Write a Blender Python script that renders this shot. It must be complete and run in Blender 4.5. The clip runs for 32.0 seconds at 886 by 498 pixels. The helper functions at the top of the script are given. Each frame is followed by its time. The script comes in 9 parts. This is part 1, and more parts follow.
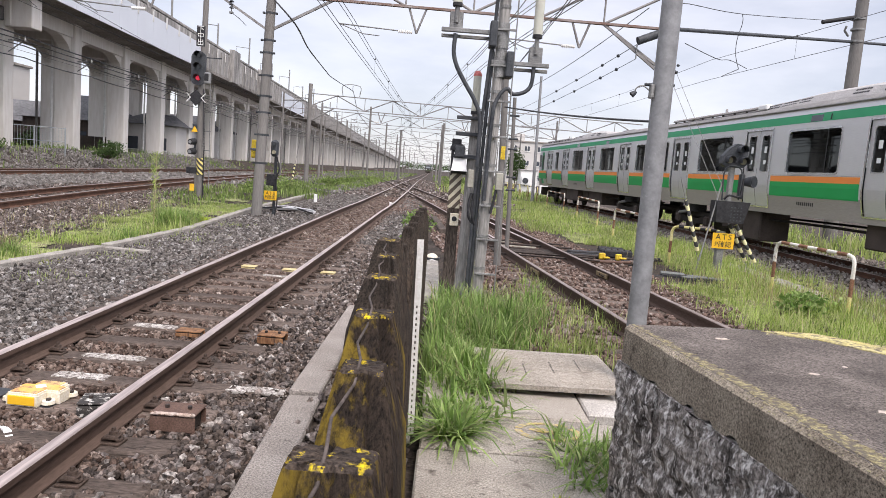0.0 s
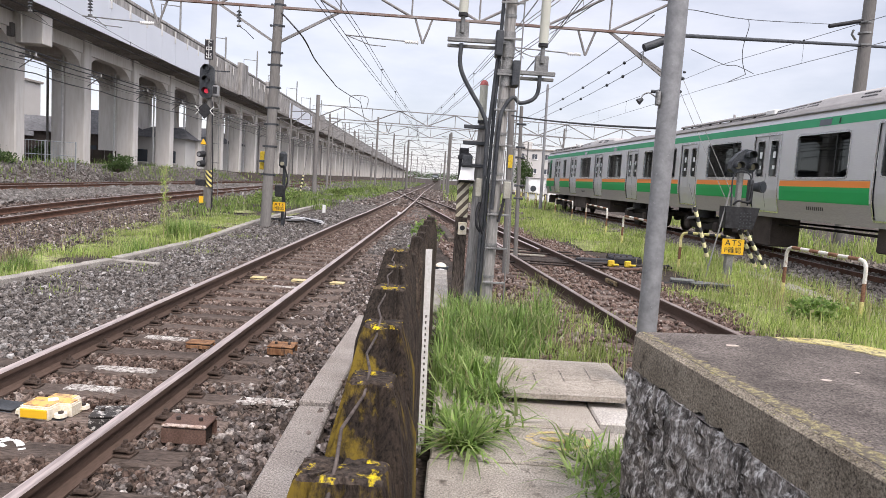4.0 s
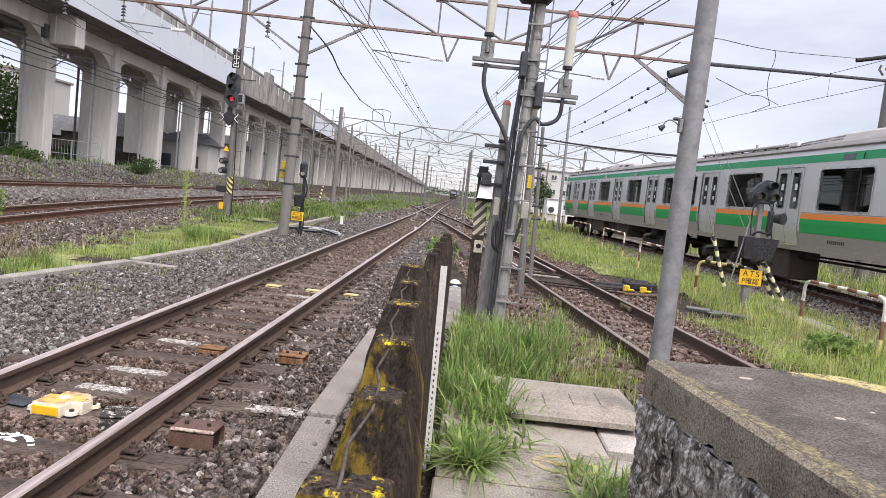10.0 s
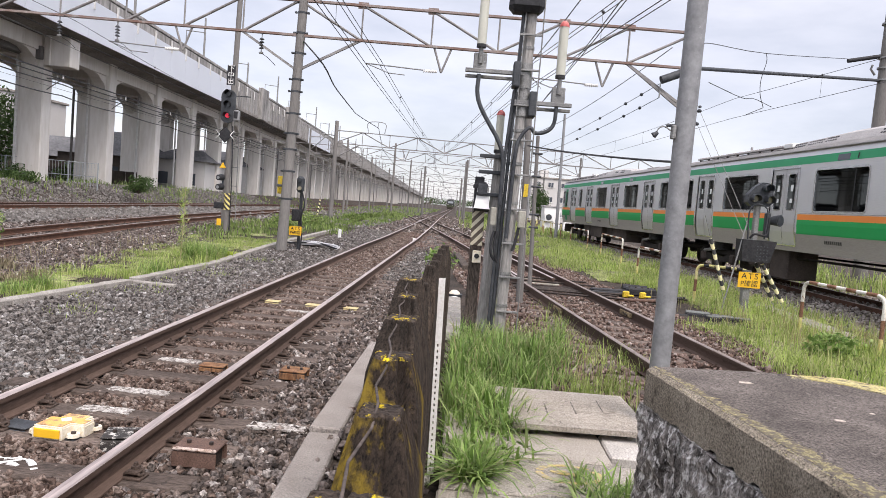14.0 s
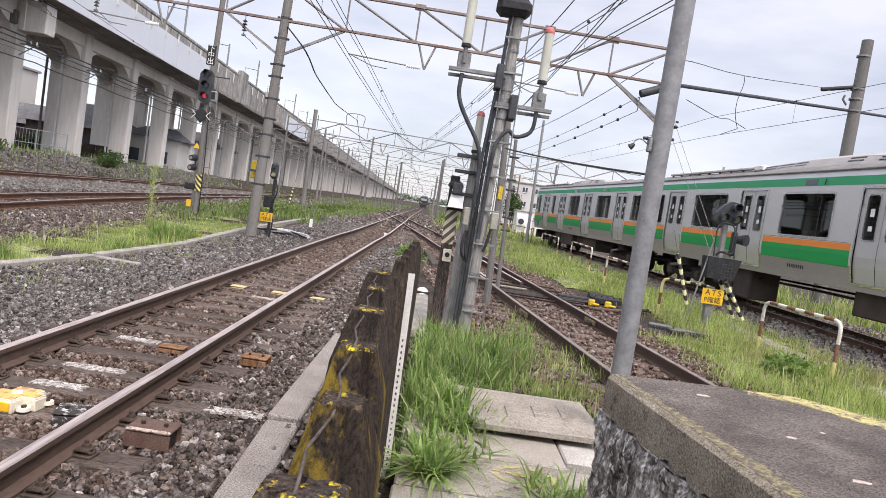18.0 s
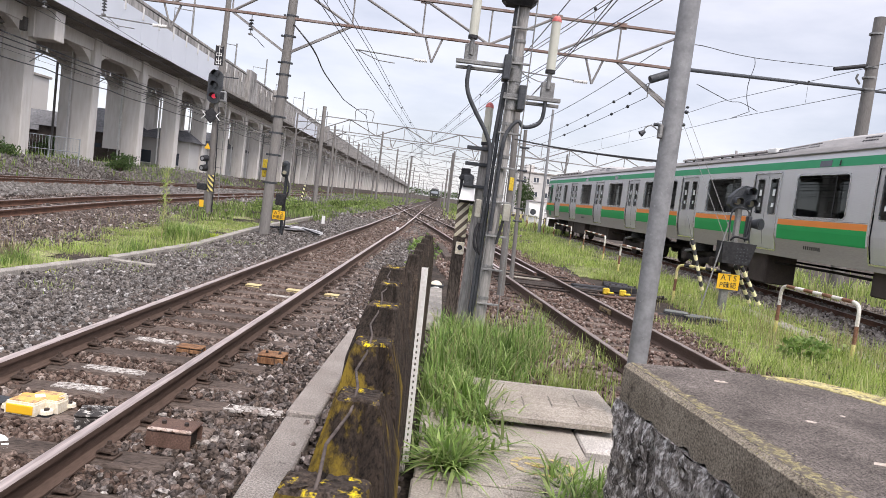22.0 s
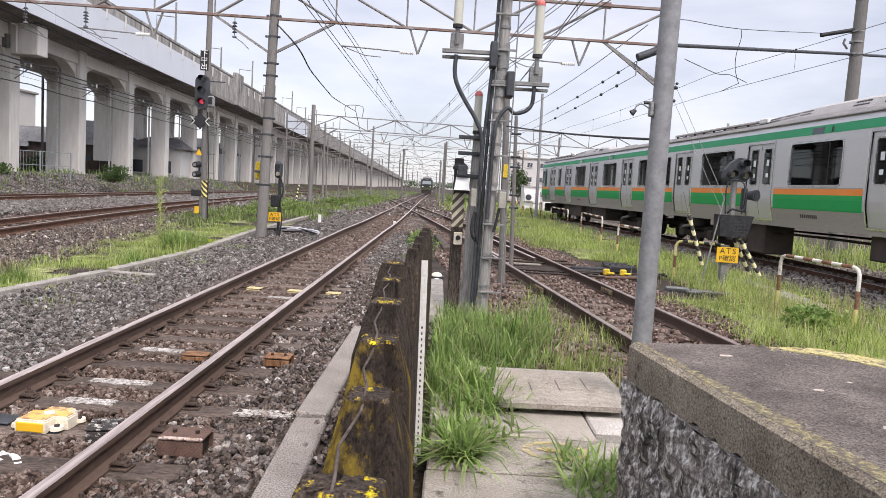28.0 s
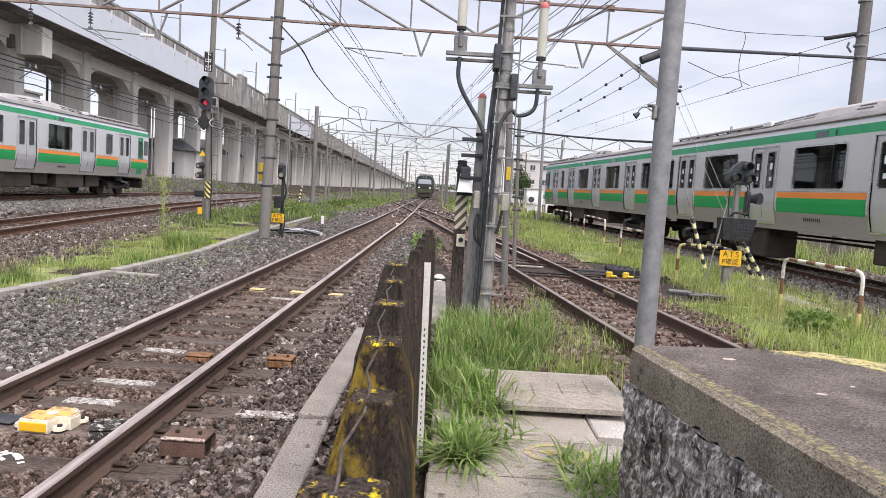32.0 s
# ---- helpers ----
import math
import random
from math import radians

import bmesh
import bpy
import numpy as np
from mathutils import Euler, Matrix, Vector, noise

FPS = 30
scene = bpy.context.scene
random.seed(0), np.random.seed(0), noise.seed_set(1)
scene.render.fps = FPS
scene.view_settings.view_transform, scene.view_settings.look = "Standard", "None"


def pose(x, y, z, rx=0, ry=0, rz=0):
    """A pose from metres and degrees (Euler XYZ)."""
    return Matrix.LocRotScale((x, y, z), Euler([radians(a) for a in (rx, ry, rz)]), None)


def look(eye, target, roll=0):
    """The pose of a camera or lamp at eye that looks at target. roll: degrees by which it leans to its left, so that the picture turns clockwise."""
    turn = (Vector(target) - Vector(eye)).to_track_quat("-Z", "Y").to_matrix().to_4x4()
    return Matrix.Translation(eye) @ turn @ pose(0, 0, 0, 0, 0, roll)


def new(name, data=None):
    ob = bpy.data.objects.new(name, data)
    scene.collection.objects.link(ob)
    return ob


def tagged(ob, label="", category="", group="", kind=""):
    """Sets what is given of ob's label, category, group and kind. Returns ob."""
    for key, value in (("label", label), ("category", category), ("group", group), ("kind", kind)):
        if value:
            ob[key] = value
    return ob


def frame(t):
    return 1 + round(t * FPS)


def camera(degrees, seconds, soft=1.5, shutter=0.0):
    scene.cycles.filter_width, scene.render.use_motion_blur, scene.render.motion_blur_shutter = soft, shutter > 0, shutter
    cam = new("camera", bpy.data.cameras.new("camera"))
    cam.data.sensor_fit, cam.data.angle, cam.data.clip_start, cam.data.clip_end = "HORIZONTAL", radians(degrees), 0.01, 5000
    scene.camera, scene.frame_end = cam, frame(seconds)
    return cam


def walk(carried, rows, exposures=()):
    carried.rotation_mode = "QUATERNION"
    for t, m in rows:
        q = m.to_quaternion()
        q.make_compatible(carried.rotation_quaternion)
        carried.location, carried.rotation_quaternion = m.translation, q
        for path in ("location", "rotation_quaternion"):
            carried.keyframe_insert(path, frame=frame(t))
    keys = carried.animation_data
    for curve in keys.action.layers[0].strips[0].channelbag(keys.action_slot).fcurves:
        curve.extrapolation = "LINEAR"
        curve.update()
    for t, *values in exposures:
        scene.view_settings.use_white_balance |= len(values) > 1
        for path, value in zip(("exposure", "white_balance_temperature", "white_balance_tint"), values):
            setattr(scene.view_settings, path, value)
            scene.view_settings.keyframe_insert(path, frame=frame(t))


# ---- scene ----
cam = camera(64.486, 32.0, soft=0.6)
PATH = [
    (0.0, pose(-0.0020, 0.0271, 1.5183, 83.685, -4.371, 0.452)),
    (0.5, pose(0.0016, 0.0215, 1.5195, 83.639, -4.296, 0.588)),
    (1.0, pose(0.0000, 0.0229, 1.5196, 83.656, -4.165, 0.699)),
    (1.5, pose(-0.0008, 0.0237, 1.5195, 83.703, -4.053, 0.912)),
    (2.0, pose(-0.0002, 0.0211, 1.5203, 83.810, -3.945, 1.112)),
    (2.5, pose(0.0006, 0.0246, 1.5204, 83.916, -3.864, 1.167)),
    (3.0, pose(0.0002, 0.0245, 1.5203, 84.065, -3.806, 1.137)),
    (3.5, pose(-0.0007, 0.0227, 1.5209, 84.248, -3.725, 1.130)),
    (5.5, pose(0.0000, 0.0213, 1.5231, 84.547, -3.329, 0.889)),
    (6.0, pose(0.0020, 0.0216, 1.5241, 84.668, -2.931, 1.181)),
    (6.5, pose(0.0069, 0.0102, 1.5388, 84.869, -2.643, 1.951)),
    (7.0, pose(-0.0061, -0.0033, 1.5395, 84.997, -2.478, 3.289)),
    (7.5, pose(-0.0109, 0.0009, 1.5410, 84.960, -2.491, 4.905)),
    (8.0, pose(-0.0119, -0.0010, 1.5411, 84.991, -2.717, 5.923)),
    (8.5, pose(-0.0087, -0.0010, 1.5428, 85.189, -3.320, 5.821)),
    (9.0, pose(-0.0063, 0.0022, 1.5387, 85.408, -4.438, 4.907)),
    (9.5, pose(-0.0018, 0.0148, 1.5273, 85.530, -5.715, 3.594)),
    (10.0, pose(-0.0006, 0.0151, 1.5275, 85.576, -6.229, 2.584)),
    (10.5, pose(-0.0007, 0.0096, 1.5297, 85.563, -6.201, 2.167)),
    (11.0, pose(-0.0019, 0.0108, 1.5303, 85.635, -5.958, 2.358)),
    (11.5, pose(-0.0042, 0.0095, 1.5324, 85.819, -5.603, 2.874)),
    (12.0, pose(-0.0066, 0.0103, 1.5314, 86.176, -5.004, 3.300)),
    (12.5, pose(0.0024, 0.0063, 1.5411, 86.525, -4.019, 3.374)),
    (13.0, pose(0.0052, 0.0022, 1.5457, 86.775, -3.365, 3.094)),
    (13.5, pose(0.0084, 0.0013, 1.5452, 86.710, -3.514, 2.782)),
    (14.0, pose(0.0068, 0.0015, 1.5413, 86.424, -4.692, 2.382)),
    (14.5, pose(0.0037, 0.0085, 1.5305, 86.168, -6.410, 1.972)),
    (15.0, pose(0.0027, 0.0058, 1.5310, 86.137, -7.959, 1.479)),
    (15.5, pose(0.0037, 0.0071, 1.5298, 86.403, -8.692, 0.884)),
    (17.5, pose(0.0031, 0.0034, 1.5305, 86.501, -8.825, 0.234)),
    (18.0, pose(0.0028, 0.0043, 1.5313, 86.516, -8.749, 0.210)),
    (18.5, pose(0.0052, -0.0018, 1.5338, 86.567, -8.655, 0.133)),
    (19.0, pose(0.0057, 0.0019, 1.5323, 86.571, -8.501, 0.067)),
    (19.5, pose(0.0048, -0.0036, 1.5342, 86.441, -8.314, 0.142)),
    (20.0, pose(0.0035, 0.0012, 1.5319, 86.295, -8.130, 0.320)),
    (20.5, pose(0.0032, 0.0019, 1.5333, 86.211, -8.031, 0.460)),
    (21.0, pose(0.0021, 0.0028, 1.5327, 86.198, -7.839, 0.490)),
    (21.5, pose(0.0065, 0.0008, 1.5336, 86.065, -7.482, 0.647)),
    (22.0, pose(0.0034, -0.0001, 1.5346, 85.806, -7.008, 1.146)),
    (22.5, pose(-0.0004, 0.0032, 1.5343, 85.507, -5.675, 2.023)),
    (23.0, pose(-0.0024, 0.0026, 1.5403, 85.176, -3.237, 2.670)),
    (23.5, pose(0.0008, -0.0018, 1.5451, 84.854, -1.102, 2.872)),
    (24.0, pose(0.0020, -0.0010, 1.5477, 84.774, -0.376, 2.709)),
    (24.5, pose(0.0014, -0.0018, 1.5474, 84.898, -1.014, 2.286)),
    (25.0, pose(0.0021, 0.0051, 1.5396, 85.003, -1.949, 1.773)),
    (25.5, pose(0.0003, 0.0020, 1.5399, 85.009, -2.706, 1.251)),
    (27.5, pose(0.0006, 0.0002, 1.5406, 85.128, -3.329, 0.722)),
    (28.0, pose(0.0000, -0.0000, 1.5400, 85.100, -3.400, 0.720)),
    (28.5, pose(0.0004, -0.0006, 1.5398, 85.063, -3.491, 0.754)),
    (29.0, pose(-0.0002, -0.0031, 1.5412, 85.036, -3.567, 0.804)),
    (29.5, pose(0.0002, 0.0002, 1.5398, 85.057, -3.645, 0.863)),
    (30.0, pose(-0.0010, -0.0010, 1.5394, 85.095, -3.685, 0.895)),
    (30.5, pose(-0.0022, 0.0016, 1.5385, 85.165, -3.706, 0.921)),
    (31.0, pose(-0.0021, -0.0022, 1.5401, 85.218, -3.707, 0.927)),
    (31.5, pose(-0.0021, -0.0023, 1.5414, 85.217, -3.693, 0.928)),
    (32.0, pose(-0.0025, -0.0030, 1.5409, 85.244, -3.643, 0.946)),
]
walk(cam, PATH, [(0.0, 0.0, 6500, 17), (32.0, 0.0, 6500, 17)])

# ---- sky and sun: a bright day under thin cloud ----
world = bpy.data.worlds.new("sky")
scene.world = world
world.use_nodes = True
wn, wl = world.node_tree.nodes, world.node_tree.links
wn.clear()
w_out = wn.new("ShaderNodeOutputWorld")
w_add = wn.new("ShaderNodeAddShader")
w_sky = wn.new("ShaderNodeTexSky")
w_sky.sky_type, w_sky.sun_disc = "NISHITA", False
w_sky.sun_elevation, w_sky.sun_rotation = radians(54.7), radians(148)
w_b1 = wn.new("ShaderNodeBackground")
w_b1.inputs["Strength"].default_value = 0.05
w_b2 = wn.new("ShaderNodeBackground")
w_b2.inputs["Strength"].default_value = 0.92
w_tc = wn.new("ShaderNodeTexCoord")
w_map = wn.new("ShaderNodeMapping")
w_map.inputs["Scale"].default_value = (1.0, 1.0, 3.2)
w_noise = wn.new("ShaderNodeTexNoise")
w_noise.inputs["Scale"].default_value = 2.6
w_noise.inputs["Detail"].default_value = 6.0
w_noise.inputs["Roughness"].default_value = 0.55
w_ramp = wn.new("ShaderNodeValToRGB")
w_ramp.color_ramp.elements[0].position, w_ramp.color_ramp.elements[0].color = 0.36, (0.6, 0.63, 0.68, 1)
w_ramp.color_ramp.elements[1].position, w_ramp.color_ramp.elements[1].color = 0.62, (0.90, 0.91, 0.93, 1)
wl.new(w_tc.outputs["Generated"], w_map.inputs["Vector"])
wl.new(w_map.outputs["Vector"], w_noise.inputs["Vector"])
wl.new(w_noise.outputs["Fac"], w_ramp.inputs["Fac"])
w_dot = wn.new("ShaderNodeVectorMath")
w_dot.operation = "DOT_PRODUCT"
w_dot.inputs[1].default_value = (0.2, -0.44, 0.875)
w_glow = wn.new("ShaderNodeMapRange")
w_glow.interpolation_type = "SMOOTHSTEP"
w_glow.inputs["From Min"].default_value, w_glow.inputs["From Max"].default_value = -0.1, 1.0
w_glow.inputs["To Min"].default_value, w_glow.inputs["To Max"].default_value = 0.87, 1.9
wl.new(w_tc.outputs["Generated"], w_dot.inputs[0])
wl.new(w_dot.outputs["Value"], w_glow.inputs["Value"])
wl.new(w_glow.outputs["Result"], w_b2.inputs["Strength"])
wl.new(w_ramp.outputs["Color"], w_b2.inputs["Color"])
wl.new(w_sky.outputs["Color"], w_b1.inputs["Color"])
wl.new(w_b1.outputs["Background"], w_add.inputs[0])
wl.new(w_b2.outputs["Background"], w_add.inputs[1])
wl.new(w_add.outputs["Shader"], w_out.inputs["Surface"])
sun = new("sun", bpy.data.lights.new("sun", "SUN"))
sun.data.energy, sun.data.angle, sun.data.color = 2.9, radians(24), (1.0, 0.94, 0.85)
sun.matrix_world = look((0, 0, 40), (-15, 24, 0))


# ---- materials ----
def surf(name, c1, c2, scale=8.0, rough=0.8, metal=0.0, bump=0.3, grain=60.0, stain=None, stain_at=0.6, stretch=(1, 1, 1), vary=0.0, spec=0.22, space="Object", grain_mix=0.35, octaves=0.6):
    """A two-scale surface: broad mottling between c1 and c2, fine grain, relief, and stains where given."""
    m = bpy.data.materials.new(name)
    m.use_nodes = True
    n, l = m.node_tree.nodes, m.node_tree.links
    b = n["Principled BSDF"]
    tc = n.new("ShaderNodeTexCoord") if space == "Object" else n.new("ShaderNodeNewGeometry")
    src = tc.outputs["Object"] if space == "Object" else tc.outputs["Position"]
    mp = n.new("ShaderNodeMapping")
    mp.inputs["Scale"].default_value = stretch
    l.new(src, mp.inputs["Vector"])
    big, fine = n.new("ShaderNodeTexNoise"), n.new("ShaderNodeTexNoise")
    big.inputs["Scale"].default_value, big.inputs["Detail"].default_value = scale, 4.0
    fine.inputs["Scale"].default_value, fine.inputs["Detail"].default_value, fine.inputs["Roughness"].default_value = grain, 7.0, octaves
    for t in (big, fine):
        l.new(mp.outputs["Vector"], t.inputs["Vector"])
    mix = n.new("ShaderNodeMix")
    mix.data_type = "RGBA"
    mix.inputs["A"].default_value, mix.inputs["B"].default_value = (*c1, 1), (*c2, 1)
    rm = n.new("ShaderNodeMapRange")
    rm.inputs["From Min"].default_value, rm.inputs["From Max"].default_value = 0.32, 0.68
    l.new(big.outputs["Fac"], rm.inputs["Value"])
    l.new(rm.outputs["Result"], mix.inputs["Factor"])
    col = mix.outputs["Result"]
    gm = n.new("ShaderNodeMix")
    gm.data_type, gm.blend_type = "RGBA", "OVERLAY"
    gm.inputs["Factor"].default_value = grain_mix
    l.new(col, gm.inputs["A"])
    fm = n.new("ShaderNodeMapRange")
    fm.inputs["From Min"].default_value, fm.inputs["From Max"].default_value = 0.33, 0.67
    l.new(fine.outputs["Fac"], fm.inputs["Value"])
    l.new(fm.outputs["Result"], gm.inputs["B"])
    col = gm.outputs["Result"]
    if stain is not None:
        sn = n.new("ShaderNodeTexNoise")
        sn.inputs["Scale"].default_value, sn.inputs["Detail"].default_value, sn.inputs["Roughness"].default_value = scale * 2.3, 8.0, 0.7
        l.new(mp.outputs["Vector"], sn.inputs["Vector"])
        sr = n.new("ShaderNodeMapRange")
        sr.inputs["From Min"].default_value, sr.inputs["From Max"].default_value = stain_at, stain_at + 0.1
        l.new(sn.outputs["Fac"], sr.inputs["Value"])
        sm = n.new("ShaderNodeMix")
        sm.data_type = "RGBA"
        sm.inputs["B"].default_value = (*stain, 1)
        l.new(sr.outputs["Result"], sm.inputs["Factor"])
        l.new(col, sm.inputs["A"])
        col = sm.outputs["Result"]
    if vary > 0:
        oi = n.new("ShaderNodeObjectInfo")
        vr = n.new("ShaderNodeMapRange")
        vr.inputs["To Min"].default_value, vr.inputs["To Max"].default_value = 1 - vary, 1 + vary
        l.new(oi.outputs["Random"], vr.inputs["Value"])
        hv = n.new("ShaderNodeHueSaturation")
        l.new(vr.outputs["Result"], hv.inputs["Value"])
        l.new(col, hv.inputs["Color"])
        col = hv.outputs["Color"]
    l.new(col, b.inputs["Base Color"])
    rr = n.new("ShaderNodeMapRange")
    rr.inputs["To Min"].default_value, rr.inputs["To Max"].default_value = max(0.02, rough - 0.12), min(1, rough + 0.12)
    l.new(big.outputs["Fac"], rr.inputs["Value"])
    l.new(rr.outputs["Result"], b.inputs["Roughness"])
    b.inputs["Metallic"].default_value = metal
    b.inputs["Specular IOR Level"].default_value = spec
    if bump > 0:
        bp = n.new("ShaderNodeBump")
        bp.inputs["Strength"].default_value, bp.inputs["Distance"].default_value = bump, 0.01
        l.new(fine.outputs["Fac"], bp.inputs["Height"])
        l.new(bp.outputs["Normal"], b.inputs["Normal"])
    return m


def island(name, colors, rough=0.85, bump=0.0, space_scale=0.0, spec=0.15, transl=0.0, depth=(0.65, 1.3)):
    """Loose pieces joined in one mesh: each island takes its own colour from the ramp."""
    m = bpy.data.materials.new(name)
    m.use_nodes = True
    n, l = m.node_tree.nodes, m.node_tree.links
    b = n["Principled BSDF"]
    g = n.new("ShaderNodeNewGeometry")
    r = n.new("ShaderNodeValToRGB")
    while len(r.color_ramp.elements) < len(colors):
        r.color_ramp.elements.new(0.5)
    for i, c in enumerate(colors):
        r.color_ramp.elements[i].position = i / (len(colors) - 1)
        r.color_ramp.elements[i].color = (*c, 1)
    l.new(g.outputs["Random Per Island"], r.inputs["Fac"])
    col = r.outputs["Color"]
    if space_scale > 0:
        nz = n.new("ShaderNodeTexNoise")
        nz.inputs["Scale"].default_value, nz.inputs["Detail"].default_value = space_scale, 4.0
        l.new(g.outputs["Position"], nz.inputs["Vector"])
        mr = n.new("ShaderNodeMapRange")
        mr.inputs["From Min"].default_value, mr.inputs["From Max"].default_value = 0.3, 0.7
        mr.inputs["To Min"].default_value, mr.inputs["To Max"].default_value = depth
        l.new(nz.outputs["Fac"], mr.inputs["Value"])
        hv = n.new("ShaderNodeHueSaturation")
        l.new(mr.outputs["Result"], hv.inputs["Value"])
        l.new(col, hv.inputs["Color"])
        col = hv.outputs["Color"]
    l.new(col, b.inputs["Base Color"])
    b.inputs["Roughness"].default_value = rough
    b.inputs["Specular IOR Level"].default_value = spec
    if bump > 0:
        bn, bp = n.new("ShaderNodeTexNoise"), n.new("ShaderNodeBump")
        bn.inputs["Scale"].default_value, bn.inputs["Detail"].default_value = 75.0, 5.0
        bp.inputs["Strength"].default_value, bp.inputs["Distance"].default_value = bump, 0.012
        l.new(g.outputs["Position"], bn.inputs["Vector"])
        l.new(bn.outputs["Fac"], bp.inputs["Height"])
        l.new(bp.outputs["Normal"], b.inputs["Normal"])
    if transl > 0:
        b.inputs["Subsurface Weight"].default_value = 0.0
        tr = n.new("ShaderNodeBsdfTranslucent")
        ms = n.new("ShaderNodeMixShader")
        ms.inputs["Fac"].default_value = transl
        l.new(col, tr.inputs["Color"])
        l.new(b.outputs["BSDF"], ms.inputs[1])
        l.new(tr.outputs["BSDF"], ms.inputs[2])
        l.new(ms.outputs["Shader"], n["Material Output"].inputs["Surface"])
    return m


def plain(name, c, rough=0.5, metal=0.0, emit=0.0, alpha=1.0, spec=0.5):
    m = bpy.data.materials.new(name)
    m.use_nodes = True
    b = m.node_tree.nodes["Principled BSDF"]
    b.inputs["Base Color"].default_value = (*c, 1)
    b.inputs["Roughness"].default_value, b.inputs["Metallic"].default_value = rough, metal
    b.inputs["Specular IOR Level"].default_value = spec
    if emit:
        b.inputs["Emission Color"].default_value, b.inputs["Emission Strength"].default_value = (*c, 1), emit
    return m


def stripes(name, c1, c2, period, lean=1.0, rough=0.6):
    """Slanting painted bands round an upright thing, in its own space."""
    m = bpy.data.materials.new(name)
    m.use_nodes = True
    n, l = m.node_tree.nodes, m.node_tree.links
    b = n["Principled BSDF"]
    tc = n.new("ShaderNodeTexCoord")
    sx = n.new("ShaderNodeSeparateXYZ")
    l.new(tc.outputs["Object"], sx.inputs["Vector"])
    a = n.new("ShaderNodeMath")
    a.operation = "MULTIPLY_ADD"
    a.inputs[1].default_value = lean
    l.new(sx.outputs["X"], a.inputs[0])
    l.new(sx.outputs["Z"], a.inputs[2])
    d = n.new("ShaderNodeMath")
    d.operation = "DIVIDE"
    d.inputs[1].default_value = period
    l.new(a.outputs["Value"], d.inputs[0])
    fr = n.new("ShaderNodeMath")
    fr.operation = "FRACT"
    l.new(d.outputs["Value"], fr.inputs[0])
    gt = n.new("ShaderNodeMath")
    gt.operation = "GREATER_THAN"
    gt.inputs[1].default_value = 0.5
    l.new(fr.outputs["Value"], gt.inputs[0])
    nz = n.new("ShaderNodeTexNoise")
    nz.inputs["Scale"].default_value, nz.inputs["Detail"].default_value = 30.0, 5.0
    l.new(tc.outputs["Object"], nz.inputs["Vector"])
    mx = n.new("ShaderNodeMix")
    mx.data_type = "RGBA"
    mx.inputs["A"].default_value, mx.inputs["B"].default_value = (*c1, 1), (*c2, 1)
    l.new(gt.outputs["Value"], mx.inputs["Factor"])
    ov = n.new("ShaderNodeMix")
    ov.data_type, ov.blend_type = "RGBA", "OVERLAY"
    ov.inputs["Factor"].default_value = 0.45
    l.new(mx.outputs["Result"], ov.inputs["A"])
    l.new(nz.outputs["Fac"], ov.inputs["B"])
    l.new(ov.outputs["Result"], b.inputs["Base Color"])
    b.inputs["Roughness"].default_value = rough
    return m


def glass(name, c=(0.03, 0.035, 0.035), rough=0.06):
    """Tinted pane: mirrors the sky and lets a little of the inside through."""
    m = bpy.data.materials.new(name)
    m.use_nodes = True
    n, l = m.node_tree.nodes, m.node_tree.links
    n.remove(n["Principled BSDF"])
    gl, tp, fr, ms = (n.new(k) for k in ("ShaderNodeBsdfGlossy", "ShaderNodeBsdfTransparent", "ShaderNodeFresnel", "ShaderNodeMixShader"))
    gl.inputs["Roughness"].default_value = rough
    gl.inputs["Color"].default_value = (0.8, 0.85, 0.85, 1)
    tp.inputs["Color"].default_value = (*c, 1)
    fr.inputs["IOR"].default_value = 1.5
    l.new(fr.outputs["Fac"], ms.inputs["Fac"])
    l.new(tp.outputs["BSDF"], ms.inputs[1])
    l.new(gl.outputs["BSDF"], ms.inputs[2])
    l.new(ms.outputs["Shader"], n["Material Output"].inputs["Surface"])
    return m


# Soil colour is deepened so gaps between the stones read as shaded.
M_SOIL = surf("soil_gravel", (0.026, 0.02, 0.016), (0.085, 0.067, 0.054), 1.3, 0.95, bump=1.0, grain=26, stain=(0.045, 0.041, 0.034), stain_at=0.58, space="World", grain_mix=0.8)
M_STONE = island("ballast_stones", [(0.026, 0.021, 0.018), (0.13, 0.102, 0.085), (0.055, 0.045, 0.04), (0.24, 0.2, 0.178), (0.1, 0.07, 0.055), (0.17, 0.147, 0.137), (0.042, 0.033, 0.029), (0.45, 0.41, 0.38)], 0.85, bump=1.0, space_scale=45.0, depth=(0.22, 1.78))
M_STONE_GREY = island("grey_ballast_stones", [(0.035, 0.031, 0.029), (0.145, 0.128, 0.115), (0.068, 0.059, 0.053), (0.26, 0.238, 0.22), (0.1, 0.087, 0.078), (0.18, 0.168, 0.16), (0.045, 0.039, 0.035), (0.38, 0.365, 0.35)], 0.8, bump=0.8, space_scale=45.0, depth=(0.22, 1.78))
M_STONE_TRACK = island("brake_dust_stones", [(0.043, 0.029, 0.023), (0.135, 0.095, 0.077), (0.07, 0.05, 0.041), (0.225, 0.175, 0.147), (0.1, 0.066, 0.051), (0.17, 0.127, 0.105), (0.31, 0.262, 0.232)], 0.88, bump=0.8, space_scale=45.0, depth=(0.22, 1.78))
M_STONE_RUST = island("rusty_ballast_stones", [(0.065, 0.044, 0.037), (0.19, 0.13, 0.105), (0.115, 0.08, 0.067), (0.27, 0.2, 0.168), (0.15, 0.103, 0.082), (0.36, 0.31, 0.28)], 0.9, bump=0.9, space_scale=24.0)
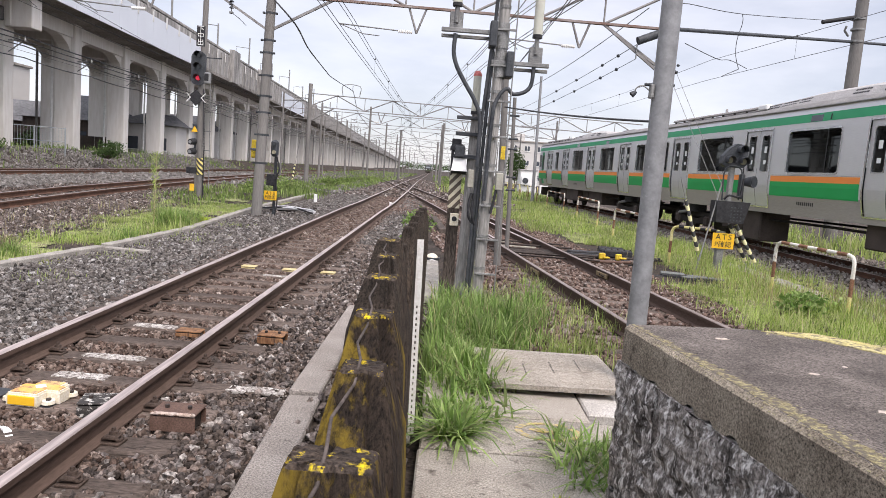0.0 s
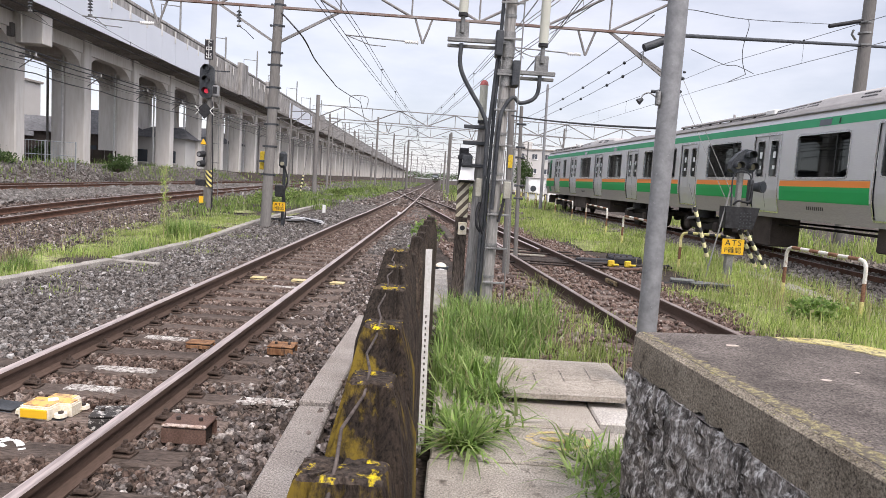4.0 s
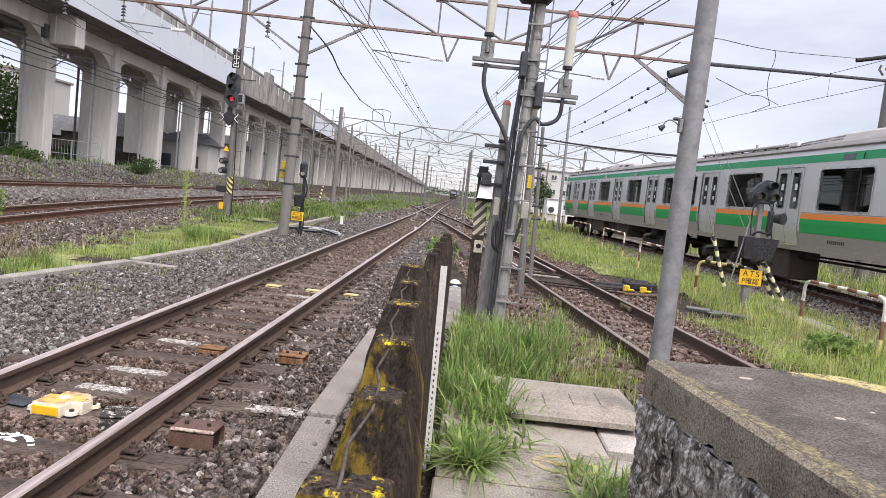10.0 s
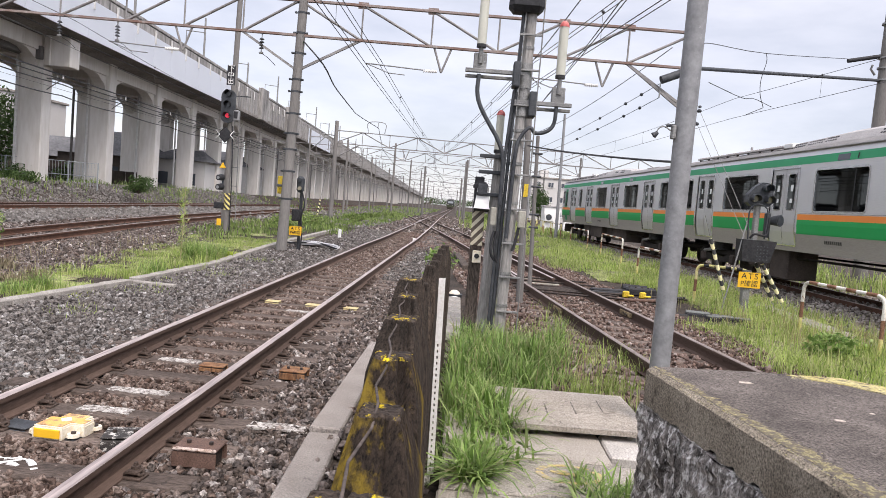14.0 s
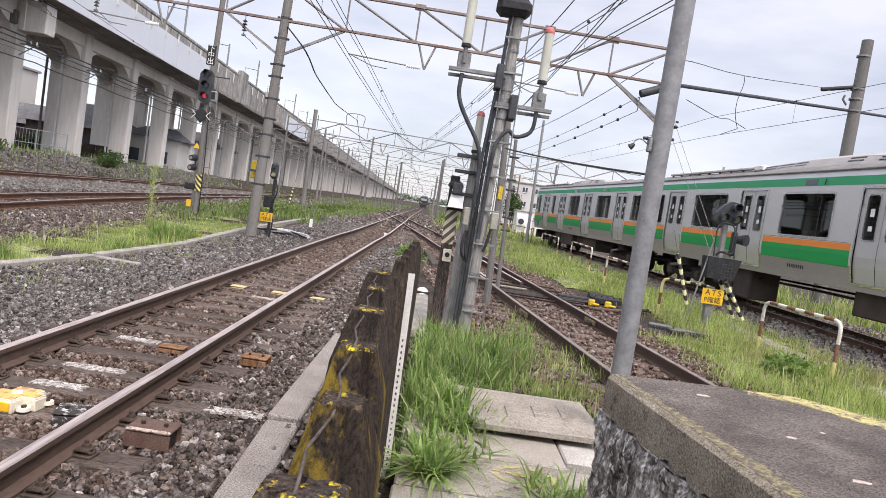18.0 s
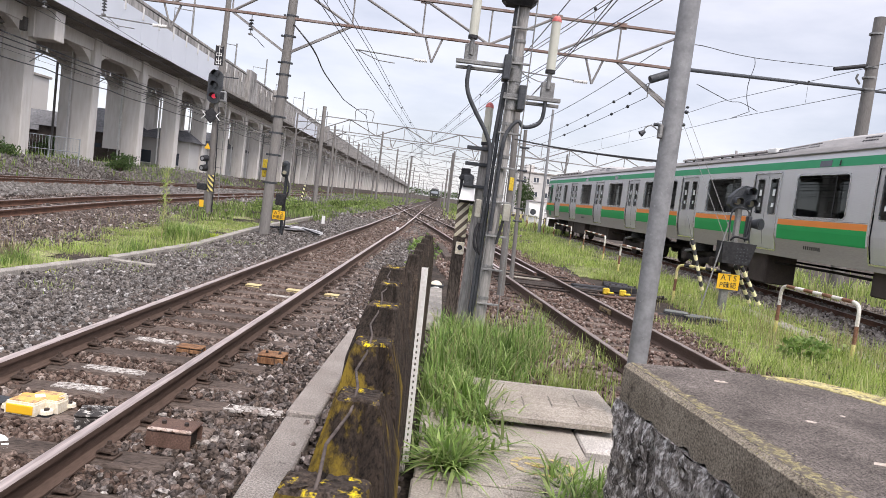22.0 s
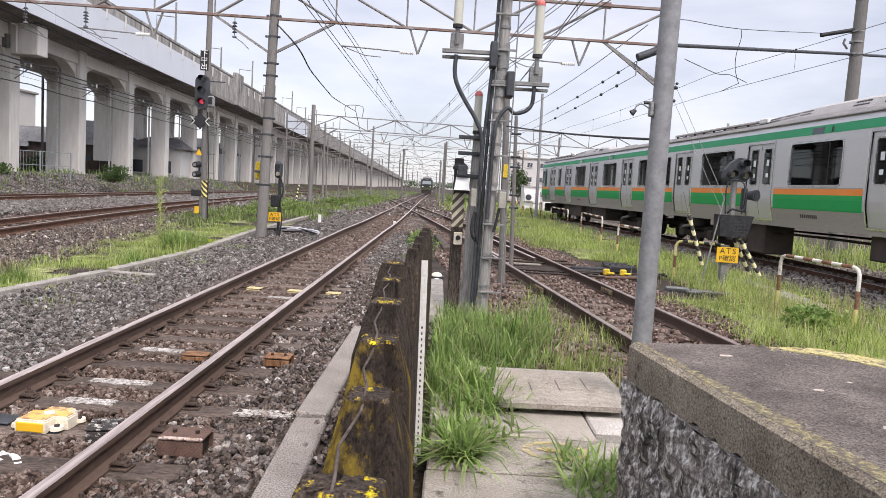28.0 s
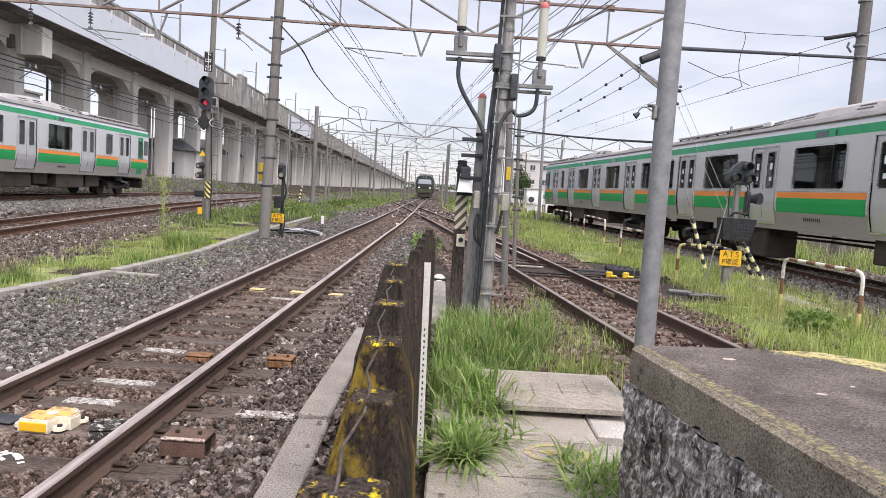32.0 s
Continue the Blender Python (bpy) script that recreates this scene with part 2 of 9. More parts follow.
M_STONE_PALE = island("pale_bank_stones", [(0.09, 0.084, 0.078), (0.2, 0.187, 0.174), (0.14, 0.128, 0.118), (0.28, 0.265, 0.25), (0.11, 0.095, 0.085)], 0.92, space_scale=5.0)
M_GRASS = island("meadow_grass", [(0.14, 0.21, 0.047), (0.32, 0.44, 0.1), (0.49, 0.59, 0.18), (0.19, 0.28, 0.065), (0.6, 0.61, 0.31), (0.38, 0.5, 0.125), (0.56, 0.52, 0.29)], 0.6, transl=0.5, space_scale=1.1)
M_GRASS_NEAR = island("lush_grass", [(0.09, 0.165, 0.04), (0.2, 0.33, 0.075), (0.36, 0.5, 0.15), (0.13, 0.22, 0.055), (0.47, 0.56, 0.24), (0.25, 0.39, 0.1), (0.11, 0.19, 0.05), (0.44, 0.42, 0.23)], 0.45, transl=0.42, space_scale=3.0)
M_LEAF = island("tree_leaves", [(0.03, 0.06, 0.02), (0.06, 0.1, 0.03), (0.09, 0.14, 0.045), (0.045, 0.08, 0.03)], 0.6, transl=0.25)
M_SEED = island("dry_seed_heads", [(0.3, 0.26, 0.12), (0.42, 0.36, 0.2), (0.22, 0.24, 0.1)], 0.8)
M_RAIL = surf("rail_rust_brown", (0.07, 0.047, 0.037), (0.115, 0.078, 0.061), 3, 0.85, bump=0.2, grain=80, stretch=(1, 0.15, 1), grain_mix=0.2)
M_RAILTOP = surf("rail_worn_head", (0.35, 0.29, 0.27), (0.49, 0.42, 0.4), 2, 0.42, bump=0.05, grain=40, metal=0.3, stretch=(1, 0.05, 1), stain=(0.24, 0.175, 0.15), stain_at=0.6)
M_RAIL_OLD = surf("rail_red_rust", (0.085, 0.046, 0.032), (0.145, 0.078, 0.053), 4, 0.9, bump=0.3, grain=60)
M_RAILTOP_OLD = surf("rail_dull_head", (0.26, 0.2, 0.17), (0.36, 0.31, 0.28), 3, 0.5, bump=0.05, grain=40, metal=0.6)
M_SLEEPER = surf("sleeper_wood", (0.075, 0.058, 0.049), (0.16, 0.125, 0.105), 5, 0.95, bump=1.0, grain=60, stretch=(0.3, 1, 1), vary=0.3, stain=(0.05, 0.038, 0.032), stain_at=0.56, grain_mix=0.5)
M_STEEL_DARK = surf("oily_steel", (0.035, 0.03, 0.028), (0.075, 0.06, 0.052), 12, 0.6, bump=0.3, grain=90, metal=0.3)
M_PLATE_YELLOW = surf("faded_yellow_plate", (0.5, 0.4, 0.19), (0.62, 0.52, 0.3), 10, 0.7, bump=0.2, grain=60, stain=(0.3, 0.2, 0.11), stain_at=0.62)
M_CLIP = surf("dusty_clip_steel", (0.05, 0.036, 0.029), (0.105, 0.075, 0.06), 14, 0.75, bump=0.3, grain=90)
M_RUST_PLATE = surf("brown_plate", (0.1, 0.06, 0.045), (0.16, 0.1, 0.078), 9, 0.6, bump=0.2, grain=90, stain=(0.21, 0.12, 0.08), stain_at=0.6)
M_RUST_ORANGE = surf("orange_rust", (0.15, 0.068, 0.032), (0.34, 0.19, 0.1), 12, 0.8, bump=0.3, grain=90, stain=(0.1, 0.055, 0.035), stain_at=0.52, stretch=(1, 1, 0.25))
M_CONC = surf("grey_concrete", (0.26, 0.24, 0.215), (0.37, 0.345, 0.31), 1.6, 0.9, bump=0.35, grain=70, stain=(0.17, 0.155, 0.135), stain_at=0.57)
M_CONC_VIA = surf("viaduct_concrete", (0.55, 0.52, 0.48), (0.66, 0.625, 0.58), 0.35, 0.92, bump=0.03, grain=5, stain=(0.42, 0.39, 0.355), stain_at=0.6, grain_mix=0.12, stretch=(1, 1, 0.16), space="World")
M_CONC_DARK = surf("weathered_coping_face", (0.235, 0.2, 0.155), (0.42, 0.365, 0.29), 4.2, 0.95, bump=1.0, grain=120, stain=(0.1, 0.083, 0.065), stain_at=0.58, grain_mix=1.0, octaves=0.78)
M_PAVE = surf("path_slab", (0.34, 0.305, 0.26), (0.47, 0.425, 0.37), 2.2, 0.92, bump=0.6, grain=90, stain=(0.25, 0.218, 0.18), stain_at=0.58, vary=0.12, grain_mix=0.6, octaves=0.75)
M_KERB = surf("kerb_aggregate", (0.26, 0.23, 0.205), (0.36, 0.325, 0.295), 3, 0.92, bump=0.6, grain=90, octaves=0.8, stain=(0.2, 0.175, 0.152), stain_at=0.64, grain_mix=0.9)
M_ROCK = surf("sooty_rubble_stone", (0.05, 0.044, 0.04), (0.4, 0.365, 0.335), 15, 0.95, bump=1.0, grain=80, stain=(0.82, 0.8, 0.77), stain_at=0.505, grain_mix=1.0, octaves=0.78, stretch=(1, 1, 0.6))
M_MOSS = surf("dry_moss", (0.33, 0.29, 0.12), (0.46, 0.42, 0.27), 12, 1.0, bump=0.8, grain=90, stain=(0.26, 0.23, 0.15), stain_at=0.5)
M_STEEL_POLE = surf("galvanised_pole", (0.22, 0.222, 0.226), (0.3, 0.303, 0.307), 11, 0.55, metal=0.15, bump=0.05, grain=35, stain=(0.39, 0.392, 0.393), stain_at=0.62, grain_mix=0.12)
M_POLE_CONC = surf("pole_concrete", (0.15, 0.142, 0.133), (0.225, 0.213, 0.2), 1.2, 0.9, bump=0.2, grain=50, stretch=(1, 1, 0.12), stain=(0.28, 0.268, 0.252), stain_at=0.66, grain_mix=0.18)
M_POLE_PALE = surf("weathered_pale_concrete", (0.22, 0.212, 0.2), (0.33, 0.318, 0.3), 2.2, 0.9, bump=0.3, grain=45, stretch=(1, 1, 0.12), stain=(0.42, 0.405, 0.385), stain_at=0.6, grain_mix=0.35)
M_GALV = surf("dull_galvanised_steel", (0.2, 0.2, 0.195), (0.3, 0.3, 0.29), 6, 0.6, metal=0.4, bump=0.1, grain=60)
M_TRUSS = surf("gantry_steel", (0.2, 0.19, 0.185), (0.31, 0.3, 0.29), 2.5, 0.7, metal=0.2, bump=0.05, grain=40, stain=(0.26, 0.14, 0.09), stain_at=0.68, grain_mix=0.15)
M_TRUSS_RUST = surf("gantry_rusty_steel", (0.2, 0.125, 0.1), (0.3, 0.255, 0.235), 2.0, 0.85, bump=0.2, grain=40, stain=(0.36, 0.335, 0.315), stain_at=0.56)
M_BLACK = surf("black_rubber", (0.02, 0.02, 0.022), (0.045, 0.045, 0.048), 20, 0.6, bump=0.1, grain=90)
M_DARKGREY = surf("dark_grey_paint", (0.04, 0.044, 0.05), (0.075, 0.08, 0.086), 6, 0.5, bump=0.08, grain=60)
M_OLDWIRE = surf("old_wire", (0.06, 0.048, 0.042), (0.11, 0.09, 0.08), 30, 0.8, metal=0.0, bump=0.4)
M_WIRE = plain("wire", (0.06, 0.06, 0.062), 0.6, 0.3)
M_CABLE_W = surf("pale_cable", (0.5, 0.5, 0.52), (0.65, 0.65, 0.66), 10, 0.6, bump=0.05)
M_TIMBER = surf("tarred_old_timber", (0.018, 0.013, 0.01), (0.066, 0.047, 0.033), 5, 0.9, bump=1.0, grain=110, stretch=(1.0, 1.0, 0.14), stain=(0.21, 0.145, 0.02), stain_at=0.5, grain_mix=1.0, octaves=0.75)
M_TIMBER_PLAIN = surf("tarred_timber_brown", (0.022, 0.017, 0.013), (0.078, 0.058, 0.044), 6, 0.9, bump=1.0, grain=130, stretch=(1.0, 1.0, 0.16), grain_mix=1.0, octaves=0.75)
M_YELLOW = surf("flaking_yellow_paint", (0.6, 0.4, 0.03), (0.7, 0.52, 0.06), 12, 0.7, bump=0.4, grain=70, stain=(0.08, 0.065, 0.045), stain_at=0.56)
M_SIGN_YELLOW = plain("sign_yellow", (0.86, 0.5, 0.02), 0.5)
M_ORANGE_BOX = surf("faded_orange_plastic", (0.78, 0.42, 0.08), (0.74, 0.52, 0.24), 6, 0.55, bump=0.05, grain=60, stain=(0.36, 0.21, 0.12), stain_at=0.49, grain_mix=0.1)
M_CREAM = surf("cream_plastic", (0.72, 0.64, 0.48), (0.8, 0.74, 0.62), 6, 0.5, bump=0.05)
M_MARK = surf("worn_mark_paint", (0.34, 0.31, 0.28), (0.62, 0.59, 0.55), 14, 0.8, bump=0.2, grain=60, stain=(0.12, 0.097, 0.083), stain_at=0.475)
M_WHITE = surf("worn_white_paint", (0.72, 0.71, 0.68), (0.82, 0.81, 0.79), 8, 0.7, bump=0.2, grain=60, stain=(0.4, 0.36, 0.32), stain_at=0.66)
M_WHITE_CLEAN = plain("white_paint", (0.8, 0.8, 0.78), 0.5)
M_BEIGE = surf("beige_casing", (0.3, 0.285, 0.24), (0.4, 0.385, 0.33), 7, 0.6, bump=0.05, grain_mix=0.15)
M_STRIPE_YB = stripes("yellow_black_bands", (0.72, 0.62, 0.22), (0.05, 0.045, 0.04), 0.16, 1.0)
M_STRIPE_POST = stripes("worn_tiger_bands", (0.62, 0.57, 0.43), (0.1, 0.075, 0.055), 0.125, -1.1)
M_TIMBER_GREY = surf("weathered_grey_timber", (0.045, 0.036, 0.03), (0.13, 0.105, 0.088), 5, 0.92, bump=0.8, grain=90, stretch=(1, 1, 0.15), grain_mix=0.8)
M_STRIPE_GUY = stripes("guy_guard_bands", (0.8, 0.74, 0.42), (0.04, 0.04, 0.04), 0.2, 0.9)
M_ANGLE = surf("white_rusty_angle", (0.72, 0.7, 0.66), (0.8, 0.79, 0.76), 5, 0.6, bump=0.2, stain=(0.5, 0.25, 0.14), stain_at=0.6)
M_HOOP_WHITE = surf("white_rusty_hoop", (0.66, 0.63, 0.56), (0.75, 0.72, 0.66), 4, 0.6, bump=0.3, stain=(0.24, 0.11, 0.06), stain_at=0.56)
M_HOOP_YEL = surf("yellow_hoop_paint", (0.62, 0.55, 0.18), (0.7, 0.63, 0.32), 5, 0.6, bump=0.2, stain=(0.2, 0.12, 0.06), stain_at=0.64)
M_HOOP_RUST = surf("rusted_hoop", (0.17, 0.085, 0.05), (0.26, 0.14, 0.09), 9, 0.9, bump=0.4)
M_BAR = plain("lettering_black", (0.02, 0.02, 0.02), 0.6)
M_RED = plain("signal_red", (0.8, 0.04, 0.08), 0.4, emit=0.55)
M_RED_CAP = surf("faded_red_plastic", (0.52, 0.13, 0.12), (0.6, 0.2, 0.18), 8, 0.5, bump=0.05)
M_LENS_DARK = plain("unlit_lens", (0.03, 0.035, 0.04), 0.15)
M_LENS_CREAM = plain("unlit_cream_lens", (0.3, 0.28, 0.2), 0.25)
M_TUBE = surf("milky_tube", (0.48, 0.48, 0.41), (0.56, 0.56, 0.48), 3, 0.3, bump=0.0, grain_mix=0.05)
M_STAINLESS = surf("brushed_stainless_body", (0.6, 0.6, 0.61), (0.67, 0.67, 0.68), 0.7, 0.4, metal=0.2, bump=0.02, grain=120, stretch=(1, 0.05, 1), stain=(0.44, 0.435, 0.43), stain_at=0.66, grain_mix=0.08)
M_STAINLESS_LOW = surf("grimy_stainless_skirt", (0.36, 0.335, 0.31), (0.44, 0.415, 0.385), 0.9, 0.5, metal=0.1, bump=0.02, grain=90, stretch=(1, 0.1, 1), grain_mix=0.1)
M_DOOR = surf("brushed_door", (0.6, 0.6, 0.61), (0.67, 0.67, 0.68), 1.0, 0.34, metal=0.4, bump=0.02, grain=120, stretch=(1, 0.1, 1), grain_mix=0.08)
M_FRAME = plain("bright_window_frame", (0.75, 0.76, 0.77), 0.25, 0.9)
M_BAND_ORANGE = plain("orange_band", (0.86, 0.27, 0.05), 0.45)
M_BAND_GREEN = surf("green_band", (0.012, 0.33, 0.085), (0.02, 0.37, 0.105), 1.0, 0.5, bump=0.0, grain=20, grain_mix=0.0, spec=0.25)
M_BAND_GREEN_TOP = surf("upper_green_band", (0.03, 0.31, 0.14), (0.045, 0.35, 0.165), 1.0, 0.5, bump=0.0, grain=20, grain_mix=0.0, spec=0.25)
M_ROOF = surf("train_roof_grey", (0.2, 0.192, 0.188), (0.29, 0.278, 0.27), 1.5, 0.7, bump=0.1, grain=30, grain_mix=0.3)
M_AC = surf("roof_unit_grey", (0.36, 0.345, 0.335), (0.47, 0.45, 0.44), 2, 0.6, bump=0.05)
M_UNDER = surf("underfloor_grime", (0.016, 0.014, 0.0125), (0.04, 0.034, 0.03), 3, 0.85, bump=0.3, grain=40)
M_UNDER_BOX = surf("underfloor_box_brown", (0.045, 0.036, 0.031), (0.085, 0.068, 0.058), 2, 0.8, bump=0.1)
M_GLASS = glass("train_glass", (0.07, 0.078, 0.076), 0.02)
M_FLAKED_TOP = surf("flaking_yellow_on_timber", (0.022, 0.017, 0.013), (0.08, 0.06, 0.048), 13, 0.85, bump=0.8, grain=120, stain=(0.8, 0.6, 0.015), stain_at=0.545, grain_mix=0.8)
M_CONC_TOP = surf("dark_coping_top", (0.1, 0.086, 0.077), (0.19, 0.164, 0.147), 5.0, 0.95, bump=0.8, grain=110, stain=(0.36, 0.32, 0.285), stain_at=0.61, grain_mix=1.0, octaves=0.78)
M_FLECK = surf("faded_pink_paint", (0.45, 0.38, 0.32), (0.55, 0.48, 0.42), 20, 0.8, bump=0.2, stain=(0.24, 0.2, 0.17), stain_at=0.58)
M_TURF = surf("thick_turf", (0.15, 0.17, 0.068), (0.33, 0.365, 0.14), 2.2, 0.95, bump=1.0, grain=45, stain=(0.17, 0.138, 0.1), stain_at=0.5, space="World", grain_mix=0.9)
# Somewhat darker than M_PAVE, with dark blotches.
M_PAVE_DARK = surf("dark_worn_slab", (0.29, 0.26, 0.222), (0.44, 0.4, 0.35), 3, 0.92, bump=0.8, grain=100, stain=(0.12, 0.104, 0.086), stain_at=0.57, grain_mix=0.8, octaves=0.75)
M_WEED = island("rank_weeds", [(0.08, 0.125, 0.035), (0.16, 0.24, 0.065), (0.26, 0.35, 0.1), (0.13, 0.18, 0.055), (0.36, 0.42, 0.17)], 0.6, transl=0.3, space_scale=1.5)
# Dimness inside the cars is put into this colour, ceiling and benches alike.
M_SEAT = plain("interior_shade_dark", (0.06, 0.065, 0.07), 0.7)
M_STICKER = plain("paper_sticker", (0.8, 0.82, 0.82), 0.6)
M_PANEL_WHITE = surf("pale_parapet_panel", (0.60, 0.63, 0.68), (0.66, 0.69, 0.74), 0.3, 0.5, bump=0.0, grain=6, grain_mix=0.0)
M_PARAPET = surf("stained_parapet", (0.22, 0.21, 0.2), (0.4, 0.385, 0.365), 0.9, 0.9, bump=0.1, grain=6, stretch=(1, 1, 0.15), stain=(0.13, 0.125, 0.12), stain_at=0.55)
M_BOX_DARK = surf("viaduct_drain_dark", (0.1, 0.095, 0.09), (0.16, 0.15, 0.14), 1, 0.9, bump=0.1)
M_HOUSE = surf("house_wall", (0.5, 0.48, 0.455), (0.58, 0.56, 0.53), 0.5, 0.9, bump=0.0, grain=10, grain_mix=0.03)
M_HOUSE_ROOF = surf("slate_roof", (0.1, 0.1, 0.105), (0.15, 0.15, 0.155), 0.8, 0.8, bump=0.2, grain=6)
M_HOUSE_WIN = plain("dark_window", (0.06, 0.07, 0.085), 0.15)
M_BLDG = surf("apartment_render", (0.55, 0.53, 0.5), (0.62, 0.6, 0.57), 0.2, 0.9, bump=0.0, grain=6, grain_mix=0.03)
M_FENCE = plain("mesh_fence_steel", (0.3, 0.33, 0.34), 0.6, 0.3)
M_BARK = surf("bark", (0.09, 0.07, 0.055), (0.15, 0.12, 0.1), 6, 0.95, bump=0.8, grain=30)
M_TRAINBLACK = surf("black_train_paint", (0.03, 0.035, 0.033), (0.05, 0.055, 0.052), 1, 0.35, bump=0.0)
M_LIME = plain("dark_green_front", (0.05, 0.06, 0.025), 0.4)
M_HEADLIGHT = plain("headlight", (1.0, 0.97, 0.88), 0.3, emit=0.6)


# ---- mesh helpers ----
class MB:
    """Collects vertices and faces of one mesh; every face may have its own material slot and smoothing."""

    def __init__(self):
        self.v, self.f, self.s, self.m = [], [], [], []

    def add(self, v, f, smooth=False, slot=0):
        o = len(self.v)
        self.v.extend(tuple(p) for p in v)
        for a in f:
            self.f.append([o + i for i in a])
            self.s.append(smooth)
            self.m.append(slot)
        return self

    def box(self, c, size, bev=0.0, rot=None, slot=0):
        hx, hy, hz = (s / 2 for s in size)
        c, R = Vector(c), (rot or Matrix.Identity(3))
        b = min(bev, hx * 0.9, hy * 0.9, hz * 0.9)
        if b <= 0:
            pts = [(x * hx, y * hy, z * hz) for x in (-1, 1) for y in (-1, 1) for z in (-1, 1)]
            fs = [(0, 1, 3, 2), (4, 6, 7, 5), (0, 4, 5, 1), (2, 3, 7, 6), (0, 2, 6, 4), (1, 5, 7, 3)]
            return self.add([c + R @ Vector(p) for p in pts], fs, False, slot)
        pts, idx = [], {}
        for x in (-1, 1):
            for y in (-1, 1):
                for z in (-1, 1):
                    for k, p in enumerate(((x * hx, y * (hy - b), z * (hz - b)), (x * (hx - b), y * hy, z * (hz - b)), (x * (hx - b), y * (hy - b), z * hz))):
                        idx[x, y, z, k] = len(pts)
                        pts.append(p)
        fs = []
        for a in (-1, 1):
            fs.append([idx[a, y, z, 0] for y, z in ((-1, -1), (1, -1), (1, 1), (-1, 1))][::a])
            fs.append([idx[x, a, z, 1] for x, z in ((-1, -1), (-1, 1), (1, 1), (1, -1))][::a])
            fs.append([idx[x, y, a, 2] for x, y in ((-1, -1), (1, -1), (1, 1), (-1, 1))][::a])
            for e in (-1, 1):
                fs.append([idx[a, e, -1, 0], idx[a, e, 1, 0], idx[a, e, 1, 1], idx[a, e, -1, 1]][:: -a * e])
                fs.append([idx[a, -1, e, 0], idx[a, 1, e, 0], idx[a, 1, e, 2], idx[a, -1, e, 2]][:: a * e])
                fs.append([idx[-1, a, e, 1], idx[1, a, e, 1], idx[1, a, e, 2], idx[-1, a, e, 2]][:: -a * e])
                for z in (-1, 1):
                    fs.append([idx[a, e, z, 0], idx[a, e, z, 1], idx[a, e, z, 2]][:: a * e * z])
        return self.add([c + R @ Vector(p) for p in pts], fs, False, slot)

    def cyl(self, p0, p1, r0, r1=None, n=12, caps=True, slot=0, smooth=True):
        p0, p1 = Vector(p0), Vector(p1)
        r1 = r0 if r1 is None else r1
        z = (p1 - p0).normalized()
        x = z.orthogonal().normalized()
        y = z.cross(x)
        ring = [(math.cos(2 * math.pi * i / n), math.sin(2 * math.pi * i / n)) for i in range(n)]
        v = [p0 + (x * a + y * b) * r0 for a, b in ring] + [p1 + (x * a + y * b) * r1 for a, b in ring]
        self.add(v, [(i, (i + 1) % n, n + (i + 1) % n, n + i) for i in range(n)], smooth, slot)
        if caps:
            self.add(v[:n], [tuple(range(n))[::-1]], False, slot)
            self.add(v[n:], [tuple(range(n))], False, slot)
        return self

    def tube(self, pts, r, n=8, slot=0, caps=True):
        pts = [Vector(p) for p in pts]
        if 4 <= len(pts) <= 10:
            # a smooth curve through the given points
            e = [pts[0] * 2 - pts[1], *pts, pts[-1] * 2 - pts[-2]]
            pts = [0.5 * (2 * b + (c - a) * t + (2 * a - 5 * b + 4 * c - d) * t * t + (3 * b - a - 3 * c + d) * t ** 3) for a, b, c, d in zip(e, e[1:], e[2:], e[3:]) for t in (0, 0.25, 0.5, 0.75)] + [pts[-1]]
        v, side = [], None
        for i, p in enumerate(pts):
            d = (pts[min(i + 1, len(pts) - 1)] - pts[max(i - 1, 0)]).normalized()
            side = d.orthogonal().normalized() if side is None else (side - d * side.dot(d)).normalized()
            up = d.cross(side)
            v += [p + (side * math.cos(2 * math.pi * k / n) + up * math.sin(2 * math.pi * k / n)) * r for k in range(n)]
        f = [(i * n + k, i * n + (k + 1) % n, (i + 1) * n + (k + 1) % n, (i + 1) * n + k) for i in range(len(pts) - 1) for k in range(n)]
        self.add(v, f, True, slot)
        if caps:
            self.add(v[:n], [tuple(range(n))[::-1]], False, slot)
            self.add(v[-n:], [tuple(range(n))], False, slot)
        return self

    def sphere(self, c, r, n=12, k=8, squash=1.0, z0=-1.0, slot=0):
        c, v, f = Vector(c), [], []
        for j in range(k + 1):
            a = math.asin(z0) + (math.pi / 2 - math.asin(z0)) * j / k
            v += [c + Vector((math.cos(a) * math.cos(2 * math.pi * i / n), math.cos(a) * math.sin(2 * math.pi * i / n), math.sin(a) * squash)) * r for i in range(n)]
        f = [(j * n + i, j * n + (i + 1) % n, (j + 1) * n + (i + 1) % n, (j + 1) * n + i) for j in range(k) for i in range(n)]
        return self.add(v, f, True, slot)

    def prism(self, poly, axis, a0, a1, slot=0, smooth=False):
        """A closed outline, drawn in the two other axes, drawn out along one axis."""
        def put(u, w, a):
            return {"x": (a, u, w), "y": (u, a, w), "z": (u, w, a)}[axis]
        n = len(poly)
        v = [put(u, w, a0) for u, w in poly] + [put(u, w, a1) for u, w in poly]
        self.add(v, [(i, (i + 1) % n, n + (i + 1) % n, n + i) for i in range(n)], smooth, slot)
        self.add(v, [tuple(range(n))[::-1], tuple(range(n, 2 * n))], False, slot)
        return self

    def mesh(self, name, mats):
        me = bpy.data.meshes.new(name)
        me.from_pydata([tuple(p) for p in self.v], [], self.f)
        me.polygons.foreach_set("use_smooth", self.s)
        for m in mats if isinstance(mats, (list, tuple)) else [mats]:
            me.materials.append(m)
        me.polygons.foreach_set("material_index", self.m)
        me.update()
        return me


